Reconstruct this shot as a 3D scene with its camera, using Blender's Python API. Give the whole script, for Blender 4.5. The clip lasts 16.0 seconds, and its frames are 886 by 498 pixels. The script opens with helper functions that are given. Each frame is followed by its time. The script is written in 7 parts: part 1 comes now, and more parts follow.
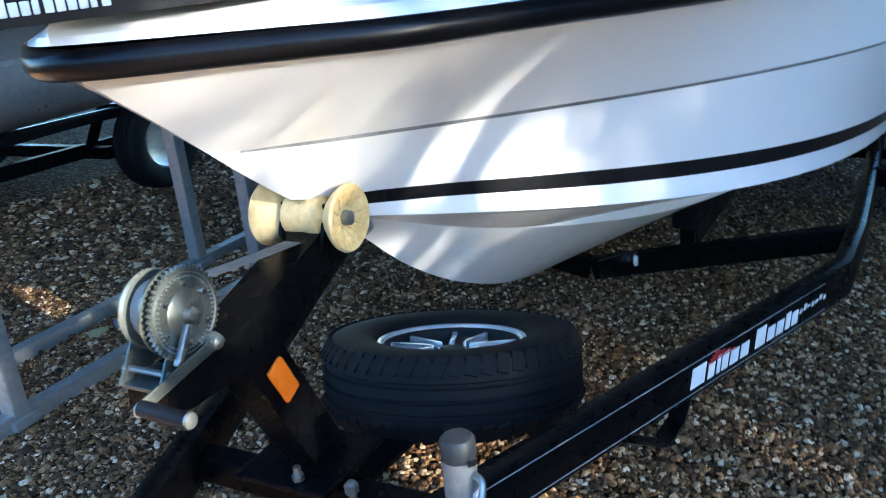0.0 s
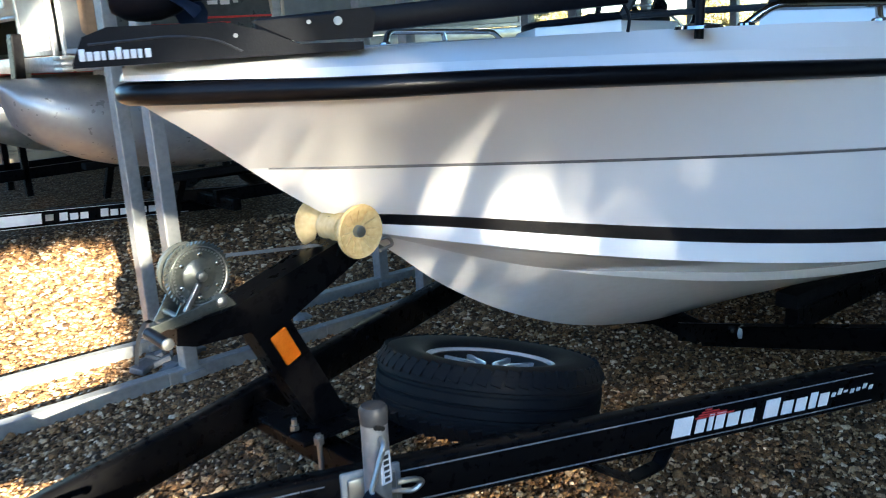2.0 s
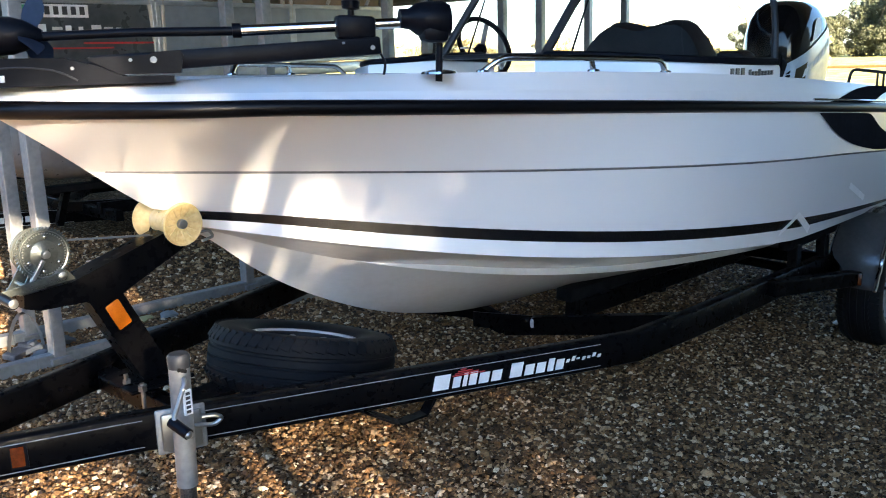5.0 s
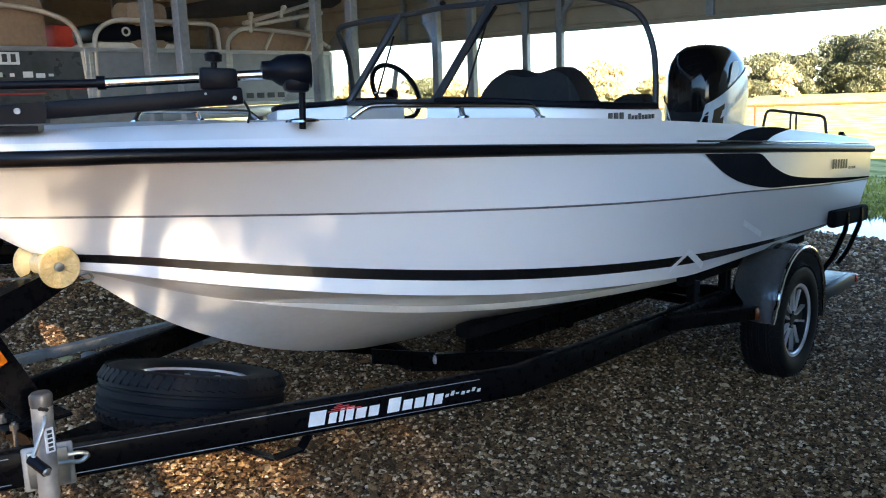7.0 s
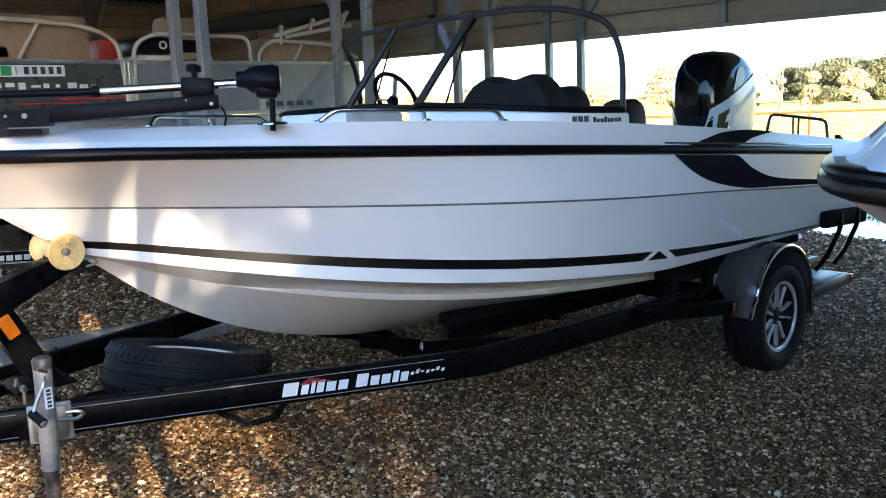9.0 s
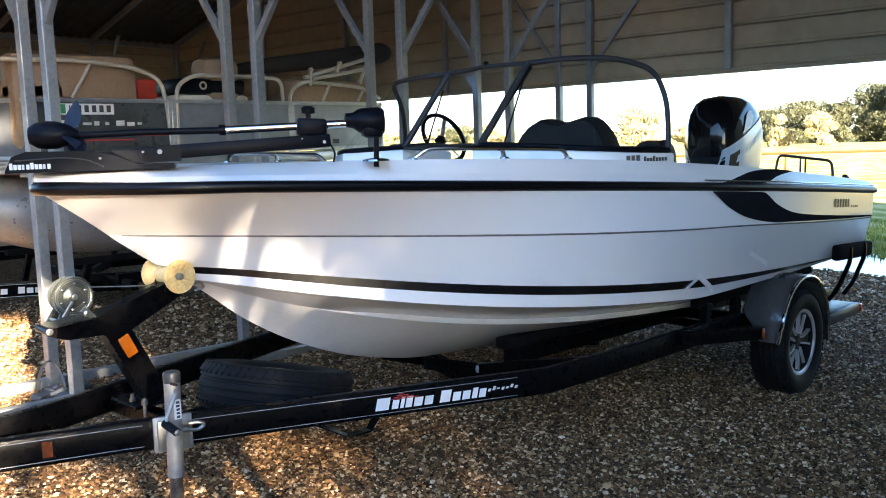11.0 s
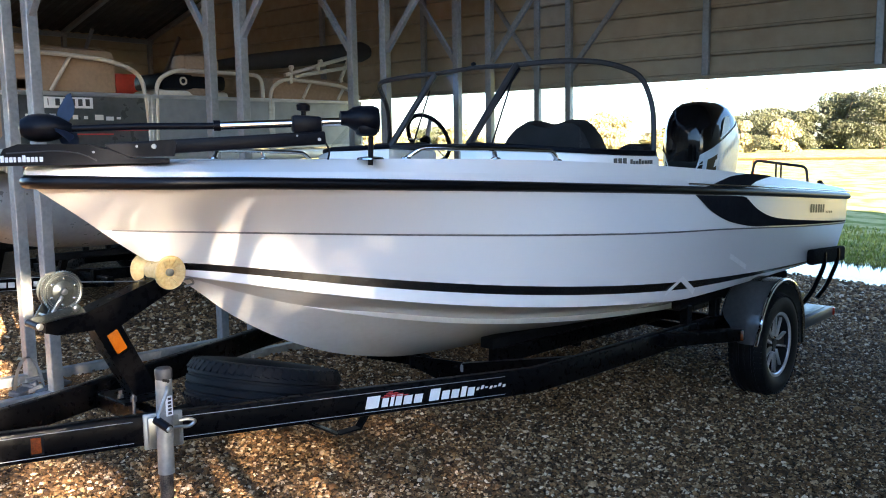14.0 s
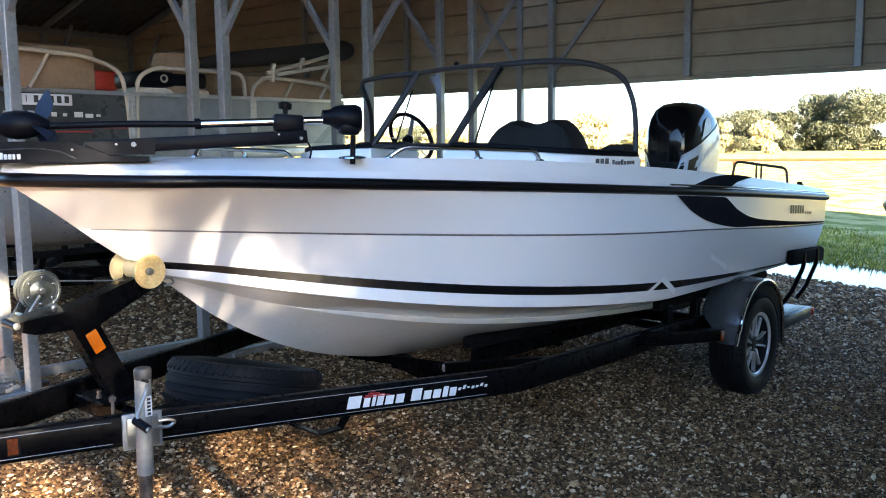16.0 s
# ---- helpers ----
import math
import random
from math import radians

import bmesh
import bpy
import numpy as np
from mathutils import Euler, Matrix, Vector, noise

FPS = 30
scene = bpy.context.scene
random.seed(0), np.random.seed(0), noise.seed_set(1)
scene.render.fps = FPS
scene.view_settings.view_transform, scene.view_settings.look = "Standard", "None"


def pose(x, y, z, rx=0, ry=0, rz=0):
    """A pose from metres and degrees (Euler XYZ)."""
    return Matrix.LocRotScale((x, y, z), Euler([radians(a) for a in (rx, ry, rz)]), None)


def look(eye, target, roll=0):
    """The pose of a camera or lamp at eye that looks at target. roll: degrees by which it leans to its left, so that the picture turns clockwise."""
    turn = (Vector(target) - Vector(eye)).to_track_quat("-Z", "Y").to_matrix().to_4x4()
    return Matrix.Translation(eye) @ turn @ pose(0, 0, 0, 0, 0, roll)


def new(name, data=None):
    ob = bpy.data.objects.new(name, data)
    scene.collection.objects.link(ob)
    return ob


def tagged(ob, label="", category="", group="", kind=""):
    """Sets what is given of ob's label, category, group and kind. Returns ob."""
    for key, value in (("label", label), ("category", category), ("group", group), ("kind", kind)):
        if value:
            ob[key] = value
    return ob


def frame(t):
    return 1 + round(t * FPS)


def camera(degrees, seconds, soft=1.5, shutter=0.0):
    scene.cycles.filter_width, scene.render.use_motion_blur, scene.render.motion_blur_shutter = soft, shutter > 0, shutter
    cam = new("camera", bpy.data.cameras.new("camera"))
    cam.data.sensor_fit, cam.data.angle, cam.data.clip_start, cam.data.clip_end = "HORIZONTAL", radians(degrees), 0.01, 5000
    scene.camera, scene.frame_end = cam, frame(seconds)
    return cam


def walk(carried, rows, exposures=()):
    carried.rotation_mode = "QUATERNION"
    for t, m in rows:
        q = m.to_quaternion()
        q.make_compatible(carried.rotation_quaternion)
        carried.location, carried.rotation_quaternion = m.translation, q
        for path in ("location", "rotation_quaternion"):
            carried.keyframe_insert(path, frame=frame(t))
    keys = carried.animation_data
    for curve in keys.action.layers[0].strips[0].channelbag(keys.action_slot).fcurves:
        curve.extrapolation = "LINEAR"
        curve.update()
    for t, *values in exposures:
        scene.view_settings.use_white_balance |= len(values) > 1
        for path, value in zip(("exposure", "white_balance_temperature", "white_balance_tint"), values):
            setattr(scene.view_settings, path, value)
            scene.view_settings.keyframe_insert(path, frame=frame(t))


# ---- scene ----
cam = camera(54.5, 16.0, soft=1.0, shutter=0.4)
# metres along the walk, place of the first eye, and the turn that lays the boat along +x
METRES, EYE, TILT, LEAN, TURN = 3.4923, 1.6625, -0.49, 0.0, -60.5
START = (-0.7887, -1.0603)
ROWS = [
    (0.0, 0.0, 0.0, 0.0, -2.07, -19.43, 5.89),
    (0.5, 0.0522, 0.0124, -0.0033, 3.26, -16.69, 3.93),
    (1.0, 0.1234, 0.003, -0.0005, 10.7, -13.33, 4.71),
    (1.5, 0.1824, -0.0316, 0.0012, 14.59, -12.02, 3.69),
    (2.0, 0.2103, -0.0833, -0.0084, 18.94, -13.7, 3.41),
    (2.5, 0.2476, -0.1405, -0.0066, 19.89, -13.08, 3.43),
    (3.0, 0.3027, -0.1709, -0.0062, 22.02, -11.97, 2.77),
    (3.5, 0.341, -0.1971, 0.0006, 23.01, -11.51, 3.23),
    (4.0, 0.336, -0.2106, 0.0001, 16.07, -11.64, 1.87),
    (4.5, 0.3449, -0.2173, -0.0033, 13.8, -12.46, 1.34),
    (7.0, 0.4787, -0.2293, 0.0027, 12.47, -9.72, 1.81),
    (7.5, 0.4737, -0.2668, -0.0075, 9.09, -11.71, 1.29),
    (8.0, 0.4823, -0.2799, -0.0069, 9.21, -12.33, 1.36),
    (8.5, 0.5443, -0.285, -0.0054, 12.43, -7.85, 1.87),
    (9.0, 0.6097, -0.2928, -0.0055, 16.72, -9.03, 2.13),
    (9.5, 0.5926, -0.3228, -0.0087, 14.25, -10.06, 1.66),
    (10.0, 0.5576, -0.3719, -0.0032, 14.35, -7.84, 1.9),
    (12.5, 0.4837, -0.4257, -0.001, 14.4, -5.9, 1.18),
    (13.0, 0.4848, -0.427, -0.0007, 13.76, -5.88, 1.07),
    (13.5, 0.4843, -0.4327, -0.0017, 12.91, -6.1, 0.87),
    (14.0, 0.4813, -0.4306, -0.0025, 12.75, -6.53, 0.79),
    (14.5, 0.4796, -0.428, -0.0034, 12.2, -6.51, 0.75),
    (15.0, 0.4799, -0.4281, -0.0031, 12.41, -7.16, 0.83),
    (15.5, 0.4803, -0.4295, -0.0019, 12.34, -6.86, 0.9),
    (16.0, 0.481, -0.4286, -0.0022, 11.6, -6.59, 0.49),
]
walk(cam, [(t, pose(START[0], START[1], EYE, TILT, LEAN, TURN) @ pose(METRES * x, METRES * y, METRES * z, 90 + pitch, roll, yaw)) for t, x, y, z, yaw, pitch, roll in ROWS],
     exposures=[(0.0, 4.16, 4960, 3), (1.5, 3.83, 5130, 3), (3.2, 3.98, 5880, 8), (7.0, 4.14, 6000, 11), (16.0, 4.16, 5940, 13)])

# ---- light ----
SUN_EL, SUN_AZ = radians(14.3), (-0.2961, -0.9552)      # low sun from behind the walk, on the port bow
world = bpy.data.worlds.new("sky")
scene.world = world
world.use_nodes = True
wn = world.node_tree.nodes
sky = wn.new("ShaderNodeTexSky")
sky.sky_type, sky.sun_disc = "NISHITA", False
sky.sun_elevation = SUN_EL
sky.sun_rotation = math.atan2(SUN_AZ[0], SUN_AZ[1])
sky.dust_density, sky.ozone_density = 0.4, 3.0
world.node_tree.links.new(sky.outputs[0], wn["Background"].inputs[0])
wn["Background"].inputs[1].default_value = 0.06
sun_data = bpy.data.lights.new("sun", "SUN")
sun_data.energy, sun_data.angle, sun_data.color = 6.8, radians(0.5), (1.0, 0.78, 0.52)
sun = new("sun", sun_data)
sun.matrix_world = look((SUN_AZ[0] * 40, SUN_AZ[1] * 40, 40 * math.tan(SUN_EL)), (0, 0, 0))

# ---- materials ----
def material(name, color, rough=0.5, metal=0.0, coat=0.0, second=None, scale=8.0, amount=0.5, bump=0.0, bump_scale=60.0, stretch=(1, 1, 1), rough_var=0.0, transmission=0.0, emission=None, per_object=0.0, per_island=0.0, spec=0.5):
    """A principled surface with stains at one scale, grain and relief at a finer one."""
    m = bpy.data.materials.new(name)
    m.use_nodes = True
    n, l = m.node_tree.nodes, m.node_tree.links
    p = n["Principled BSDF"]
    p.inputs["Base Color"].default_value = (*color, 1)
    p.inputs["Roughness"].default_value = rough
    p.inputs["Metallic"].default_value = metal
    p.inputs["Coat Weight"].default_value = coat
    p.inputs["Coat Roughness"].default_value = 0.06
    p.inputs["Specular IOR Level"].default_value = spec
    p.inputs["Transmission Weight"].default_value = transmission
    if emission:
        p.inputs["Emission Color"].default_value = (*emission[:3], 1)
        p.inputs["Emission Strength"].default_value = emission[3]
    tc, mp = n.new("ShaderNodeTexCoord"), n.new("ShaderNodeMapping")
    mp.inputs["Scale"].default_value = stretch
    l.new(tc.outputs["Object"], mp.inputs["Vector"])
    if second:
        a, b = n.new("ShaderNodeTexNoise"), n.new("ShaderNodeTexNoise")
        for t, s in ((a, scale), (b, scale * 7)):
            t.inputs["Scale"].default_value, t.inputs["Detail"].default_value = s, 4
            l.new(mp.outputs[0], t.inputs["Vector"])
        mul = n.new("ShaderNodeMath")
        mul.operation = "MULTIPLY"
        l.new(a.outputs["Fac"], mul.inputs[0])
        l.new(b.outputs["Fac"], mul.inputs[1])
        rng = n.new("ShaderNodeMapRange")
        rng.inputs["From Min"].default_value, rng.inputs["From Max"].default_value, rng.inputs["To Max"].default_value = 0.14, 0.40, amount * 2
        l.new(mul.outputs[0], rng.inputs["Value"])
        mix = n.new("ShaderNodeMix")
        mix.data_type = "RGBA"
        mix.inputs["A"].default_value, mix.inputs["B"].default_value = (*color, 1), (*second, 1)
        l.new(rng.outputs[0], mix.inputs["Factor"])
        out = mix.outputs["Result"]
        if per_object or per_island:
            src = n.new("ShaderNodeObjectInfo") if per_object else n.new("ShaderNodeNewGeometry")
            hsv, r2 = n.new("ShaderNodeHueSaturation"), n.new("ShaderNodeMapRange")
            k = per_object or per_island
            r2.inputs["To Min"].default_value, r2.inputs["To Max"].default_value = 1 - k, 1 + k
            l.new(src.outputs["Random" if per_object else "Random Per Island"], r2.inputs["Value"])
            l.new(r2.outputs[0], hsv.inputs["Value"])
            l.new(out, hsv.inputs["Color"])
            out = hsv.outputs[0]
        l.new(out, p.inputs["Base Color"])
        if rough_var:
            r3 = n.new("ShaderNodeMapRange")
            r3.inputs["From Min"].default_value, r3.inputs["From Max"].default_value = 0.3, 0.7
            r3.inputs["To Min"].default_value, r3.inputs["To Max"].default_value = rough - rough_var, rough + rough_var
            l.new(b.outputs["Fac"], r3.inputs["Value"])
            l.new(r3.outputs[0], p.inputs["Roughness"])
    if bump:
        t, bp = n.new("ShaderNodeTexNoise"), n.new("ShaderNodeBump")
        t.inputs["Scale"].default_value, t.inputs["Detail"].default_value = bump_scale, 5
        bp.inputs["Strength"].default_value, bp.inputs["Distance"].default_value = bump, 0.004
        l.new(mp.outputs[0], t.inputs["Vector"])
        l.new(t.outputs["Fac"], bp.inputs["Height"])
        l.new(bp.outputs[0], p.inputs["Normal"])
    return m


GELCOAT = material("white_gelcoat", (0.80, 0.795, 0.79), 0.24, coat=0.3, bump=0.02, bump_scale=3)
GELCOAT_LOW = material("bottom_gelcoat", (0.76, 0.765, 0.77), 0.20, coat=0.4, second=(0.68, 0.68, 0.68), scale=5, amount=0.35)
STRIPE = material("black_gelcoat", (0.005, 0.005, 0.006), 0.22, coat=0.15, second=(0.008, 0.008, 0.009), scale=4, spec=0.3)
GRAPHIC = material("charcoal_gelcoat", (0.014, 0.015, 0.018), 0.7, second=(0.018, 0.019, 0.023), scale=6, spec=0.0)
RUBBER_RAIL = material("black_vinyl", (0.003, 0.003, 0.004), 0.30, second=(0.005, 0.005, 0.006), scale=9, amount=0.4, spec=0.18)
BLACK_PAINT = material("black_trailer_paint", (0.0022, 0.0022, 0.003), 0.30, second=(0.004, 0.004, 0.004), scale=5, amount=0.4, rough_var=0.06, spec=0.06)
BLACK_PLASTIC = material("black_plastic", (0.0030, 0.0036, 0.0060), 0.36, second=(0.005, 0.006, 0.009), scale=12, bump=0.08, bump_scale=220, spec=0.08)
TYRE = material("tyre_rubber", (0.0045, 0.005, 0.0065), 0.66, second=(0.009, 0.009, 0.009), scale=7, bump=0.15, bump_scale=120, spec=0.14)
GALV = material("galvanised_steel", (0.30, 0.31, 0.31), 0.45, metal=0.5, second=(0.22, 0.23, 0.235), scale=6, amount=0.5, rough_var=0.08)
ZINC = material("zinc_plated_steel", (0.33, 0.34, 0.33), 0.34, metal=0.9, second=(0.26, 0.27, 0.26), scale=8, amount=0.3, rough_var=0.05)
CHROME = material("polished_steel", (0.72, 0.72, 0.72), 0.12, metal=1.0, second=(0.6, 0.6, 0.6), scale=10)
ALLOY = material("machined_alloy", (0.84, 0.84, 0.85), 0.26, metal=0.55, second=(0.74, 0.74, 0.74), scale=12)
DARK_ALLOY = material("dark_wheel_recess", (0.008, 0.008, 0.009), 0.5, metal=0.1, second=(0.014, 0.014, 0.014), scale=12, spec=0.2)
ROLLER = material("yellowed_rubber", (0.72, 0.55, 0.26), 0.45, second=(0.56, 0.38, 0.14), scale=10, amount=0.6, bump=0.1)
RED_AMBER = material("red_amber_lens", (0.13, 0.024, 0.003), 0.22, coat=0.2, second=(0.05, 0.010, 0.002), scale=60)
AMBER = material("amber_lens", (0.80, 0.185, 0.005), 0.25, coat=0.2, second=(0.70, 0.14, 0.004), scale=60)
RED_LENS = material("red_lens", (0.55, 0.02, 0.01), 0.2, coat=0.5, second=(0.4, 0.02, 0.01), scale=60)
WHITE_PAINT = material("white_lettering", (0.80, 0.80, 0.80), 0.4, second=(0.70, 0.70, 0.70), scale=30)
RED_PAINT = material("red_lettering", (0.50, 0.03, 0.03), 0.4, second=(0.4, 0.03, 0.03), scale=30)
GREEN_PAINT = material("green_sticker", (0.06, 0.35, 0.14), 0.4, second=(0.05, 0.25, 0.10), scale=60)
DARK_PRINT = material("dark_print", (0.03, 0.03, 0.035), 0.4, second=(0.06, 0.06, 0.06), scale=40)
PINSTRIPE = material("grey_pinstripe", (0.30, 0.30, 0.31), 0.5, second=(0.20, 0.20, 0.21), scale=3, amount=0.6)
STRAP = material("grey_webbing", (0.28, 0.27, 0.25), 0.8, second=(0.18, 0.18, 0.17), scale=40, bump=0.4, bump_scale=400)
SEAT = material("charcoal_vinyl", (0.014, 0.0145, 0.016), 0.55, second=(0.024, 0.024, 0.025), scale=10, bump=0.2, bump_scale=250, spec=0.2)
BOTTOM_WOOD = material("carpeted_bunk", (0.005, 0.005, 0.006), 0.95, second=(0.010, 0.010, 0.010), scale=30, bump=0.6, bump_scale=500, spec=0.05)
TAN_VINYL = material("tan_vinyl", (0.30, 0.205, 0.125), 0.6, second=(0.23, 0.155, 0.09), scale=5, bump=0.2, bump_scale=180)
ALUMINIUM = material("brushed_aluminium", (0.55, 0.56, 0.57), 0.38, metal=0.85, second=(0.42, 0.43, 0.44), scale=5, amount=0.6, stretch=(0.3, 1, 1), rough_var=0.1)
PANEL_GREY = material("grey_fence_panel", (0.10, 0.11, 0.11), 0.32, metal=0.4, second=(0.06, 0.07, 0.07), scale=2, rough_var=0.08, spec=0.3)
PANEL_WHITE = material("white_fence_panel", (0.72, 0.71, 0.67), 0.4, second=(0.62, 0.61, 0.57), scale=3)
ORANGE_FABRIC = material("red_panel", (0.62, 0.06, 0.03), 0.5, second=(0.5, 0.05, 0.03), scale=5)
SIDING = material("beige_sheet_metal", (0.35, 0.285, 0.195), 0.6, second=(0.29, 0.23, 0.155), scale=1.2, amount=0.5, rough_var=0.1)
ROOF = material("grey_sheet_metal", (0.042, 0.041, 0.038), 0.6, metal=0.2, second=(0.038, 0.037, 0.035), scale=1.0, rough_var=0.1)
PLY = material("weathered_plywood", (0.36, 0.25, 0.14), 0.75, second=(0.26, 0.18, 0.10), scale=4, stretch=(0.2, 1, 1), bump=0.2)
LEAD_GREY = material("dark_grey_metal", (0.022, 0.024, 0.027), 0.42, second=(0.034, 0.036, 0.040), scale=12, spec=0.25)
BLUE_TINT = material("blue_black_plastic", (0.02, 0.03, 0.06), 0.35, second=(0.03, 0.04, 0.075), scale=10)
OUTBOARD = material("gloss_black_cowl", (0.004, 0.004, 0.005), 0.10, coat=0.25, second=(0.006, 0.006, 0.007), scale=3, spec=0.3)


def glass_material(name, tint, rough=0.02):
    m = bpy.data.materials.new(name)
    m.use_nodes = True
    n, l = m.node_tree.nodes, m.node_tree.links
    n.remove(n["Principled BSDF"])
    t, g, f, mx = n.new("ShaderNodeBsdfTransparent"), n.new("ShaderNodeBsdfGlossy"), n.new("ShaderNodeFresnel"), n.new("ShaderNodeMixShader")
    t.inputs["Color"].default_value = (*tint, 1)
    g.inputs["Roughness"].default_value = rough
    n.remove(f)
    mx.inputs[0].default_value = 0.055
    l.new(t.outputs[0], mx.inputs[1])
    l.new(g.outputs[0], mx.inputs[2])
    l.new(mx.outputs[0], n["Material Output"].inputs["Surface"])
    return m


GLASS = glass_material("windscreen_acrylic", (0.90, 0.92, 0.92))


def gravel_material(name, island):
    """Brown, grey and pale river pebbles; cells on the sheet, whole stones on the loose ones."""
    m = bpy.data.materials.new(name)
    m.use_nodes = True
    n, l = m.node_tree.nodes, m.node_tree.links
    p = n["Principled BSDF"]
    p.inputs["Roughness"].default_value = 0.65 if island else 0.9
    p.inputs["Specular IOR Level"].default_value = 0.12 if island else 0.05
    ramp = n.new("ShaderNodeValToRGB")
    e = ramp.color_ramp.elements
    e[0].color, e[1].color = (0.028, 0.017, 0.010, 1), (0.66, 0.52, 0.36, 1)
    for at, c in ((0.20, (0.085, 0.046, 0.020)), (0.40, (0.200, 0.106, 0.042)), (0.56, (0.056, 0.034, 0.019)), (0.74, (0.265, 0.150, 0.062)), (0.90, (0.42, 0.285, 0.160))):
        x = e.new(at)
        x.color = (*c, 1)
    tc = n.new("ShaderNodeTexCoord")
    if island:
        geo = n.new("ShaderNodeNewGeometry")
        l.new(geo.outputs["Random Per Island"], ramp.inputs[0])
    else:
        v = n.new("ShaderNodeTexVoronoi")
        v.inputs["Scale"].default_value = 70
        sep = n.new("ShaderNodeSeparateColor")
        l.new(tc.outputs["Object"], v.inputs["Vector"])
        l.new(v.outputs["Color"], sep.inputs[0])
        l.new(sep.outputs[0], ramp.inputs[0])
    grain = n.new("ShaderNodeTexNoise")
    grain.inputs["Scale"].default_value, grain.inputs["Detail"].default_value = 160, 4
    l.new(tc.outputs["Object"], grain.inputs["Vector"])
    mix = n.new("ShaderNodeMix")
    mix.data_type, mix.blend_type = "RGBA", "MULTIPLY"
    mix.inputs["Factor"].default_value = 0.8
    l.new(ramp.outputs[0], mix.inputs["A"])
    # the sheet is multiplied darker, as painted shade in the gaps between stones
    r2 = n.new("ShaderNodeMapRange")
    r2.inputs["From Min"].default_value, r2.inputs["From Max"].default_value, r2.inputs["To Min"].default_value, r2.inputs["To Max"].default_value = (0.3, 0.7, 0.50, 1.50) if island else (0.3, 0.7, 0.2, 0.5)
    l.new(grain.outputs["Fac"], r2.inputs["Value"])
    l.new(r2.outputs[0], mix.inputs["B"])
    bump = n.new("ShaderNodeBump")
    if island:
        bump.inputs["Strength"].default_value, bump.inputs["Distance"].default_value = 0.25, 0.003
        l.new(grain.outputs["Fac"], bump.inputs["Height"])
    else:
        bump.inputs["Strength"].default_value, bump.inputs["Distance"].default_value = 1.0, 0.02
        bump.invert = True
        l.new(v.outputs["Distance"], bump.inputs["Height"])
    l.new(bump.outputs[0], p.inputs["Normal"])
    l.new(mix.outputs["Result"], p.inputs["Base Color"])
    return m


PEBBLES = gravel_material("loose_pebbles", True)

DECAL_SILVER = material("silver_decal", (0.66, 0.71, 0.78), 0.3, metal=0.1, coat=0.3, second=(0.56, 0.61, 0.68), scale=5)
DECAL_BRONZE = material("bronze_decal", (0.10, 0.075, 0.04), 0.3, metal=0.4, second=(0.06, 0.045, 0.025), scale=9)
# greys for the shade and dirt under the knuckle ledge, put in as colour
KNUCKLE_SHADE = material("knuckle_shade_and_dirt", (0.10, 0.10, 0.105), 0.7, second=(0.22, 0.22, 0.22), scale=5, amount=0.6)

# ---- mesh helpers ----
def part(name, bm, mat, parent=None, label="", smooth=False):
    """Links a bmesh as one mesh object, under a thing or a part."""
    me = bpy.data.meshes.new(name)
    bmesh.ops.recalc_face_normals(bm, faces=bm.faces)
    if smooth:
        for f in bm.faces:
            f.smooth = True
        for e in bm.edges:
            if len(e.link_faces) == 2 and e.calc_face_angle(0) > 0.7:
                e.smooth = False
    bm.to_mesh(me)
    bm.free()
    for x in (mat if isinstance(mat, (list, tuple)) else [mat]):
        me.materials.append(x)
    ob = new(name, me)
    if parent:
        ob.parent = parent
    if label:
        tagged(ob, label)
    return ob


def thing(name, label, category, at=(0, 0, 0), group="", kind="", m=None):
    ob = new(name)
    ob.empty_display_size = 0.1
    ob.matrix_world = m if m is not None else Matrix.Translation(at)
    return tagged(ob, label, category, group, kind)


def box(bm, lo, hi, bevel=0.0, m=None):
    vs = [bm.verts.new((x, y, z)) for x in (lo[0], hi[0]) for y in (lo[1], hi[1]) for z in (lo[2], hi[2])]
    fs = [bm.faces.new([vs[i] for i in q]) for q in ((0, 1, 3, 2), (4, 6, 7, 5), (0, 4, 5, 1), (2, 3, 7, 6), (0, 2, 6, 4), (1, 5, 7, 3))]
    if m is not None:
        bmesh.ops.transform(bm, matrix=m, verts=vs)
    if bevel:
        es = list({e for f in fs for e in f.edges})
        bmesh.ops.bevel(bm, geom=es, offset=bevel, segments=2, profile=0.5, affect="EDGES", clamp_overlap=True)
    return bm


def boxm(lo, hi, bevel=0.0, m=None):
    return box(bmesh.new(), lo, hi, bevel, m)


def beam(bm, a, b, w, h, bevel=0.004, up=(0, 0, 1), off=(0, 0)):
    """A bar of section w (across) by h (along up) from a to b."""
    a, b = Vector(a), Vector(b)
    d = (b - a).normalized()
    side = d.cross(Vector(up)).normalized()
    top = side.cross(d).normalized()
    m = Matrix((( d.x, side.x, top.x, a.x), (d.y, side.y, top.y, a.y), (d.z, side.z, top.z, a.z), (0, 0, 0, 1)))
    return box(bm, (0, -w / 2 + off[0], -h / 2 + off[1]), ((b - a).length, w / 2 + off[0], h / 2 + off[1]), bevel, m)


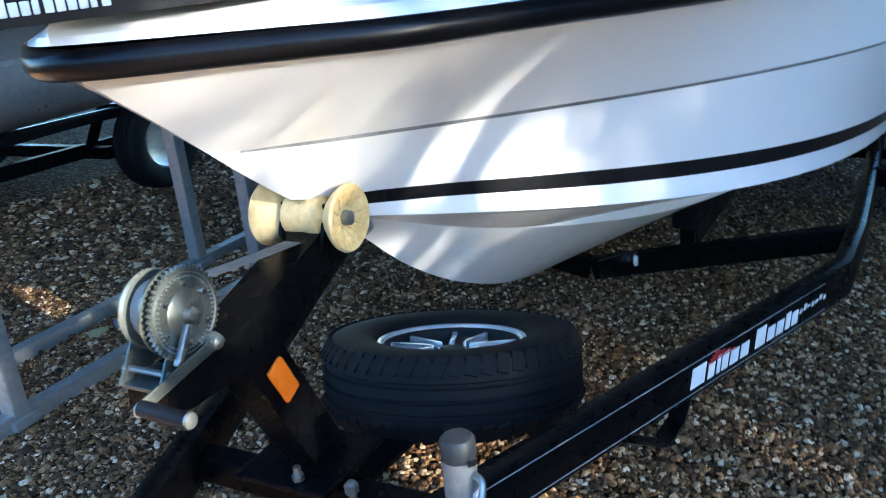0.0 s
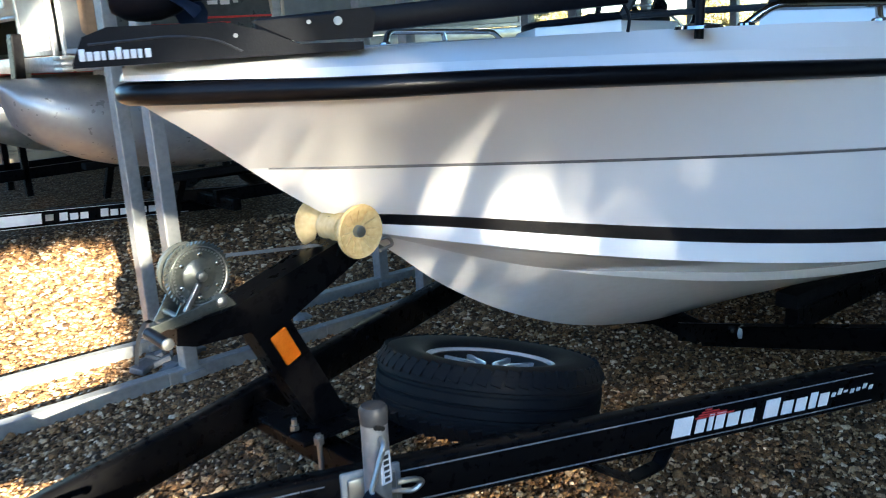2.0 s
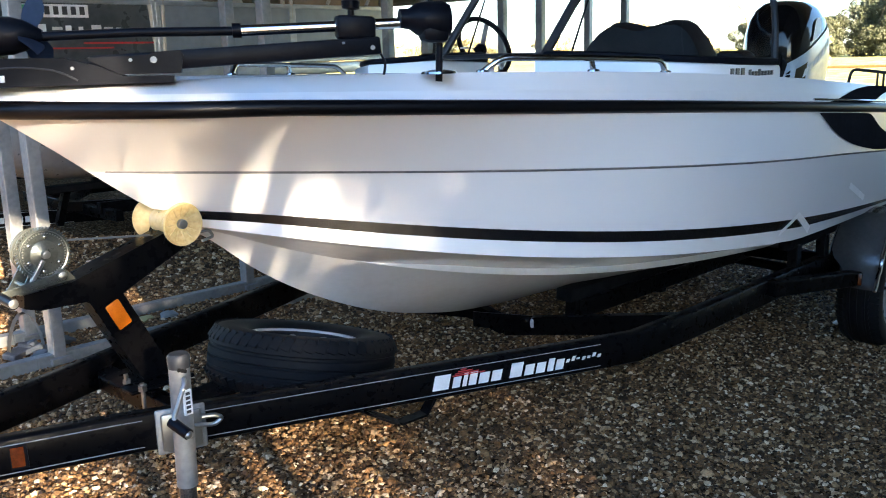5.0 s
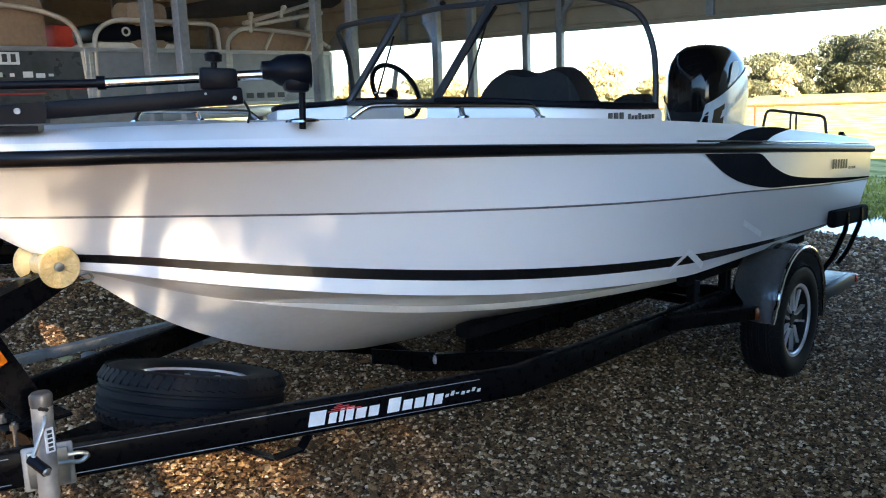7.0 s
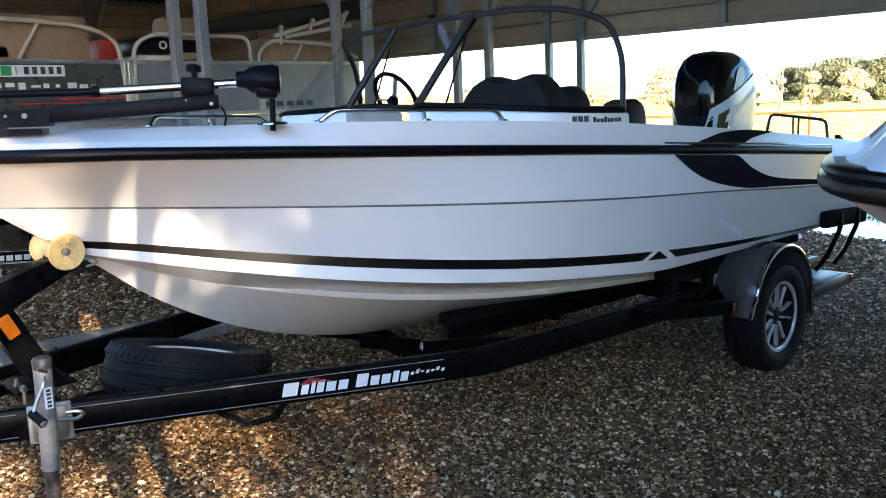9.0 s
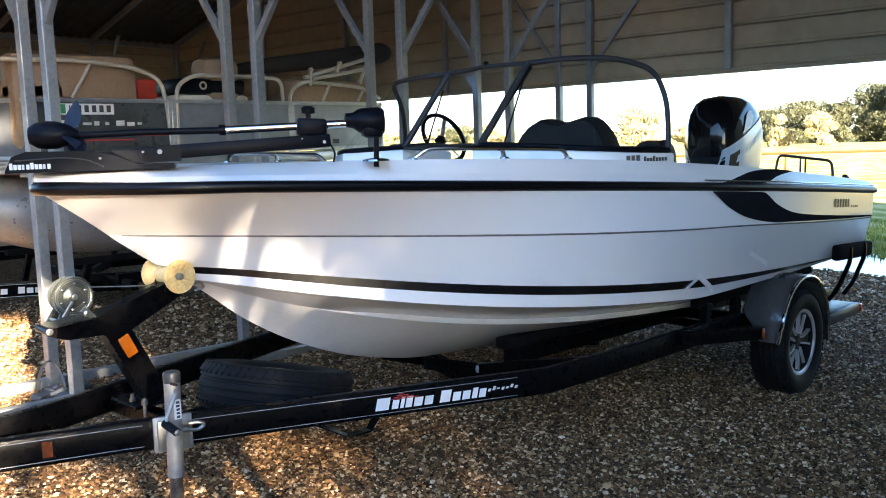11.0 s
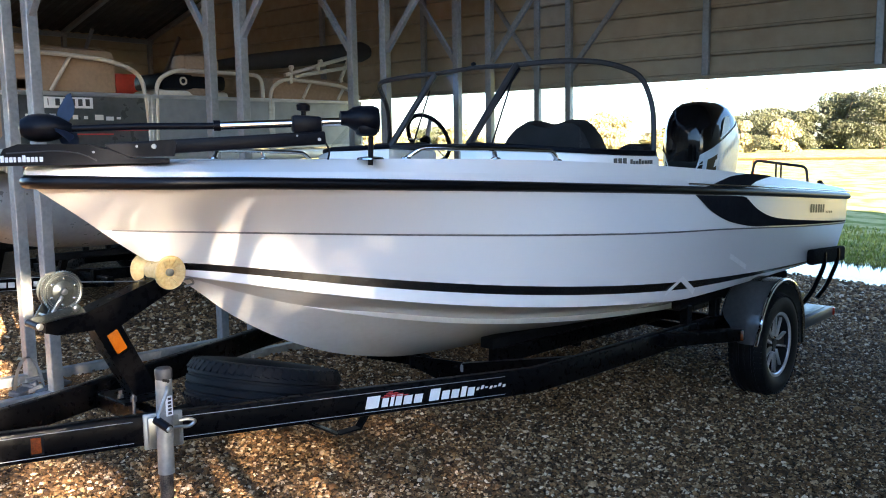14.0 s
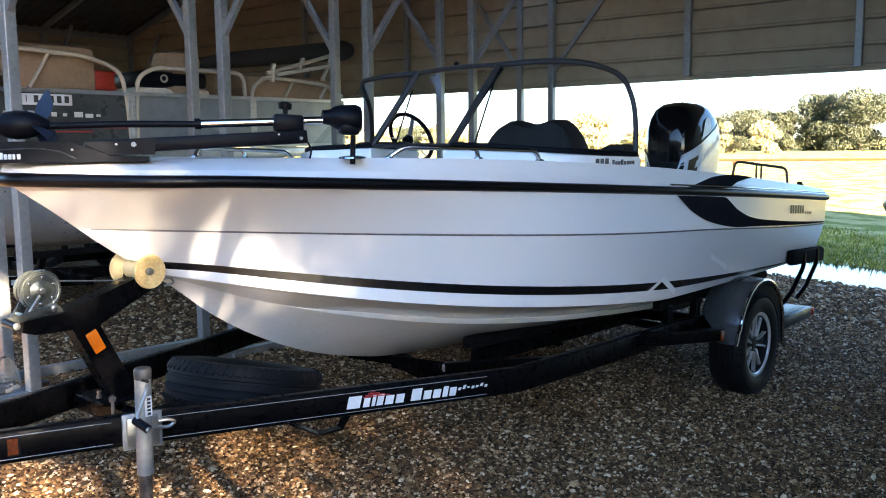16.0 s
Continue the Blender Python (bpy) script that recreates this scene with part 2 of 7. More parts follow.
def tube(bm, pts, r, seg=10, caps=True, radii=None):
    """A round bar swept along points."""
    pts = [Vector(p) for p in pts]
    rings = []
    ref = Vector((0, 0, 1))
    for i, p in enumerate(pts):
        d = ((pts[min(i + 1, len(pts) - 1)] - p).normalized() + (p - pts[max(i - 1, 0)]).normalized()).normalized()
        if abs(d.dot(ref)) > 0.95:
            ref = Vector((1, 0, 0)) if abs(d.x) < 0.9 else Vector((0, 1, 0))
        u = d.cross(ref).normalized()
        v = u.cross(d).normalized()
        ref = v
        q = radii[i] if radii else r
        rings.append([bm.verts.new(p + q * (math.cos(2 * math.pi * k / seg) * u + math.sin(2 * math.pi * k / seg) * v)) for k in range(seg)])
    for a, b in zip(rings, rings[1:]):
        for k in range(seg):
            bm.faces.new((a[k], a[(k + 1) % seg], b[(k + 1) % seg], b[k]))
    if caps:
        bm.faces.new(rings[0][::-1])
        bm.faces.new(rings[-1])
    return bm


def bend(pts, r=0.03, n=5):
    """Rounds the corners of a polyline."""
    pts = [Vector(p) for p in pts]
    out = [pts[0]]
    for a, b, c in zip(pts, pts[1:], pts[2:]):
        k = min(r, (a - b).length * 0.45, (c - b).length * 0.45)
        p, q = b + (a - b).normalized() * k, b + (c - b).normalized() * k
        for i in range(n + 1):
            t = i / n
            out.append(p * (1 - t) ** 2 + b * 2 * t * (1 - t) + q * t * t)
    return out + [pts[-1]]


def lathe(bm, profile, seg=32, axis="z", at=(0, 0, 0), close=False):
    """Turns a profile of (radius, height) about an axis."""
    rings = []
    for r, h in profile:
        ring = []
        for k in range(seg):
            c, s = r * math.cos(2 * math.pi * k / seg), r * math.sin(2 * math.pi * k / seg)
            v = {"z": (c, s, h), "y": (c, h, s), "x": (h, c, s)}[axis]
            ring.append(bm.verts.new(Vector(v) + Vector(at)))
        rings.append(ring)
    pairs = list(zip(rings, rings[1:])) + ([(rings[-1], rings[0])] if close else [])
    for a, b in pairs:
        for k in range(seg):
            bm.faces.new((a[k], a[(k + 1) % seg], b[(k + 1) % seg], b[k]))
    if not close:
        bm.faces.new(rings[0][::-1])
        bm.faces.new(rings[-1])
    return bm


def prism(bm, outline, depth, m):
    """An outline in its own x, y pulled out by depth along z, and placed by m."""
    lo = [bm.verts.new(m @ Vector((x, y, 0))) for x, y in outline]
    hi = [bm.verts.new(m @ Vector((x, y, depth))) for x, y in outline]
    bm.faces.new(lo[::-1])
    bm.faces.new(hi)
    k = len(outline)
    for i in range(k):
        bm.faces.new((lo[i], lo[(i + 1) % k], hi[(i + 1) % k], hi[i]))
    return bm


def grid(bm, rows, mat=0, flip=False):
    """A sheet through rows of points; every sheet of a mesh gets a band number of its own."""
    lay = bm.faces.layers.int.get("band") or bm.faces.layers.int.new("band")
    band = len(bm.faces) + 1
    vs = [[bm.verts.new(p) for p in r] for r in rows]
    for a, b in zip(vs, vs[1:]):
        for i in range(len(a) - 1):
            f = bm.faces.new((a[i], b[i], b[i + 1], a[i + 1]) if flip else (a[i], a[i + 1], b[i + 1], b[i]))
            f.material_index, f.smooth = mat, True
            f[lay] = band
    return vs


def raw(name, bm, mats, parent=None, label="", weld=False):
    """Like part(), with normals and smoothing left as built; weld: join the bands, with crisp edges between them."""
    if weld:
        bmesh.ops.remove_doubles(bm, verts=bm.verts, dist=0.0008)
        lay = bm.faces.layers.int.get("band")
        for e in bm.edges:
            fs = e.link_faces
            if len(fs) == 2 and fs[0][lay] != fs[1][lay] and e.calc_face_angle(0) > 0.06:
                e.smooth = False
    me = bpy.data.meshes.new(name)
    bm.to_mesh(me)
    bm.free()
    for x in (mats if isinstance(mats, (list, tuple)) else [mats]):
        me.materials.append(x)
    ob = new(name, me)
    if parent:
        ob.parent = parent
    return tagged(ob, label) if label else ob


def smoothstep(a, b, x):
    t = min(1, max(0, (x - a) / (b - a)))
    return t * t * (3 - 2 * t)


def knots(x, table):
    """A smooth line through (x, value) knots."""
    if x <= table[0][0]:
        return table[0][1]
    for i in range(len(table) - 1):
        (x0, y0), (x1, y1) = table[i], table[i + 1]
        if x <= x1:
            p, q = table[max(i - 1, 0)], table[min(i + 2, len(table) - 1)]
            m0 = (y1 - p[1]) / (x1 - p[0])
            m1 = (q[1] - y0) / (q[0] - x0)
            h = x1 - x0
            t = (x - x0) / h
            return (2 * t ** 3 - 3 * t * t + 1) * y0 + (t ** 3 - 2 * t * t + t) * h * m0 + (3 * t * t - 2 * t ** 3) * y1 + (t ** 3 - t * t) * h * m1
    return table[-1][1]

# ---- ground ----
def ground_z(x, y):
    """The pad falls gently towards the stern and towards the walk; it levels out farther off."""
    xx, yy = max(-4.0, min(7.5, x)), max(-4.0, min(5.0, y))
    return 0.2282 - 0.0341 * xx + 0.0463 * yy - 0.06 * smoothstep(7.5, 11, x)


def make_ground():
    xs = sorted({round(v, 3) for v in [-400, -150, -60, -25, -12] + [-6 + 0.5 * i for i in range(37)] + [15, 20, 30, 45, 70, 120, 250, 600, 1500, 3000]})
    ys = sorted({round(v, 3) for v in [-2000, -800, -300, -120, -50, -25] + [-12 + 0.5 * i for i in range(51)] + [16, 22, 35, 60, 120, 300, 800, 2000]})
    bm = bmesh.new()
    rows = [[(x, y, ground_z(x, y)) for y in ys] for x in xs]
    grid(bm, rows)
    g = raw("ground", bm, GROUND_MAT)
    for p in g.data.polygons:
        p.use_smooth = True
    if g.data.polygons[0].normal.z < 0:
        g.data.flip_normals()
    return tagged(g, "brown and grey river gravel pad running out to grass", "ground", kind="structure")


def ground_material():
    """Gravel on the pad, short grass and pale dry field beyond."""
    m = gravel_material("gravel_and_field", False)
    n, l = m.node_tree.nodes, m.node_tree.links
    p = n["Principled BSDF"]
    gravel = p.inputs["Base Color"].links[0].from_socket
    tc = n.new("ShaderNodeTexCoord")
    sep = n.new("ShaderNodeSeparateXYZ")
    l.new(tc.outputs["Object"], sep.inputs[0])
    noise1, noise2 = n.new("ShaderNodeTexNoise"), n.new("ShaderNodeTexNoise")
    noise1.inputs["Scale"].default_value, noise2.inputs["Scale"].default_value = 0.35, 5.0
    noise1.inputs["Detail"].default_value = noise2.inputs["Detail"].default_value = 6
    for t in (noise1, noise2):
        l.new(tc.outputs["Object"], t.inputs["Vector"])
    grass = n.new("ShaderNodeValToRGB")
    e = grass.color_ramp.elements
    e[0].position, e[1].position = 0.40, 0.60
    e[0].color, e[1].color = (0.045, 0.060, 0.016, 1), (0.27, 0.235, 0.08, 1)
    l.new(noise2.outputs["Fac"], grass.inputs[0])
    add = n.new("ShaderNodeMath")
    add.operation = "MULTIPLY_ADD"
    add.inputs[1].default_value = 2.0
    l.new(noise1.outputs["Fac"], add.inputs[0])
    l.new(sep.outputs["X"], add.inputs[2])
    edge = n.new("ShaderNodeMapRange")
    edge.inputs["From Min"].default_value, edge.inputs["From Max"].default_value = 12.1, 12.5
    l.new(add.outputs[0], edge.inputs["Value"])
    mx = n.new("ShaderNodeMix")
    mx.data_type = "RGBA"
    l.new(edge.outputs[0], mx.inputs["Factor"])
    l.new(gravel, mx.inputs["A"])
    l.new(grass.outputs[0], mx.inputs["B"])
    far = n.new("ShaderNodeMapRange")
    far.inputs["From Min"].default_value, far.inputs["From Max"].default_value = 16.4, 18.2
    wave = n.new("ShaderNodeMath")
    wave.operation = "MULTIPLY_ADD"
    wave.inputs[1].default_value = 9.0
    l.new(noise1.outputs["Fac"], wave.inputs[0])
    l.new(sep.outputs["X"], wave.inputs[2])
    l.new(wave.outputs[0], far.inputs["Value"])
    mx2 = n.new("ShaderNodeMix")
    mx2.data_type = "RGBA"
    straw = n.new("ShaderNodeValToRGB")
    e = straw.color_ramp.elements
    e[0].position, e[1].position = 0.42, 0.56
    e[0].color, e[1].color = (0.17, 0.19, 0.045, 1), (0.40, 0.35, 0.14, 1)
    noise3 = n.new("ShaderNodeTexNoise")
    noise3.inputs["Scale"].default_value, noise3.inputs["Detail"].default_value = 1.3, 7
    l.new(tc.outputs["Object"], noise3.inputs["Vector"])
    l.new(noise3.outputs["Fac"], straw.inputs[0])
    l.new(straw.outputs[0], mx2.inputs["B"])
    l.new(far.outputs[0], mx2.inputs["Factor"])
    l.new(mx.outputs["Result"], mx2.inputs["A"])
    l.new(mx2.outputs["Result"], p.inputs["Base Color"])
    return m


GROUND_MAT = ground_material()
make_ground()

# ---- the two open sheds ----
SHED_TURN = 3.17
SHED = pose(0.722, 1.49, 0, 0, 0, SHED_TURN)
BAY = 1.381
WALL_U = 4 * BAY + 0.06        # far end wall
FRONT_U = -0.92
EAVE, RIDGE = 3.30, 4.35
HEADER = 2.25                  # lower edge of both end walls


def shed_ground(u, v):
    p = SHED @ Vector((u, v, 0))
    return ground_z(p.x, p.y)


def shed_part(name, bm, mat, parent=None, label="", smooth=False):
    bmesh.ops.transform(bm, matrix=SHED, verts=bm.verts)
    return part(name, bm, mat, parent, label, smooth)


def shed_post(u, v, right):
    """A galvanised square post on its base rail, with one knee brace up to the rafter."""
    p = thing("shed_post", "galvanised square steel shed post with a knee brace", "post", group="shed posts", kind="structure")
    z0 = shed_ground(u, v) + 0.03
    shed_part("upright", boxm((u - 0.032, v - 0.032, z0), (u + 0.032, v + 0.032, EAVE), 0.006), GALV, p)
    foot, reach = (2.38, 0.80) if right < 0 else (2.42, 0.66)
    bm = beam(bmesh.new(), (u, v + right * 0.02, foot), (u, v + right * reach, EAVE + 0.01), 0.045, 0.038, 0.004, up=(1, 0, 0))
    shed_part("brace", bm, GALV, p)
    bm = bmesh.new()
    box(bm, (u - 0.05, v - 0.055, z0 - 0.02), (u + 0.05, v + 0.055, z0 + 0.012), 0.003)
    shed_part("base_plate", bm, GALV, p)
    return p


def shed_rail(u0, u1, v, name="base_rail"):
    bm = bmesh.new()
    n = 8
    for i in range(n):
        a, b = u0 + (u1 - u0) * i / n, u0 + (u1 - u0) * (i + 1) / n
        beam(bm, (a, v, shed_ground(a, v) + 0.03), (b, v, shed_ground(b, v) + 0.03), 0.06, 0.06, 0.005)
    return tagged(shed_part(name, bm, GALV), "galvanised base rail lying on the gravel under the posts", "rail", kind="structure")


def end_wall(name, v0, v1, u):
    """Ribbed sheet metal over an opening, up into the gable, with studs on its inner face."""
    w = thing(name, "beige ribbed sheet-metal end wall over an open doorway", "wall", kind="structure")
    z, sign, half = HEADER, math.copysign(1, v1 - v0), abs(v1 - v0) / 2
    while z < RIDGE:
        top = z + (0.18 if z == HEADER else 0.212)
        # a shallow pan, with a recessed lap joint along its upper edge
        prof = [(0.0, z), (-0.006, z + 0.010), (-0.006, z + 0.022), (0.0, z + 0.030), (0.002, (z + top) / 2), (0.0, top - 0.019), (0.048, top - 0.016), (0.048, top)]
        cut = min(half - 0.02, max(0.0, (z - EAVE) / (RIDGE - EAVE) * half))
        a, b = v0 + cut * sign, v1 - cut * sign
        rows = [[(u + d, a, h), (u + d, b, h)] for d, h in prof]
        back = [[(u + 0.062, a, h), (u + 0.062, b, h)] for h in (top, z)]
        bm = bmesh.new()
        grid(bm, rows + back + [rows[0]])
        for f in bm.faces:
            f.smooth = False
        shed_part("siding_course", bm, SIDING, w)
        z = top
    bm = boxm((u - 0.014, min(v0, v1), HEADER - 0.03), (u + 0.055, max(v0, v1), HEADER - 0.002), 0.003)
    shed_part("header_trim", bm, SIDING, w)
    return w


def build_shed():
    near, far = 0.0, 0.416
    for k in range(5):
        shed_post(k * BAY, near, -1)
        shed_post(k * BAY + 0.057, far, 1)
    shed_rail(-0.92, WALL_U, near)
    shed_rail(-1.9, WALL_U, far)
    # rows on the outer sides of both sheds
    for k in range(-1, 5):
        if k not in (0, 1):
            shed_post(k * BAY - 0.23 * (k < 0), -5.55, 1)
            shed_post(k * BAY + 0.057 - 0.27 * (k < 0), -5.97, -1)
        shed_post(max(k, -0.6) * BAY, 7.55, -1)
    shed_rail(-1.9, WALL_U, 7.55)
    for nm, v0, v1 in (("wall_back", 0.412, -5.55), ("wall_back_2", 0.416, 7.64)):
        end_wall(nm, v0, v1, WALL_U)
    end_wall("wall_front_2", 0.416, 7.64, FRONT_U)
    for v in (-1.44, -2.9, -4.3, 1.95, 3.65, 5.35):
        tagged(shed_part("wall_stud", boxm((WALL_U - 0.075, v - 0.03, HEADER), (WALL_U - 0.02, v + 0.03, 4.0), 0.005), GALV), "galvanised stud on the end wall", "stud", kind="structure", group="wall studs")
    for v in (0.0, 0.416, -5.55, 7.55):
        tagged(shed_part("eave_beam", boxm((FRONT_U, v - 0.032, EAVE - 0.03), (WALL_U, v + 0.032, EAVE + 0.034), 0.005), GALV), "galvanised steel eave beam", "beam", kind="structure")
    # far side wall of the second shed, sheeted to the ground
    bm = bmesh.new()
    prof = []
    z = 0.35
    while z < EAVE:
        prof += [(0.0, z), (0.016, z + 0.006), (0.016, z + 0.022), (0.0, z + 0.034)]
        z += 0.2
    rows = [[(FRONT_U + 2.2, 7.67 - d, h), (WALL_U + 0.25, 7.67 - d, h)] for d, h in prof] + [[(FRONT_U + 2.2, 7.67, EAVE + 0.16), (WALL_U + 0.25, 7.67, EAVE + 0.16)]] + [[(FRONT_U + 2.2, 7.71, h), (WALL_U + 0.25, 7.71, h)] for h in (EAVE + 0.16, 0.35)]
    grid(bm, rows)
    for f in bm.faces:
        f.smooth = False
    tagged(shed_part("wall_side", bm, SIDING), "beige ribbed sheet-metal side wall", "wall", kind="structure")
    # an unseen shed added beyond ours to close the place and darken the stern: a wall between the bays, end walls and
    # roof
    bm = bmesh.new()
    prof = [(d, h) for k in range(16) for d, h in ((0.0, 0.05 + k * 0.2), (0.016, 0.056 + k * 0.2), (0.016, 0.072 + k * 0.2), (0.0, 0.084 + k * 0.2))]
    rows = [[(2.15, -5.76 + d, h), (WALL_U + 3.4, -5.76 + d, h)] for d, h in prof] + [[(2.15, -5.80, h), (WALL_U + 3.4, -5.80, h)] for h in (EAVE, 0.0)]
    grid(bm, rows)
    for f in bm.faces:
        f.smooth = False
    tagged(shed_part("unseen_wall_side", bm, SIDING), "beige ribbed sheet-metal side wall", "wall", kind="structure")
    end_wall("unseen_wall_front", -5.97, -9.3, 1.5)
    end_wall("unseen_wall_back", -5.97, -9.3, WALL_U)
    # roofs, with purlins
    # the third roof is out of view, added with the walls that hold back light
    for nm, v0, v1 in (("roof", 0.15, -5.8), ("roof_2", 0.27, 7.7), ("unseen_roof", -5.85, -9.4)):
        mid, front = (v0 + v1) / 2, 1.5 if nm == "unseen_roof" else FRONT_U
        bm = bmesh.new()
        for a, b in ((v0, mid), (mid, v1)):
            za, zb = (EAVE + 0.05, RIDGE + 0.05) if a == v0 else (RIDGE + 0.05, EAVE + 0.05)
            n = 44
            rows = []
            for i in range(n * 2 + 1):
                u = front - 0.1 + (WALL_U + 0.25 - front) * i / (n * 2)
                lift = 0.02 if i % 2 else 0.0
                rows.append([(u, a, za + lift), (u, b, zb + lift)])
            grid(bm, rows)
            grid(bm, [[(p[0], p[1], p[2] + 0.012) for p in r] for r in rows])
        for f in bm.faces:
            f.smooth = False
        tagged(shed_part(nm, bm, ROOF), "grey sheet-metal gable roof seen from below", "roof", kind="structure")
        for k in range(1 if nm == "unseen_roof" else 0, 5):
            r = thing("roof_truss", "galvanised steel roof rafter pair", "rafter", kind="structure", group="roof rafters")
            for a, b, za, zb in ((v0, mid, EAVE, RIDGE), (mid, v1, RIDGE, EAVE)):
                bm = beam(bmesh.new(), (k * BAY + 0.02, a, za), (k * BAY + 0.02, b, zb), 0.06, 0.06, 0.004)
                shed_part("rafter", bm, GALV, r)


build_shed()


def skylight_blocker():
    """A plain long wall across the yard, behind the walk; unseen, added to block skylight."""
    w = thing("unseen_wall_yard", "unseen beige ribbed wall added across the yard to block skylight", "wall", kind="structure")
    for y0 in (-14.0, 0.0, 14.0, 28.0):
        bm = bmesh.new()
        prof = [(d, h) for k in range(22) for d, h in ((0.0, 0.1 + k * 0.2), (0.016, 0.106 + k * 0.2), (0.016, 0.122 + k * 0.2), (0.0, 0.134 + k * 0.2))]
        rows = [[(-12.0 + d, y0, h), (-12.0 + d, y0 + 13.96, h)] for d, h in prof] + [[(-12.4, y0, h), (-12.4, y0 + 13.96, h)] for h in (4.5, 0.0)]
        grid(bm, rows)
        for f in bm.faces:
            f.smooth = False
        part("wall_panel", bm, SIDING, w)


skylight_blocker()

# ---- the white boat: lines of the port side, as functions of the distance from the bow ----
LEN = 5.5


def line(x, x0, w, p, q, z):
    s = min(1.0, max(0.0, (x - x0) / (LEN - x0)))
    return -w * (1 - (1 - s) ** p) ** q, z[0] + s * (z[1] + s * (z[2] + s * z[3]))


def keel_z(x):
    return knots(x, [(0.0, 1.546), (0.2, 1.42), (0.42, 1.262), (0.7, 1.07), (0.87, 0.935), (1.06, 0.815), (1.25, 0.72), (1.45, 0.64), (1.66, 0.58), (1.97, 0.518), (2.5, 0.475), (3.3, 0.455), (5.5, 0.455)])


def fine_bow(x):
    return 0.65 + 0.35 * smoothstep(0.0, 0.35, x)


def rail_l(x):
    y, z = line(x, 0.0, 1.18, 2.462, 0.534, (1.546, -0.24, -0.11, 0.019))
    return y * fine_bow(x), z


def sheer_l(x):
    y, z = line(x, 0.03, 1.101, 2.865, 0.92, (1.607, 0.123, -0.598, 0.157))
    w = smoothstep(0.5, 1.6, x)
    return y * fine_bow(x) * (1 - w) + (rail_l(x)[0] + 0.03) * w, z


def from_stem(x, x0, y, z, z0):
    """Eases a line into the stem where it starts."""
    if x <= x0:
        return 0.0, keel_z(x)
    return y, z + (keel_z(x0) - z0) * math.exp(-(x - x0) / 0.12)


def knuckle_l(x):
    y, z = line(x, 0.3, 1.172, 4.021, 1.021, (1.353, -0.317, -0.241, 0.373))
    return from_stem(x, 0.3, y, z - 0.135 * max(0.0, (x - 3.3) / 2.2) ** 1.6, 1.353)


def stripe_l(x):
    return from_stem(x, 0.52, *line(x, 0.52, 1.103, 4.386, 1.025, (1.225, -1.041, 0.876, -0.278)), 1.225)


def chine_l(x):
    y, z = line(x, 0.6, 1.064, 4.322, 0.848, (1.147, -1.305, 1.596, -0.937))
    return from_stem(x, 0.6, y, z + (max(z, 0.765) - z) * smoothstep(1.9, 3.3, x), 1.147)


def stripe_low_l(x):
    if x <= 0.56:
        return from_stem(x, 0.56, 0, 0, 0)
    (y0, z0), (y1, z1) = stripe_l(x), chine_l(x)
    k = 0.42 * smoothstep(0.52, 0.8, x) + 0.58 * (1 - smoothstep(0.52, 0.8, x))
    return y0 + k * (y1 - y0), z0 + k * (z1 - z0)


def spray_l(x):
    def far(x):
        y, z = line(x, 0.95, 0.72, 2.354, 0.565, (1.002, -1.477, 2.022, -1.139))
        return y, z + (max(z, 0.60) - z) * smoothstep(2.2, 3.8, x)
    if x >= 1.4:
        return far(x)
    # forward of the strake the bottom runs straight from chine to keel
    (y1, z1), (yc, zc), k1 = far(1.4), chine_l(1.4), keel_z(1.4)
    (y, z), k = chine_l(x), keel_z(x)
    return y * y1 / yc, k + (z - k) * (z1 - k1) / (zc - k1)


def hull_xs():
    xs = [0.0, 0.01, 0.03, 0.06] + [0.1 + 0.05 * i for i in range(40)]
    return xs + [2.15 + 0.1 * i for i in range(34)] + [5.5]


def mirror(rows):
    return [[(x, -y, z) for x, y, z in r] for r in rows]


boat = thing("bass_boat", "white fibreglass fishing boat with black stripes on a trailer", "boat")


def strip(bm, la, lb, xs, mat=0, n=1, out=0.0):
    rows = []
    for x in xs:
        (ya, za), (yb, zb) = la(x), lb(x)
        rows.append([(x, ya + (yb - ya) * i / n - (out if ya or yb else 0), za + (zb - za) * i / n) for i in range(n + 1)])
    grid(bm, rows, mat)
    grid(bm, mirror(rows), mat, True)


def after(xs, x0):
    return [x0] + [x for x in xs if x > x0 + 0.004]


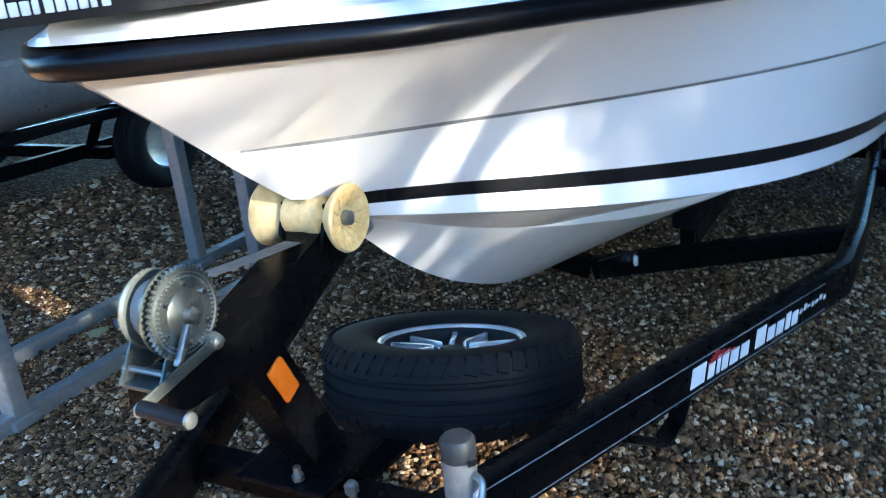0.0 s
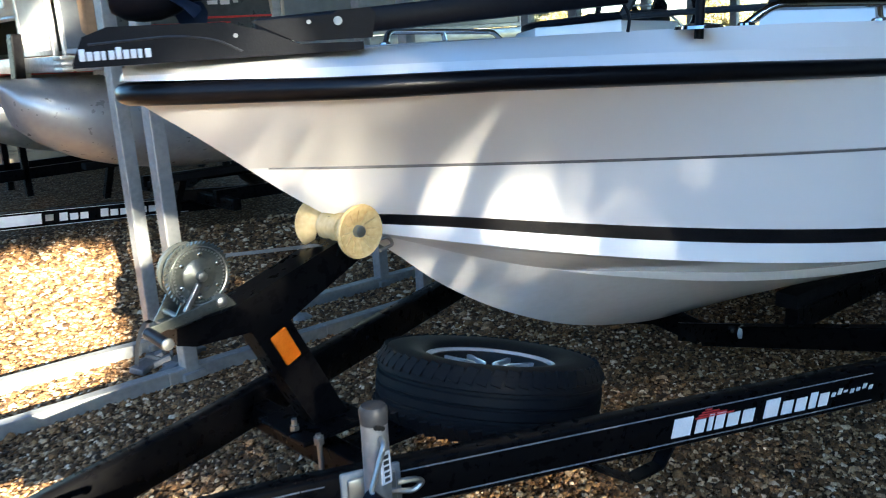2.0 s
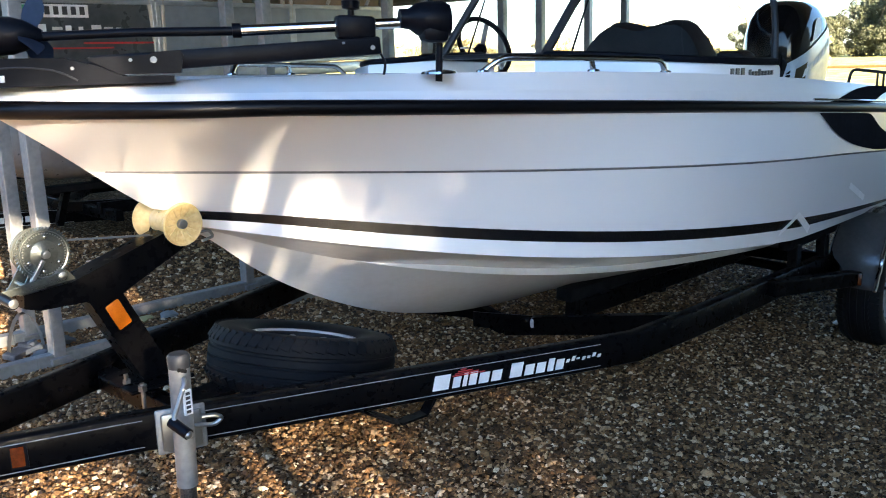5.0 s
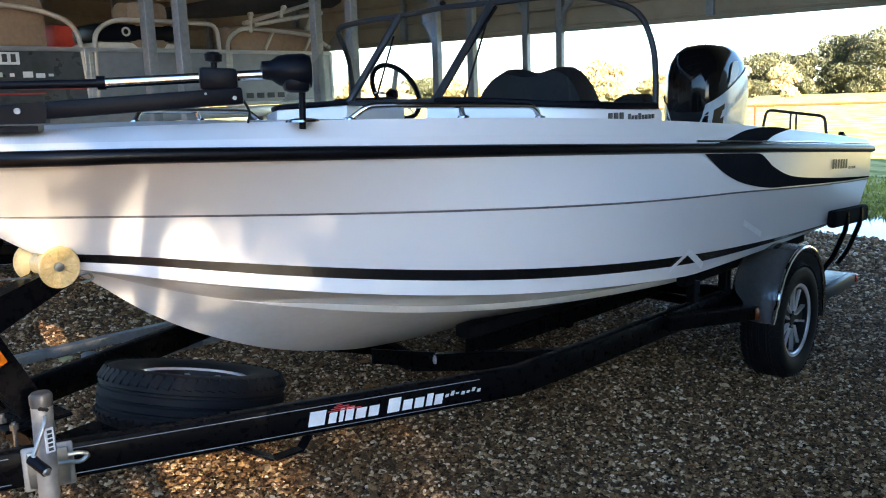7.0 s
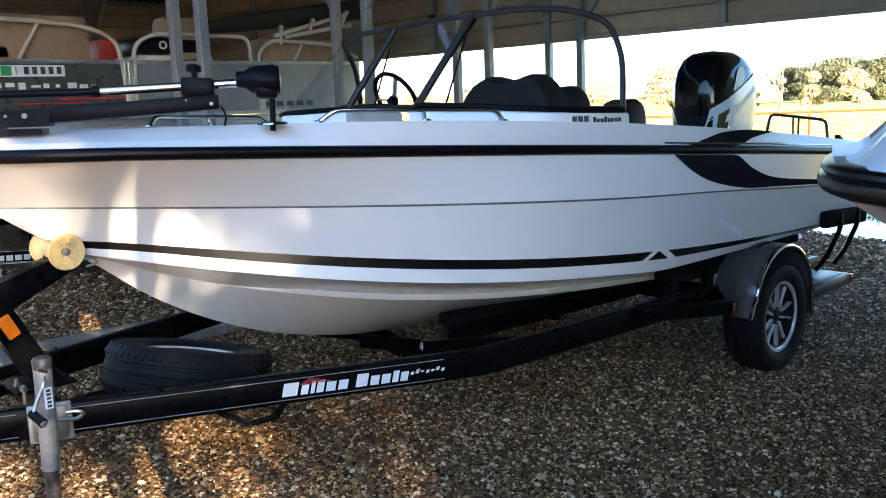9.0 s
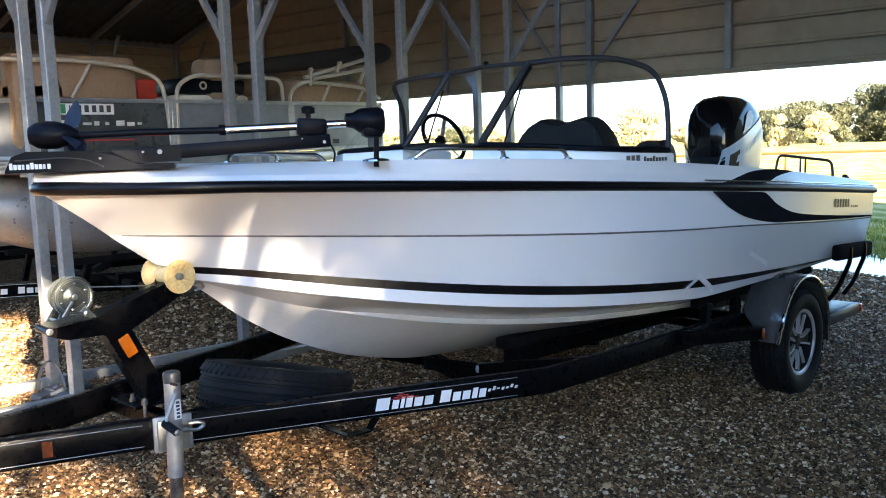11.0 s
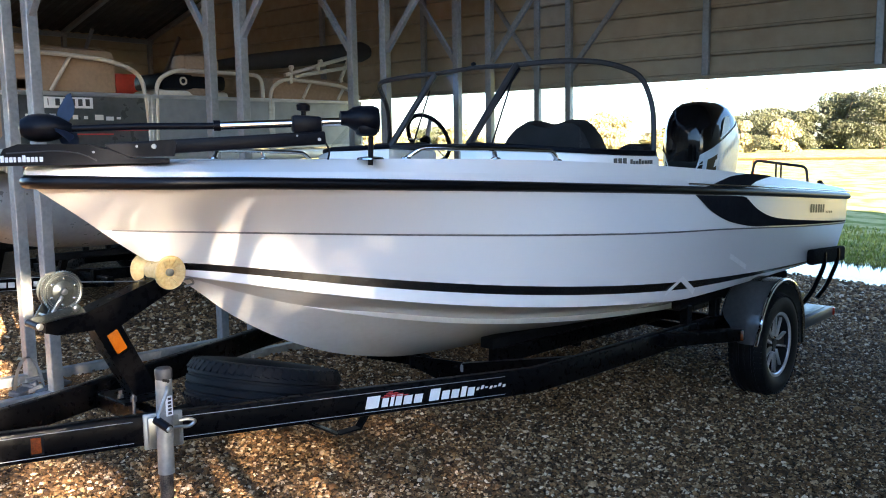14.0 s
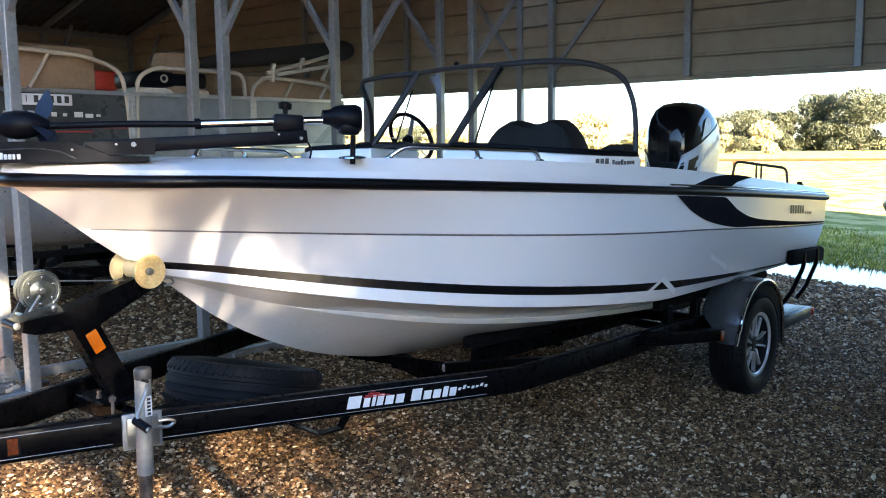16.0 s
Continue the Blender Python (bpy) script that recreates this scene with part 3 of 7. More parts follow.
def build_hull():
    xs = hull_xs()
    bm = bmesh.new()
    ledge = lambda x: (min(0.0, knuckle_l(x)[0] + 0.007 * smoothstep(0.3, 0.5, x)), knuckle_l(x)[1] - 0.005 * smoothstep(0.3, 0.5, x))
    strip(bm, rail_l, knuckle_l, xs, 0, 4)
    strip(bm, knuckle_l, ledge, after(xs, 0.3), 0, 1)
    strip(bm, ledge, stripe_l, after(xs, 0.3), 0, 3)
    # thin dark strip standing in for the ledge's shade and dirt
    shade_line = bmesh.new()
    lo = lambda x: (ledge(x)[0] - 0.0005, ledge(x)[1] - 0.003)
    strip(shade_line, lambda x: (knuckle_l(x)[0] - 0.001, knuckle_l(x)[1] + 0.0015), lo, after(xs, 0.34), 0, 1)
    part("knuckle_line", shade_line, KNUCKLE_SHADE, boat, "thin grey line of shade and dirt along the knuckle")
    ring = [(LEN, *f(LEN)) for f in (rail_l, knuckle_l, ledge, stripe_l)]
    ring = ring + [(x, -y, z) for x, y, z in ring[::-1]]
    bm.faces.new([bm.verts.new(p) for p in ring])
    raw("hull_side", bm, GELCOAT, boat, "", True)
    bm = bmesh.new()
    strip(bm, stripe_low_l, chine_l, after(xs, 0.56), 0, 1)
    # bottom, with a raised spray strake
    keel = lambda x: (0.0, keel_z(x))
    inner = lambda x: (chine_l(x)[0] + min(0.045, -chine_l(x)[0] * 0.15), chine_l(x)[1] - 0.010 * smoothstep(0.6, 0.8, x))
    low = after(xs, 0.6)
    strip(bm, chine_l, inner, low, 1, 1)

    def lip(x):
        y, z = spray_l(x)
        return y - smoothstep(1.05, 1.6, x) * 0.022, z

    def lip_up(x):
        y, z = spray_l(x)
        return y - 0.003, z + smoothstep(1.05, 1.6, x) * 0.024 + 0.001
    strip(bm, inner, lip_up, low, 1, 3)
    strip(bm, lip_up, lip, low, 1, 1)
    strip(bm, lip, keel, low, 1, 4)
    # lower transom
    sec = [f(LEN) for f in (stripe_low_l, chine_l, inner, lip_up, lip, keel)]
    ring = [(LEN, y, z) for y, z in sec] + [(LEN, -y, z) for y, z in sec[-2::-1]]
    bm.faces.new([bm.verts.new(p) for p in ring])
    raw("hull_bottom", bm, [GELCOAT, GELCOAT_LOW], boat, "pale grey V bottom with spray strakes", True)
    bm = bmesh.new()
    strip(bm, stripe_l, stripe_low_l, after(xs, 0.52), 0, 1, 0.0)
    raw("hull_stripe", bm, STRIPE, boat, "black stripe along the chine", True)
    # rub rail: a rounded black moulding round the whole edge
    for s in (1,):
        pts = [(x, rail_l(x)[0], rail_l(x)[1]) for x in xs[::-1]] + [(x, -rail_l(x)[0], rail_l(x)[1]) for x in xs[1:]]
        bm = bmesh.new()
        rows = []
        prof = [(-0.012, 0.026), (0.006, 0.028), (0.018, 0.024), (0.026, 0.014), (0.029, 0.0), (0.026, -0.014), (0.018, -0.024), (0.006, -0.030), (-0.012, -0.030)]
        for i, p in enumerate(pts):
            a, b = Vector(pts[max(i - 1, 0)]), Vector(pts[min(i + 1, len(pts) - 1)])
            d = (b - a).normalized()
            o = Vector((-d.y, d.x, 0)).normalized() * -1
            if p[1] < 0 and o.y > 0 or p[1] > 0 and o.y < 0:
                o = -o
            if p[1] == 0:
                o = Vector((-1, 0, 0))
            rows.append([Vector(p) + o * (k - 0.012 + 0.008 * smoothstep(0.0, 0.5, p[0])) + Vector((0, 0, h * 0.80 + 0.014)) for k, h in prof])
        grid(bm, rows)
        part("rub_rail", bm, RUBBER_RAIL, boat, "rounded black vinyl rub rail", True)
        bm = tube(bmesh.new(), [(p[0] - (0.03 if p[1] == 0 else 0), p[1] + math.copysign(0.030, p[1]) * (p[1] != 0), p[2] + 0.047) for p in pts if p[0] > 3.0 and p[1] < 0], 0.005, 6)
        part("rail_insert", bm, CHROME, boat, "thin bright rub-rail insert")
    # deck
    bm = bmesh.new()
    top = lambda x: (rail_l(x)[0], rail_l(x)[1] + 0.03)

    def crease(x):
        (ya, za), (yb, zb) = top(x), sheer_l(x)
        return ya + (yb - ya) * 0.25, za + (zb - za) * 0.38
    strip(bm, top, crease, xs, 0, 1)
    strip(bm, crease, sheer_l, xs, 0, 3)
    COCK0, COCK1 = 2.15, 4.75

    def inner_edge(x):
        y, z = sheer_l(x)
        return (min(y + 0.16, 0.0), z - 0.01)
    strip(bm, sheer_l, inner_edge, xs, 0, 1)
    fore = [x for x in xs if x <= COCK0]
    strip(bm, inner_edge, lambda x: (0.0, inner_edge(x)[1] + 0.01), fore, 0, 3)
    aft = [x for x in xs if x >= COCK1]
    strip(bm, inner_edge, lambda x: (0.0, inner_edge(x)[1] - 0.02), aft, 0, 2)
    mid = [x for x in xs if COCK0 <= x <= COCK1]
    strip(bm, inner_edge, lambda x: (inner_edge(x)[0], 0.97), mid, 0, 2)
    strip(bm, lambda x: (inner_edge(x)[0], 0.97), lambda x: (0.0, 0.97), mid, 0, 1)
    for x in (mid[0], mid[-1]):
        y, z = inner_edge(x)
        bm.faces.new([bm.verts.new(p) for p in ((x, y, z), (x, -y, z), (x, -y, 0.97), (x, y, 0.97))])
    (ya, za), (yb, zb) = top(LEN), inner_edge(LEN)
    bm.faces.new([bm.verts.new(p) for p in ((LEN, ya, za), (LEN, sheer_l(LEN)[0], sheer_l(LEN)[1]), (LEN, -sheer_l(LEN)[0], sheer_l(LEN)[1]), (LEN, -ya, za))])
    raw("deck", bm, GELCOAT, boat, "", True)


build_hull()
# the stem is blunt: the first hand's width of the bow draws back a little
for ob in boat.children:
    for v in ob.data.vertices:
        if ob.name == "rub_rail":
            v.co.z -= 0.012 * max(0.0, 1 - v.co.x / 0.6)
        v.co.x += 0.042 * max(0.0, 1 - v.co.x / 0.5) ** 2

# ---- fittings of the white boat ----
def side_point(x, v, out=0.003):
    """A place on the topsides: v = 0 at the rub rail, 1 at the knuckle."""
    (ya, za), (yb, zb) = rail_l(x), knuckle_l(x)
    return Vector((x, ya + (yb - ya) * v - out, za + (zb - za) * v))


def deck_point(x, v, out=0.003):
    """A place on the gunwale flank: v = 0 above the rub rail, 1 at its upper edge."""
    (ya, za), (yb, zb) = (rail_l(x)[0], rail_l(x)[1] + 0.03), sheer_l(x)
    a = Vector((x, ya + (yb - ya) * 0.25, za + (zb - za) * 0.38))
    if v < 0.38:
        p = Vector((x, ya, za)).lerp(a, v / 0.38)
    else:
        p = a.lerp(Vector((x, yb, zb)), (v - 0.38) / 0.62)
    return p + Vector((0, -out, out))


def patch(name, fn, lower, upper, x0, x1, mat, label, n=40):
    bm = bmesh.new()
    rows = []
    for i in range(n + 1):
        x = x0 + (x1 - x0) * i / n
        a, b = lower(x), upper(x)
        rows.append([fn(x, a + (b - a) * k / 3) for k in range(4)])
    grid(bm, rows)
    return part(name, bm, mat, boat, label, True)


# charcoal sweep near the stern: a hook below the rail, a blade on the gunwale
def hook_low(x):
    return knots(x, [(3.17, 0.08), (3.2, 0.16), (3.32, 0.50), (3.5, 0.78), (3.8, 0.955), (4.1, 0.96), (4.6, 0.96), (5.5, 0.96)])


def hook_up(x):
    return knots(x, [(3.17, 0.06), (3.72, 0.07), (3.76, 0.12), (3.88, 0.42), (4.1, 0.675), (4.54, 0.79), (5.5, 0.915)])


patch("hull_graphic", lambda x, v: side_point(x, v, 0.005), hook_up, hook_low, 3.17, 5.48, GRAPHIC, "charcoal hook-shaped sweep below the rail", 60)
patch("deck_graphic", lambda x, v: deck_point(x, v), lambda x: knots(x, [(3.28, 0.03), (3.70, 0.04), (3.79, 0.14), (3.91, 0.5), (4.17, 0.99)]), lambda x: knots(x, [(3.28, 0.05), (3.34, 0.12), (3.45, 0.38), (3.63, 0.74), (3.90, 0.98), (4.17, 1.0)]), 3.28, 4.16, GRAPHIC, "charcoal blade-shaped sweep on the gunwale", 40)


def bars_on_side(name, x0, x1, v0, v1, n, mat, seed, gap=0.25):
    """Plain bars where small lettering stands on the topsides."""
    bm = bmesh.new()
    w = (x1 - x0) / n
    rnd = random.Random(seed)
    for i in range(n):
        a, b = x0 + i * w, x0 + i * w + w * (1 - gap * rnd.uniform(0.6, 1.4))
        grid(bm, [[side_point(x, v, 0.005) for v in (v0, v1)] for x in (a, (a + b) / 2, b)])
    return part(name, bm, mat, boat, "small dark lettering drawn as plain bars")


bars_on_side("lettering_bars", 4.74, 5.02, 0.27, 0.56, 6, DARK_PRINT, 1)
bars_on_side("lettering_bars", 5.04, 5.18, 0.50, 0.58, 4, DARK_PRINT, 2)


def tape(x0, z0, x1, z1, w):
    """A strip of pale tape low on the topsides."""
    def at(x, z):
        (ya, za), (yb, zb) = knuckle_l(x), stripe_l(x)
        (yc, zc) = chine_l(x)
        y = ya + (yb - ya) * (z - za) / (zb - za) if z > zb else yb + (yc - yb) * (z - zb) / (zc - zb)
        return Vector((x, y - 0.006, z))
    bm = bmesh.new()
    grid(bm, [[at(x0 + (x1 - x0) * t, z0 + (z1 - z0) * t + d) for d in (-w / 2, w / 2)] for t in (0, 0.25, 0.5, 0.75, 1)])
    return part("tape_strip", bm, WHITE_PAINT, boat, "short strip of pale tape", True)


tape(2.98, 0.83, 3.10, 0.90, 0.028)
tape(3.10, 0.90, 3.28, 0.80, 0.034)
tape(3.60, 0.98, 3.86, 0.88, 0.03)


# windscreen: two raked panes and a gate between them
def screen_frame():
    base = {-1: [(2.165, -0.325, 1.655), (2.21, -0.62, 1.64), (2.31, -0.86, 1.62), (2.48, -0.975, 1.61), (2.84, -1.025, 1.597)],
            1: [(2.32, 0.42, 1.65), (2.17, 0.54, 1.645), (2.065, 0.66, 1.637), (2.14, 0.82, 1.625), (2.38, 0.945, 1.61), (2.86, 1.0, 1.597)]}
    head = {-1: [(2.50, -0.385, 2.08), (2.58, -0.61, 2.092), (2.72, -0.80, 2.080), (2.87, -0.93, 2.015), (2.895, -0.985, 1.86), (2.86, -1.015, 1.72)],
            1: [(2.59, 0.295, 2.08), (2.56, 0.52, 2.075), (2.57, 0.74, 2.06), (2.63, 0.83, 2.035), (2.70, 0.82, 1.90), (2.82, 0.93, 1.72)]}
    for s in (-1, 1):
        f = part("screen_frame", tube(bmesh.new(), bend([base[s][-1]] + head[s][::-1], 0.10, 4), 0.015, 8), LEAD_GREY, boat, "dark anodised windscreen frame", True)
        part("screen_sill", tube(bmesh.new(), bend(base[s], 0.1, 4), 0.017, 8), BLACK_PLASTIC, f, "", True)
        part("screen_post", tube(bmesh.new(), [base[s][0], head[s][0]], 0.020, 8), LEAD_GREY, f, "", True)
        part("screen_post", tube(bmesh.new(), [base[s][0], Vector(head[s][0]) + Vector((0, s * 0.02, -0.02))], 0.009, 8), BLACK_PLASTIC, f)
        part("stay", tube(bmesh.new(), [Vector(head[s][0]) + Vector((-0.05, 0, -0.10)), Vector(base[s][0]) + Vector((0.17, 0, -0.04))], 0.005, 6), BLACK_PLASTIC, f)
        # the pane follows sill and head
        bm = bmesh.new()
        lo = [Vector(p) for p in bend(base[s], 0.1, 4)]
        hi = [Vector(p) for p in bend(head[s][:4], 0.08, 4)]
        rows = []
        for i in range(13):
            t = i / 12
            a = lo[min(len(lo) - 1, round(t * (len(lo) - 1)))]
            b = hi[min(len(hi) - 1, round(t * (len(hi) - 1)))]
            if i >= 11:
                b = Vector(head[s][4 if i == 11 else 5])
            rows.append([a, a.lerp(b, 0.5), b])
        grid(bm, rows)
        pane = part("windscreen_pane", bm, GLASS, f, "clear acrylic pane", True)
        pane.visible_shadow = False
    gate = part("gate_frame", tube(bmesh.new(), [(2.50, -0.385, 2.08), (2.55, -0.05, 2.092), (2.59, 0.295, 2.08)], 0.013, 8), LEAD_GREY, boat, "walk-through gate of the windscreen", True)
    part("gate_sill", tube(bmesh.new(), [(2.165, -0.325, 1.65), (2.23, 0.05, 1.652), (2.32, 0.42, 1.65)], 0.012, 8), LEAD_GREY, gate, "", True)
    bm = bmesh.new()
    grid(bm, [[(2.17, -0.315, 1.655), (2.32, 0.41, 1.655)], [(2.50, -0.375, 2.075), (2.59, 0.285, 2.075)]])
    pane = part("gate_pane", bm, GLASS, gate, "clear acrylic pane")
    pane.visible_shadow = False
    part("snap_knob", lathe(bmesh.new(), [(0.004, 0), (0.014, 0.006), (0.016, 0.018), (0.004, 0.026)], 12, "z", (2.55, -0.04, 2.098)), BLACK_PLASTIC, gate, "", True)


screen_frame()


def console(s):
    """Moulded white console under each half of the windscreen."""
    foot = [(2.14, -0.29), (2.18, -0.62), (2.28, -0.88), (2.46, -0.985), (2.88, -1.035), (2.88, -0.80), (2.62, -0.29)]
    if s > 0:
        foot = [(2.29, 0.40), (2.04, 0.65), (2.12, 0.84), (2.36, 0.97), (2.95, 1.01), (2.95, 0.80), (2.70, 0.40)]
    bm = bmesh.new()
    tops = [1.642, 1.630, 1.610, 1.598, 1.584, 1.584, 1.62]
    lo = [bm.verts.new((x, y, 1.0 if i > 4 else 1.45)) for i, (x, y) in enumerate(foot)]
    hi = [bm.verts.new((x, y, z)) for (x, y), z in zip(foot, tops)]
    bm.faces.new(hi)
    bm.faces.new(lo[::-1])
    for i in range(len(foot)):
        j = (i + 1) % len(foot)
        bm.faces.new((lo[i], lo[j], hi[j], hi[i]))
    bmesh.ops.bevel(bm, geom=[e for e in bm.edges if e.verts[0] in hi and e.verts[1] in hi], offset=0.015, segments=2, profile=0.5, affect="EDGES")
    c = part("console", bm, GELCOAT, boat, "moulded white console under the windscreen", True)
    if s < 0:
        side = lambda x: -0.985 - 0.05 * (x - 2.46) / 0.42
        for i in range(3):
            x = 2.50 + i * 0.038
            part("lettering_bar", boxm((x, side(x) - 0.006, 1.545), (x + 0.027, side(x) + 0.02, 1.578), 0.001), DARK_PRINT, c)
        for i in range(8):
            x = 2.635 + i * 0.024
            part("lettering_bar", boxm((x, side(x) - 0.006, 1.543), (x + 0.016, side(x) + 0.02, 1.562 + 0.008 * (i in (0, 3))), 0.001), DARK_PRINT, c)
    return c


console(-1)
dash = console(1)
part("dash_hood", boxm((2.55, 0.44, 1.59), (2.72, 0.85, 1.675), 0.035), BLACK_PLASTIC, dash, "black instrument hood", True)
m = pose(2.77, 0.53, 1.70, 0, 62, 0)
bm = bmesh.new()
ring = [m @ Vector((0.165 * math.cos(a), 0.165 * math.sin(a), 0)) for a in [2 * math.pi * i / 32 for i in range(33)]]
tube(bm, ring, 0.014, 8, False)
wheel = part("steering_wheel", bm, BLACK_PLASTIC, boat, "black three-spoke steering wheel", True)
for a in (90, 210, 330):
    part("spoke", beam(bmesh.new(), m @ Vector((0, 0, -0.02)), m @ Vector((0.16 * math.cos(radians(a)), 0.16 * math.sin(radians(a)), 0)), 0.028, 0.010, 0.003), ALLOY, wheel)
part("wheel_hub", lathe(bmesh.new(), [(0.03, -0.05), (0.035, -0.02), (0.02, 0.0)], 16, "z"), BLACK_PLASTIC, wheel).matrix_world = m


def seat_back(x, y, w, h, z0, lab="charcoal vinyl seat with two rounded humps", humps=2):
    bm = bmesh.new()
    rows = []
    n = 18
    for d in (0.0, 0.05, 0.11, 0.15):
        r = []
        for i in range(n + 1):
            t = -1 + 2 * i / n
            e = max(0.0, 1 - abs(t) ** 3.2) ** 0.5
            top = h * e * (0.96 + 0.04 * math.cos(math.pi * humps * t + math.pi))
            if d in (0.0, 0.15):
                top *= 0.96
            r.append((x + d - 0.10 * (1 - top / h), y + t * w / 2, z0 + top))
        rows.append(r)
    base = [[(p[0], p[1], z0) for p in rows[0]]]
    grid(bm, base + rows + [[(p[0], p[1], z0) for p in rows[-1]]] + [base[0]])
    s = part("seat_backrest", bm, SEAT, boat, lab, True)
    part("seat_base", boxm((x - 0.10, max(y - w / 2, -0.70), 1.0), (x + 0.10, y + w / 2, z0 + 0.02), 0.04), SEAT, s, "", True)
    return s


seat_back(2.52, -0.575, 0.74, 0.53, 1.27)
seat_back(3.85, 0.20, 0.50, 0.51, 1.27, lab="charcoal vinyl helm seat", humps=1)
seat_back(3.60, -0.46, 0.30, 0.405, 1.27, lab="charcoal vinyl jump seat", humps=1)


def hand_rail(s, x0, x1, h=0.045):
    pts = []
    for i in range(9):
        x = x0 + (x1 - x0) * i / 8
        y, z = sheer_l(x)
        pts.append(Vector((x, s * (-y - 0.012), z + h)))
    a, b = Vector((x0 - 0.05, s * (-sheer_l(x0 - 0.05)[0] - 0.03), sheer_l(x0 - 0.05)[1])), Vector((x1 + 0.05, s * (-sheer_l(x1 + 0.05)[0] - 0.03), sheer_l(x1 + 0.05)[1]))
    r = part("hand_rail", tube(bmesh.new(), bend([a] + pts + [b], 0.03, 4), 0.011, 10), CHROME, boat, "polished steel grab rail", True)
    mid = pts[4]
    part("rail_foot", tube(bmesh.new(), [mid, mid - Vector((-0.015, 0, h))], 0.010, 8), CHROME, r, "", True)
    for p in (a, b, mid - Vector((-0.015, 0, h))):
        part("rail_flange", lathe(bmesh.new(), [(0.022, 0.0), (0.020, 0.006), (0.012, 0.009)], 14, "z", p), CHROME, r, "", True)


hand_rail(-1, 1.355, 2.07)
hand_rail(1, 1.355, 2.07)


def cleat(x, y, z, turn):
    m = pose(x, y, z, 0, 0, turn)
    bm = bmesh.new()
    tube(bm, [m @ Vector(p) for p in ((-0.06, 0, 0.030), (-0.03, 0, 0.026), (0.03, 0, 0.026), (0.06, 0, 0.030))], 0.007, 8)
    for d in (-0.02, 0.02):
        tube(bm, [m @ Vector((d, 0, 0)), m @ Vector((d, 0, 0.026))], 0.007, 8)
    box(bm, (-0.045, -0.014, -0.002), (0.045, 0.014, 0.004), 0.002, m)
    return part("cleat", bm, CHROME, boat, "polished mooring cleat", True)


# stern light, grab rail and outer cleat
part("stern_cleat", box(bmesh.new(), (-0.05, -0.018, 0), (0.03, 0.018, 0.055), 0.008, pose(5.30, -1.05, 1.285, 0, 25, 0)), BLACK_PLASTIC, boat, "black folding stern cleat", True)
gr = part("stern_rail", tube(bmesh.new(), bend([(5.58, -0.38, 1.20), (5.60, -0.43, 1.49), (5.62, -0.83, 1.44), (5.60, -0.87, 1.16)], 0.04, 4), 0.011, 8), LEAD_GREY, boat, "dark tubular boarding rail", True)
for y, z in ((-0.60, 1.47), (-0.64, 1.465)):
    part("stern_rail_rung", tube(bmesh.new(), [(5.60, y, 1.18), (5.605, y, z)], 0.008, 8), LEAD_GREY, gr, "", True)
part("swim_platform", boxm((5.49, -1.0, 1.10), (5.70, -0.32, 1.18), 0.03), GELCOAT, boat, "moulded white boarding platform", True)
part("swim_platform", boxm((5.49, 0.32, 1.10), (5.70, 1.0, 1.18), 0.03), GELCOAT, boat, "moulded white boarding platform", True)

# bow eye
part("bow_eye", tube(bmesh.new(), bend([(0.60, -0.03, 1.13), (0.545, -0.03, 1.085), (0.545, 0.03, 1.085), (0.60, 0.03, 1.13)], 0.03, 4), 0.007, 8), CHROME, boat, "polished bow eye", True)


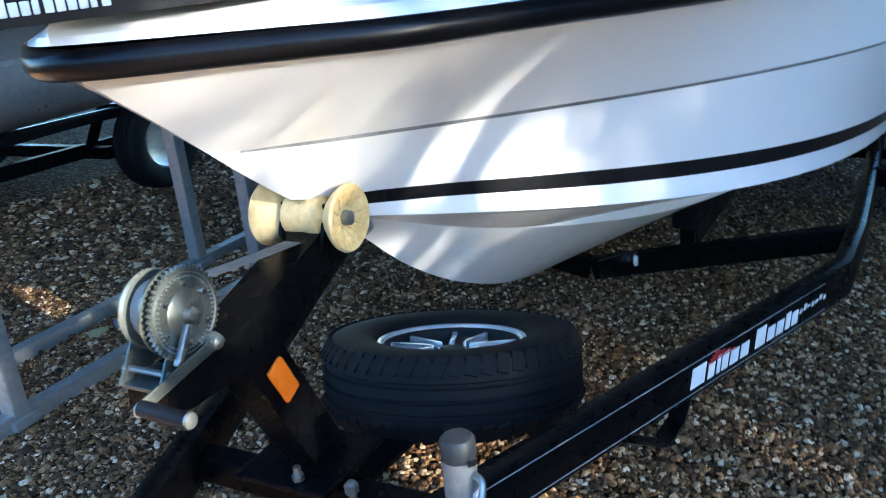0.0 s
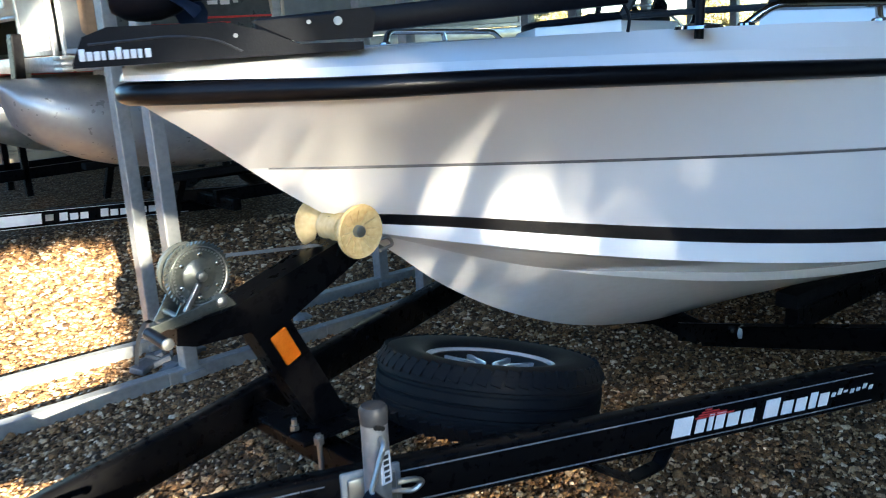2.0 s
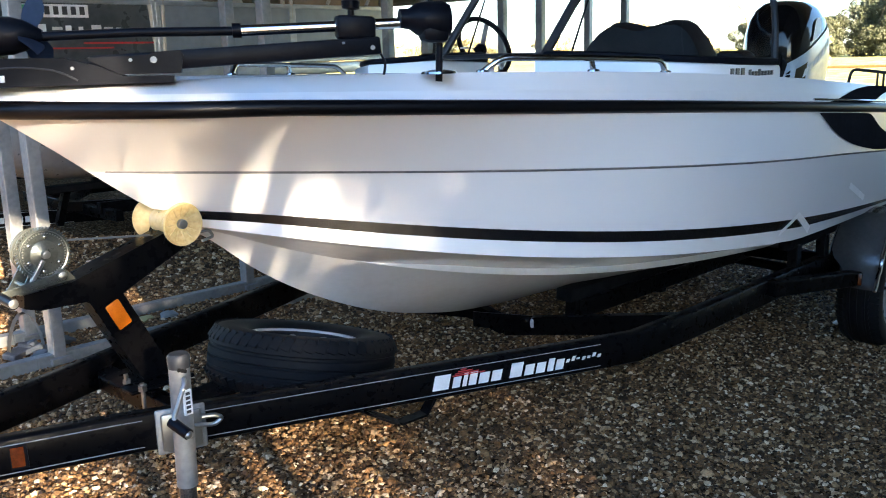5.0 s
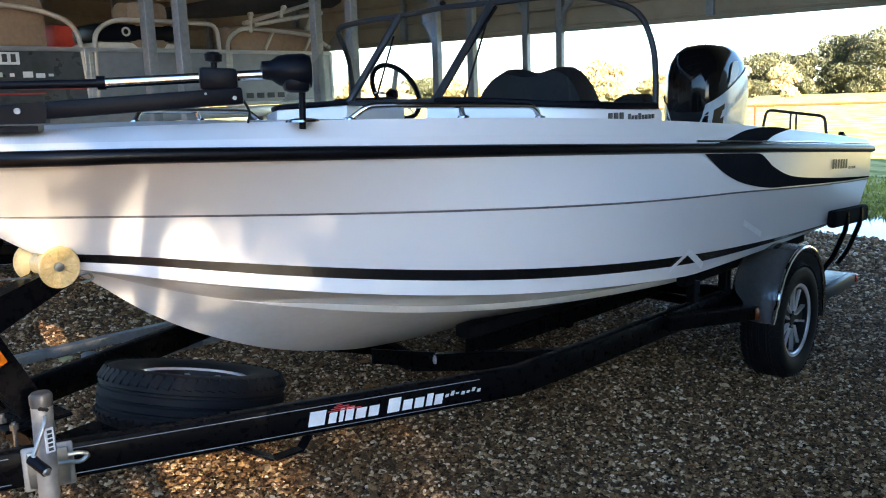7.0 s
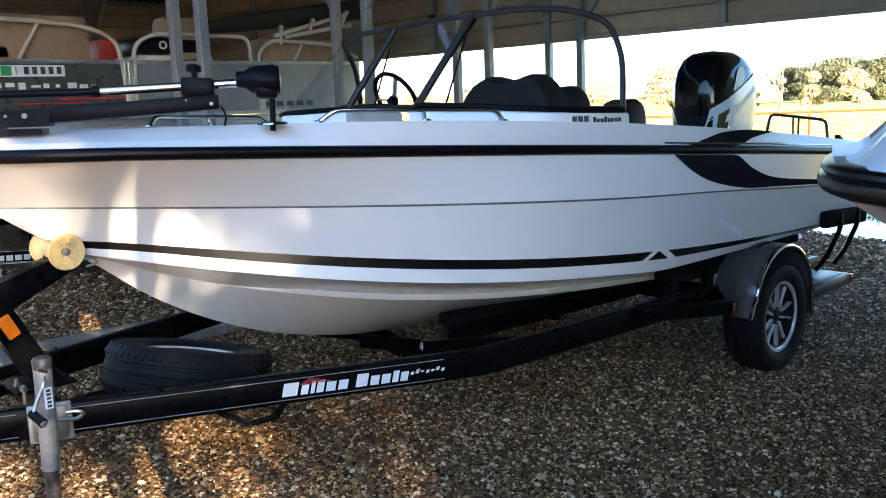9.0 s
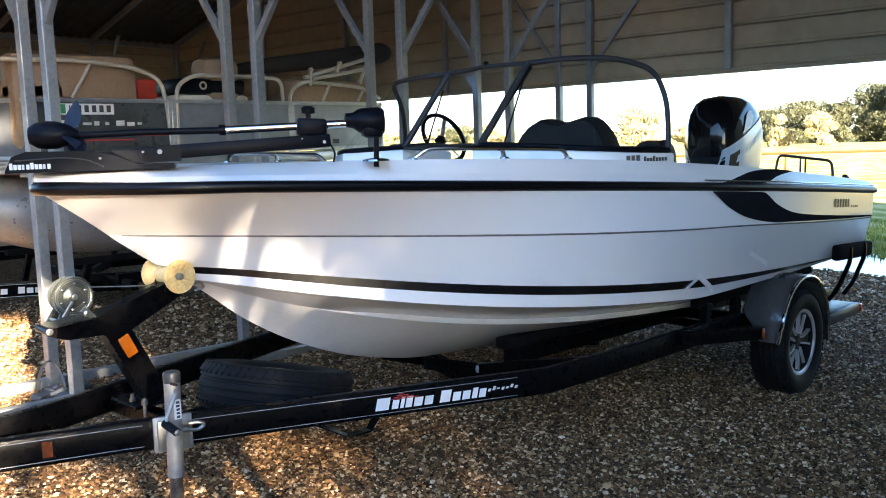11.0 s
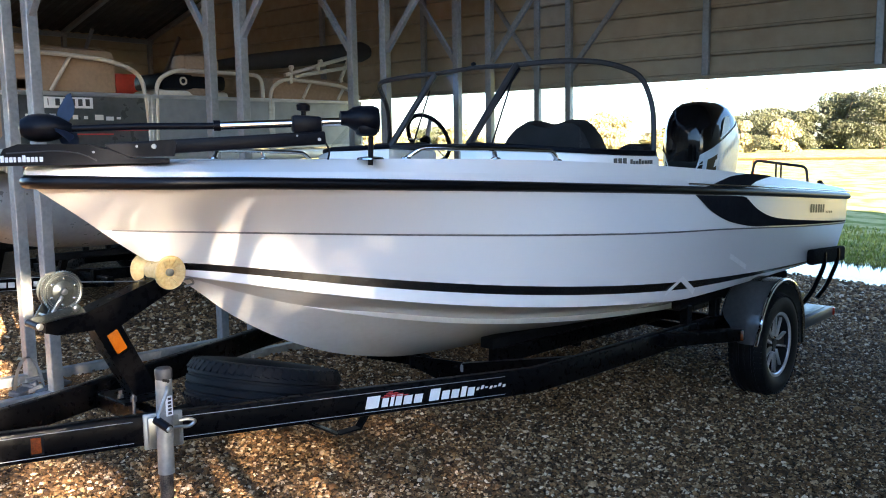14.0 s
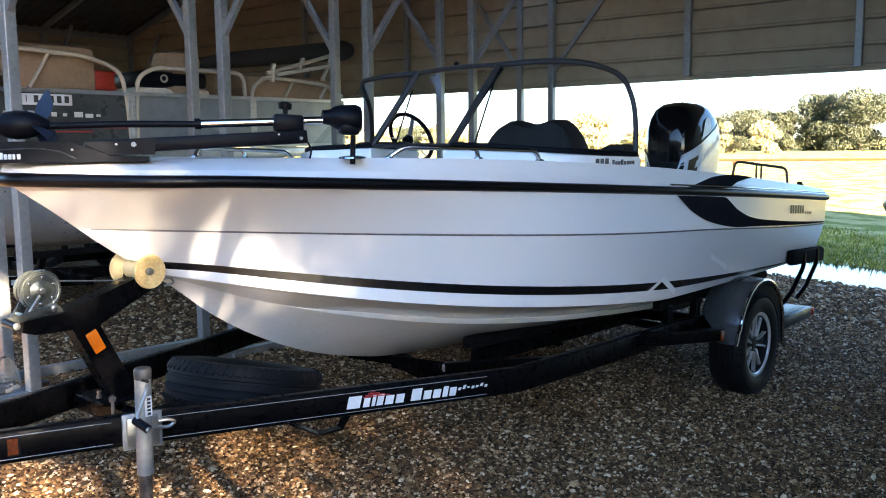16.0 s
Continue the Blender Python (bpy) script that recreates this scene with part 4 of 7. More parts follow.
# ---- outboard ----
def outboard():
    m = thing("outboard_motor", "gloss black outboard motor with silver side decals, on the transom", "outboard", (-0.10, 0.08, 0))

    def section(z, hx, hy, cx, n=52, p=3.0):
        return [(cx + hx * math.copysign(abs(math.cos(a)) ** (2 / p), math.cos(a)), hy * math.copysign(abs(math.sin(a)) ** (2 / p), math.sin(a)), z) for a in [2 * math.pi * i / n for i in range(n + 1)]]
    bm = bmesh.new()
    secs = [section(z, hx, hy, cx) for z, hx, hy, cx in ((1.30, 0.29, 0.19, 5.78), (1.34, 0.33, 0.225, 5.78), (1.50, 0.360, 0.245, 5.79), (1.62, 0.370, 0.250, 5.80), (1.74, 0.358, 0.240, 5.795), (1.84, 0.325, 0.220, 5.79), (1.92, 0.265, 0.180, 5.78), (1.965, 0.185, 0.130, 5.77), (1.982, 0.07, 0.045, 5.76))]
    grid(bm, secs)
    bm.faces.new([bm.verts.new(p) for p in secs[-1][:-1]])
    c = part("cowl", bm, OUTBOARD, m, "", True)
    # decals on both sides
    for s in (-1, 1):
        def skin(x, z, out=0.007):
            k = knots(z, [(1.30, 0.19), (1.34, 0.225), (1.50, 0.245), (1.62, 0.25), (1.74, 0.24), (1.84, 0.22), (1.92, 0.18)])
            hx = knots(z, [(1.30, 0.29), (1.34, 0.33), (1.50, 0.36), (1.62, 0.37), (1.74, 0.358), (1.84, 0.325), (1.92, 0.265)])
            t = min(0.975, abs((x - 5.79) / hx))
            return Vector((x, s * (k * (1 - t ** 3) ** (1 / 3) + out), z))
        # a bright sweep over the lower side, rising aft
        bm = bmesh.new()
        rows = []
        for i in range(17):
            t = i / 16
            x = 5.452 + 0.688 * t
            lo, hi = 1.335 + 0.01 * t, 1.54 + 0.31 * t ** 0.80 - 0.03 * smoothstep(0.85, 1.0, t)
            rows.append([skin(x, lo + (hi - lo) * k / 7) for k in range(8)])
        grid(bm, rows)
        part("cowl_decal", bm, DECAL_SILVER, c, "silver-white sweep decal", True)
        bm = bmesh.new()
        rows = []
        for i in range(11):
            t = i / 10
            w = 0.042 * math.sin(math.pi * t ** 1.4) ** 0.8
            rows.append([skin(5.63 + 0.20 * t - k * w * 0.7, 1.675 + 0.175 * t + k * w, 0.009) for k in (-1, 0, 1)])
        grid(bm, rows)
        part("cowl_decal", bm, WHITE_PAINT, c, "white teardrop decal", True)
        # a dark panel at the front foot of the sweep, and the maker's name as plain slanted bars
        bm = bmesh.new()
        grid(bm, [[skin(x, z, 0.008) for z in (1.345, 1.40, 1.45, 1.50 + 0.5 * (x - 5.50))] for x in (5.50, 5.53, 5.56, 5.59)])
        part("cowl_decal", bm, DECAL_BRONZE, c, "bronze panel of the decal", True)
        for i in range(7):
            x, z = 5.555 + 0.062 * i, 1.435 + 0.034 * i
            bm = bmesh.new()
            grid(bm, [[skin(x + a + 0.014 * k, z + a * 0.5 + 0.060 * k, 0.0105) for k in (0, 0.5, 1)] for a in (0.0, 0.020, 0.040)])
            part("lettering_bar", bm, WHITE_PAINT, c)
    part("cowl_seam", lathe(bmesh.new(), [(0.030, -0.004), (0.034, 0.0), (0.030, 0.004)], 20, "y", (5.62, -0.225, 1.40)), CHROME, c, "", True)
    part("midsection", boxm((5.66, -0.10, 0.72), (5.92, 0.10, 1.32), 0.04), BLACK_PLASTIC, m, "", True)
    part("clamp_bracket", boxm((5.47, -0.16, 0.98), (5.68, 0.16, 1.30), 0.02), BLACK_PLASTIC, m, "", True)
    part("gearcase", lathe(bmesh.new(), [(0.004, -0.30), (0.045, -0.22), (0.06, -0.05), (0.058, 0.10), (0.04, 0.22)], 18, "x", (5.80, 0, 0.42)), BLACK_PLASTIC, m, "", True)
    part("leg", boxm((5.70, -0.03, 0.44), (5.90, 0.03, 0.80), 0.02), BLACK_PLASTIC, m, "", True)
    part("cavitation_plate", boxm((5.62, -0.12, 0.66), (6.05, 0.12, 0.68), 0.006), BLACK_PLASTIC, m)
    part("skeg", prism(bmesh.new(), [(0, 0), (0.22, 0), (0.16, -0.16), (0.08, -0.16)], 0.02, Matrix.Translation((5.70, 0.01, 0.40)) @ pose(0, 0, 0, 90)), BLACK_PLASTIC, m)
    for i in range(3):
        a = radians(120 * i)
        bm = bmesh.new()
        prism(bm, [(0.03, -0.02), (0.09, -0.06), (0.16, -0.04), (0.17, 0.03), (0.10, 0.06), (0.04, 0.03)], 0.006, Matrix.Translation((6.04, 0, 0.42)) @ Euler((a, 0, 0)).to_matrix().to_4x4() @ Euler((0.4, radians(90), 0)).to_matrix().to_4x4())
        part("propeller_blade", bm, ALLOY, m)
    for y, r in ((-0.10, 0.014), (-0.06, 0.010)):
        part("control_cable", tube(bmesh.new(), bend([(5.55, y, 1.38), (5.40, y - 0.10, 1.40), (5.32, y - 0.22, 1.30), (5.25, y - 0.25, 1.20)], 0.08, 5), r, 8), BLACK_PLASTIC, m, "", True)
    part("tilt_tube", tube(bmesh.new(), [(5.50, -0.36, 1.34), (5.58, -0.18, 1.40)], 0.016, 10), CHROME, m, "bright steering ram", True)


outboard()


# ---- trolling motor, stowed along the bow ----
TM = Matrix(((0.846, 0.533, 0, 0.03), (-0.533, 0.846, 0, -0.035), (0, 0, 1, 1.745), (0, 0, 0, 1)))    # own x runs aft along it


def trolling():
    m = thing("trolling_motor", "black electric trolling motor folded flat on the bow", "trolling motor")

    def tp(name, bm, mat, parent=m, label="", smooth=True):
        for v in bm.verts:
            if v.co.x > 0.5 and v.co.z > -0.12:
                v.co.z -= 0.06 * (v.co.x - 0.5)
        bmesh.ops.transform(bm, matrix=TM, verts=bm.verts)
        return part(name, bm, mat, parent, label, smooth)
    lu = tp("lower_unit", lathe(bmesh.new(), [(0.004, -0.012), (0.032, -0.004), (0.047, 0.022), (0.052, 0.055), (0.050, 0.09), (0.040, 0.125), (0.026, 0.15), (0.014, 0.168)], 24, "x", (0, 0, 0)), BLACK_PLASTIC, m, "black motor pod")
    for a in (80, 200, 320):
        c, s = math.cos(radians(a)), math.sin(radians(a))
        bm = bmesh.new()
        rows = []
        for t in (0, 0.25, 0.5, 0.75, 1.0):
            r, w = 0.02 + 0.105 * t, (0.016 + 0.020 * math.sin(math.pi * min(1, t * 1.05))) * (1.15 - t * 0.6)
            rows.append([(0.140 + k * w + 0.02 * t, r * c - k * 0.012 * s, r * s + k * 0.012 * c) for k in (-1, -0.3, 0.4, 1)])
        grid(bm, rows)
        bmesh.ops.solidify(bm, geom=bm.faces[:], thickness=0.004)
        tp("propeller_blade", bm, BLUE_TINT, lu, "blue-black weedless blade")
    tp("shaft", tube(bmesh.new(), [(0.13, 0, -0.005), (0.40, 0, 0.002), (0.69, 0, 0.012)], 0.013, 12), BLACK_PLASTIC)
    tp("shaft_collar", tube(bmesh.new(), [(0.668, 0, 0.012), (0.692, 0, 0.013)], 0.021, 14), BLACK_PLASTIC)
    tp("stainless_shaft", tube(bmesh.new(), [(0.69, 0, 0.012), (1.19, 0, 0.056)], 0.016, 14), CHROME, m, "polished stainless shaft")
    cl = tp("shaft_clamp", box(bmesh.new(), (0.962, -0.035, 0.0), (1.078, 0.035, 0.068), 0.012), BLACK_PLASTIC)
    tp("clamp_knob", lathe(bmesh.new(), [(0.010, 0.0), (0.010, 0.02), (0.026, 0.024), (0.028, 0.044), (0.016, 0.052)], 14, "z", (1.01, 0, 0.064)), BLACK_PLASTIC, cl)
    for x, z, r in ((0.978, -0.012, 0.004), (1.063, -0.022, 0.0065)):
        tp("pivot_bolt", lathe(bmesh.new(), [(r, -0.046), (r, -0.040), (r * 0.6, -0.036)], 12, "y", (x, 0, z)), GALV, cl)
    arm = bmesh.new()
    beam(arm, (0.28, 0, -0.085), (1.09, 0, -0.014), 0.075, 0.052, 0.008)
    tp("mount_arm", arm, BLACK_PLASTIC, m, "black folding arm")
    head = bmesh.new()
    lathe(head, [(0.012, 1.150), (0.028, 1.154), (0.031, 1.182), (0.046, 1.205), (0.052, 1.23), (0.057, 1.285), (0.050, 1.305), (0.012, 1.311)], 20, "x", (0, 0, 0.066))
    tp("control_head", head, BLACK_PLASTIC, m, "black control head")
    tp("head_skirt", box(bmesh.new(), (1.215, -0.045, 0.0), (1.300, 0.045, 0.06), 0.02), BLACK_PLASTIC)
    sp = tp("support_post", tube(bmesh.new(), [(1.275, 0.0, 0.0), (1.270, 0, -0.115)], 0.011, 10), BLACK_PLASTIC, m, "shaft support post")
    tp("post_foot", lathe(bmesh.new(), [(0.055, -0.150), (0.052, -0.143), (0.02, -0.138)], 20, "z", (1.27, 0, 0.012)), CHROME, sp)
    base = bmesh.new()
    prism(base, [(-0.085, -0.125), (-0.06, -0.075), (-0.01, -0.058), (0.22, -0.062), (0.30, -0.085), (0.37, -0.115), (0.50, -0.118), (0.50, -0.135), (-0.085, -0.135)], 0.10, pose(0, 0.05, 0, 90))
    b = tp("mount_base", base, BLACK_PLASTIC, m, "moulded black mount housing")
    bm = bmesh.new()
    prism(bm, [(0.27, -0.064), (0.44, -0.060), (0.45, -0.052), (0.52, -0.048), (0.53, -0.060), (0.52, -0.11), (0.36, -0.11)], 0.088, pose(0, 0.044, 0, 90))
    tp("hinge_plate", bm, BLACK_PLASTIC, b)
    for x, z, r in ((0.39, -0.072, 0.0045), (0.45, -0.073, 0.009)):
        tp("pivot_bolt", lathe(bmesh.new(), [(r, -0.056), (r, -0.048), (r * 0.5, -0.043)], 12, "y", (x, 0, z)), GALV, b)
    tp("pivot_bolt", lathe(bmesh.new(), [(0.0045, -0.057), (0.0045, -0.05)], 12, "y", (0.24, 0, -0.090)), GALV, b)
    groove = bmesh.new()
    tube(groove, bend([(-0.05, -0.051, -0.090), (0.12, -0.051, -0.083), (0.20, -0.051, -0.095), (0.25, -0.051, -0.122)], 0.04, 4), 0.003, 6)
    tp("mould_line", groove, LEAD_GREY, b)
    for i in range(10):
        w = 0.0085 if i in (3, 8) else 0.0115
        tp("lettering_bar", box(bmesh.new(), (-0.070 + i * 0.0142, -0.0525, -0.122), (-0.070 + i * 0.0142 + w, -0.048, -0.104 + (0.006 if i in (0, 5) else 0)), 0.0015), WHITE_PAINT, b)
    part("power_lead", tube(bmesh.new(), bend([TM @ Vector((1.09, 0.02, -0.06)), TM @ Vector((1.11, 0.01, -0.10)), TM @ Vector((1.10, 0.0, -0.135))], 0.03, 4), 0.004, 6), BLACK_PLASTIC, m)


trolling()

# ---- trailer ----
trailer = thing("boat_trailer", "black painted steel boat trailer with pinstripes", "trailer")


def tongue_z(x):
    return 0.616 - 0.029 * x


def tongue_y(x):
    return -0.178 - 0.3945 * (x + 0.059)


def slab_on_tongue(bm, x0, x1, z0, z1, out, thick=0.002, slant=0.0):
    """A thin plate on the outer face of the port tongue beam; z counts from the beam's middle."""
    q = [(x0, z0), (x1, z0), (x1, z1), (x0, z1)]
    n = Vector((-0.367, -0.930, 0))
    vs = [[], []]
    for k in (0, 1):
        for x, z in q:
            x2 = x + slant * (z - z0)
            vs[k].append(bm.verts.new(Vector((x2, tongue_y(x2), tongue_z(x2) + z)) + n * (out + thick * k)))
    bm.faces.new(vs[1])
    for i in range(4):
        j = (i + 1) % 4
        bm.faces.new((vs[0][i], vs[0][j], vs[1][j], vs[1][i]))
    return bm


def build_frame():
    for s in (-1, 1):
        bm = bmesh.new()
        pts = [(-0.42, s * 0.045, 0.628)] + [(x, -s * tongue_y(x) - s * 0.027, tongue_z(x)) for x in (0.2, 1.0, 1.72)]
        pts = [(x, y, z) for x, y, z in pts] + [(1.92, s * 0.925, 0.560), (2.3, s * 0.945, 0.552), (3.3, s * 0.95, 0.525), (5.25, s * 0.95, 0.465)]
        rows = []
        pv = [Vector(p) for p in pts]
        for i, p in enumerate(pv):
            d = (pv[min(i + 1, len(pv) - 1)] - pv[max(i - 1, 0)]).normalized()
            side = d.cross(Vector((0, 0, 1))).normalized()
            sec = [(-0.027, -0.052), (-0.024, -0.057), (0.024, -0.057), (0.027, -0.052), (0.027, 0.052), (0.024, 0.057), (-0.024, 0.057), (-0.027, 0.052), (-0.027, -0.052)]
            rows.append([p + side * a + Vector((0, 0, b)) for a, b in sec])
        vs = grid(bm, rows)
        bmesh.ops.remove_doubles(bm, verts=bm.verts, dist=0.0005)
        part("frame_beam", bm, BLACK_PAINT, trailer)
    # cross members
    for x, y in ((0.42, 0.33), (4.05, 0.93), (5.2, 0.93)):
        z = tongue_z(x) if x < 2 else 0.545 - 0.025 * (x - 2.3)
        part("cross_member", beam(bmesh.new(), (x, -y, z - 0.02), (x, y, z - 0.02), 0.06, 0.07, 0.005), BLACK_PAINT, trailer)
    # pinstripes and lettering on the port tongue
    for z in (-0.041, 0.041):
        part("pinstripe", beam(bmesh.new(), (-0.400, -0.085, 0.627 + z), (0.190, -0.283, 0.611 + z), 0.003, 0.0024, 0.0005), PINSTRIPE, trailer, "thin pale grey pinstripe")
        for x0, x1 in ((0.195, 0.245), (0.40, 1.74)):
            part("pinstripe", slab_on_tongue(bmesh.new(), x0, x1, z - 0.0012, z + 0.0012, 0.0045, 0.001), PINSTRIPE, trailer, "thin pale grey pinstripe")
    x = 1.105
    for w, h in ((0.062, 0.052), (0.030, 0.038), (0.016, 0.050), (0.030, 0.046), (0.040, 0.038), (0.040, 0.038), (0.0, 0.0), (0.050, 0.052), (0.038, 0.038), (0.038, 0.038), (0.026, 0.046), (0.034, 0.038)):
        if w:
            part("lettering_bar", slab_on_tongue(bmesh.new(), x, x + w * 0.88, -0.027, -0.027 + h, 0.004, slant=0.22), WHITE_PAINT, trailer)
        x += w + 0.006 if w else 0.022
    for i in range(4):
        part("speed_bar", slab_on_tongue(bmesh.new(), 1.175 + 0.01 * i, 1.29 - 0.022 * i, 0.014 + 0.0065 * i, 0.0175 + 0.0065 * i, 0.0047, slant=0.3), RED_PAINT, trailer, "red speed line of the lettering")
    for i in range(7):
        part("lettering_bar", slab_on_tongue(bmesh.new(), 1.600 + i * 0.021, 1.612 + i * 0.021, -0.006 + 0.003 * (i % 3), 0.006 + 0.008 * (i in (1, 5)), 0.004, slant=0.4), PANEL_WHITE, trailer)
    lamp = part("side_marker", slab_on_tongue(bmesh.new(), -0.085, -0.038, -0.034, 0.040, 0.001, 0.016), BLACK_PLASTIC, trailer, "amber side marker lamp in a black frame")
    part("lens", slab_on_tongue(bmesh.new(), -0.077, -0.046, -0.026, 0.032, 0.016, 0.006), RED_AMBER, lamp)
    # coupler and chains
    c = part("coupler", prism(bmesh.new(), [(-0.86, -0.04), (-0.80, -0.065), (-0.52, -0.065), (-0.30, -0.10), (-0.30, 0.10), (-0.52, 0.065), (-0.80, 0.065), (-0.86, 0.04)], 0.085, Matrix.Translation((0, 0, 0.595))), BLACK_PAINT, trailer, "black coupler head", True)
    part("brake_actuator", prism(bmesh.new(), [(-0.80, -0.04), (-0.42, -0.045), (-0.36, -0.07), (-0.36, 0.07), (-0.42, 0.045), (-0.80, 0.04)], 0.045, Matrix.Translation((0, 0, 0.682))), BLACK_PLASTIC, c, "dark grey brake actuator housing", True)
    flank = Matrix.Translation((-0.52, -0.065, 0)) @ pose(0, 0, 0, 0, 0, -9.04)
    part("brake_label", boxm((0.02, -0.003, 0.606), (0.17, 0.001, 0.664), 0.001, flank), LEAD_GREY, c, "grey maker's plate")
    cu = bpy.data.curves.new("brakes_word", "FONT")
    cu.body, cu.size, cu.extrude = "BRAKES", 0.030, 0.0006
    tx = bpy.data.objects.new("brakes_word_source", cu)
    scene.collection.objects.link(tx)
    bpy.context.view_layer.update()
    me = bpy.data.meshes.new_from_object(tx.evaluated_get(bpy.context.evaluated_depsgraph_get()))
    bpy.data.objects.remove(tx)
    me.materials.append(DARK_PRINT)
    word = new("brakes_word", me)
    word.parent = c
    word.matrix_local = flank @ pose(0.032, -0.004, 0.626, 90)
    for s, y in ((-1, -0.115), (-1, -0.075)):
        bm = tube(bmesh.new(), bend([(-0.28, y, 0.70), (-0.27, y - 0.03, 0.66), (-0.27, y - 0.035, 0.58), (-0.30, y - 0.02, 0.52)], 0.02, 4), 0.009, 8)
        part("safety_hook", bm, LEAD_GREY, trailer, "zinc safety-chain hook", True)
    part("safety_hook", tube(bmesh.new(), bend([(-0.34, -0.06, 0.705), (-0.26, -0.10, 0.715), (-0.20, -0.09, 0.705), (-0.20, -0.05, 0.69)], 0.02, 4), 0.008, 8), LEAD_GREY, trailer, "zinc safety-chain hook", True)
    # a bracket under the tongue
    bm = bmesh.new()
    for a, b in (((0.86, -0.52, 0.55), (0.98, -0.60, 0.475)), ((0.98, -0.60, 0.475), (1.09, -0.61, 0.475)), ((1.09, -0.61, 0.475), (1.14, -0.62, 0.54))):
        beam(bm, a, b, 0.045, 0.008, 0.001)
    part("spare_bracket", bm, BLACK_PAINT, trailer)


build_frame()


WINCH_STEEL = material("olive_zinc_plate", (0.125, 0.135, 0.12), 0.36, metal=0.7, second=(0.08, 0.09, 0.085), scale=14, amount=0.6, rough_var=0.1)


def build_stand():
    bm = bmesh.new()
    prism(bm, [(0.055, 0.985), (0.06, 1.025), (0.20, 1.035), (0.52, 1.135), (0.60, 1.120), (0.60, 1.085), (0.40, 0.99), (0.35, 0.965), (0.24, 0.965), (0.10, 0.97)], 0.09, pose(0, 0.045, 0, 90))
    st = part("winch_stand", bm, BLACK_PAINT, trailer, "black bent-plate winch stand", True)
    bm = bmesh.new()
    prism(bm, [(0.235, 0.98), (0.345, 0.985), (0.50, 0.66), (0.395, 0.66)], 0.085, pose(0, 0.0425, 0, 90))
    part("stand_post", bm, BLACK_PAINT, st)
    part("reflector", box(bmesh.new(), (-0.024, -0.006, -0.046), (0.024, 0.006, 0.046), 0.008, pose(0.328, -0.050, 0.905, 0, -25, 0)), AMBER, st, "orange oblong reflector", True)
    part("stand_foot", boxm((0.31, -0.115, 0.655), (0.53, 0.115, 0.668), 0.004), BLACK_PAINT, st)
    for x, y in ((0.335, -0.035),):
        b = part("bolt", lathe(bmesh.new(), [(0.013, 0.672), (0.013, 0.684), (0.008, 0.684), (0.008, 0.702)], 6, "z", (x, y, 0)), ZINC, st, "zinc bolt")
    for x, y in ((0.315, -0.18),):
        b = part("u_bolt", tube(bmesh.new(), [(x, y, 0.56), (x, y, 0.715)], 0.007, 8), ZINC, st, "zinc u-bolt leg", True)
        part("nut", lathe(bmesh.new(), [(0.014, 0.69), (0.014, 0.708)], 6, "z", (x, y, 0)), ZINC, b)
    # bow roller, an hourglass on a pin between ears
    bell = [(0.010, -0.088), (0.026, -0.088), (0.058, -0.101), (0.066, -0.104), (0.070, -0.099), (0.068, -0.092), (0.058, -0.080), (0.044, -0.066), (0.030, -0.057), (0.026, -0.051), (0.030, -0.046), (0.041, -0.042), (0.043, -0.020)]
    r = part("bow_roller", lathe(bmesh.new(), bell + [(0.040, 0.0)] + [(a, -b) for a, b in bell[::-1]], 40, "y", (0.548, 0, 1.160)), ROLLER, st, "yellowed rubber bow roller", True)
    part("roller_pin", lathe(bmesh.new(), [(0.010, -0.104), (0.015, -0.102), (0.016, -0.088), (0.008, -0.086), (0.008, 0.086), (0.016, 0.088), (0.014, 0.103)], 12, "y", (0.548, 0, 1.160)), ZINC, r, "", True)
    for k in range(12):
        a = 2 * math.pi * k / 12
        bm = beam(bmesh.new(), (0.548 + 0.024 * math.cos(a), -0.0885, 1.16 + 0.024 * math.sin(a)), (0.548 + 0.057 * math.cos(a), -0.1010, 1.16 + 0.057 * math.sin(a)), 0.004, 0.007, 0.001, up=(0, 1, 0))
        part("roller_rib", bm, ROLLER, r)
    for y in (-0.052, 0.052):
        bm = prism(bmesh.new(), [(0.50, 1.10), (0.60, 1.10), (0.57, 1.185), (0.535, 1.19)], 0.008, pose(0, y + 0.004, 0, 90))
        part("roller_ear", bm, BLACK_PAINT, st)
    # hand winch: two plates, a drum between a plain flange and a toothed gear
    side = [(0.045, 1.028), (0.215, 1.042), (0.205, 1.056), (0.150, 1.125), (0.112, 1.125), (0.060, 1.045)]
    w = part("winch", prism(bmesh.new(), side, 0.004, pose(0, -0.036, 0, 90)), WINCH_STEEL, st, "zinc hand winch with a big toothed gear")
    part("winch_side", prism(bmesh.new(), side, 0.004, pose(0, 0.050, 0, 90)), WINCH_STEEL, w)
    part("winch_base", boxm((0.05, -0.036, 1.022), (0.205, 0.046, 1.030), 0.002), WINCH_STEEL, w)
    gx, gz = 0.128, 1.135
    bm = bmesh.new()
    n = 48
    prof = [(gx + (0.080 if k % 2 else 0.073) * math.cos(math.pi * k / n), gz + (0.080 if k % 2 else 0.073) * math.sin(math.pi * k / n)) for k in range(2 * n)]
    prism(bm, prof, 0.007, pose(0, -0.044, 0, 90))
    gear = part("winch_gear", bm, WINCH_STEEL, w, "toothed zinc gear")
    part("gear_rim", lathe(bmesh.new(), [(0.066, -0.0525), (0.0685, -0.0535), (0.0685, -0.0505), (0.066, -0.0505)], 48, "y", (gx, 0, gz), True), ZINC, gear, "", True)
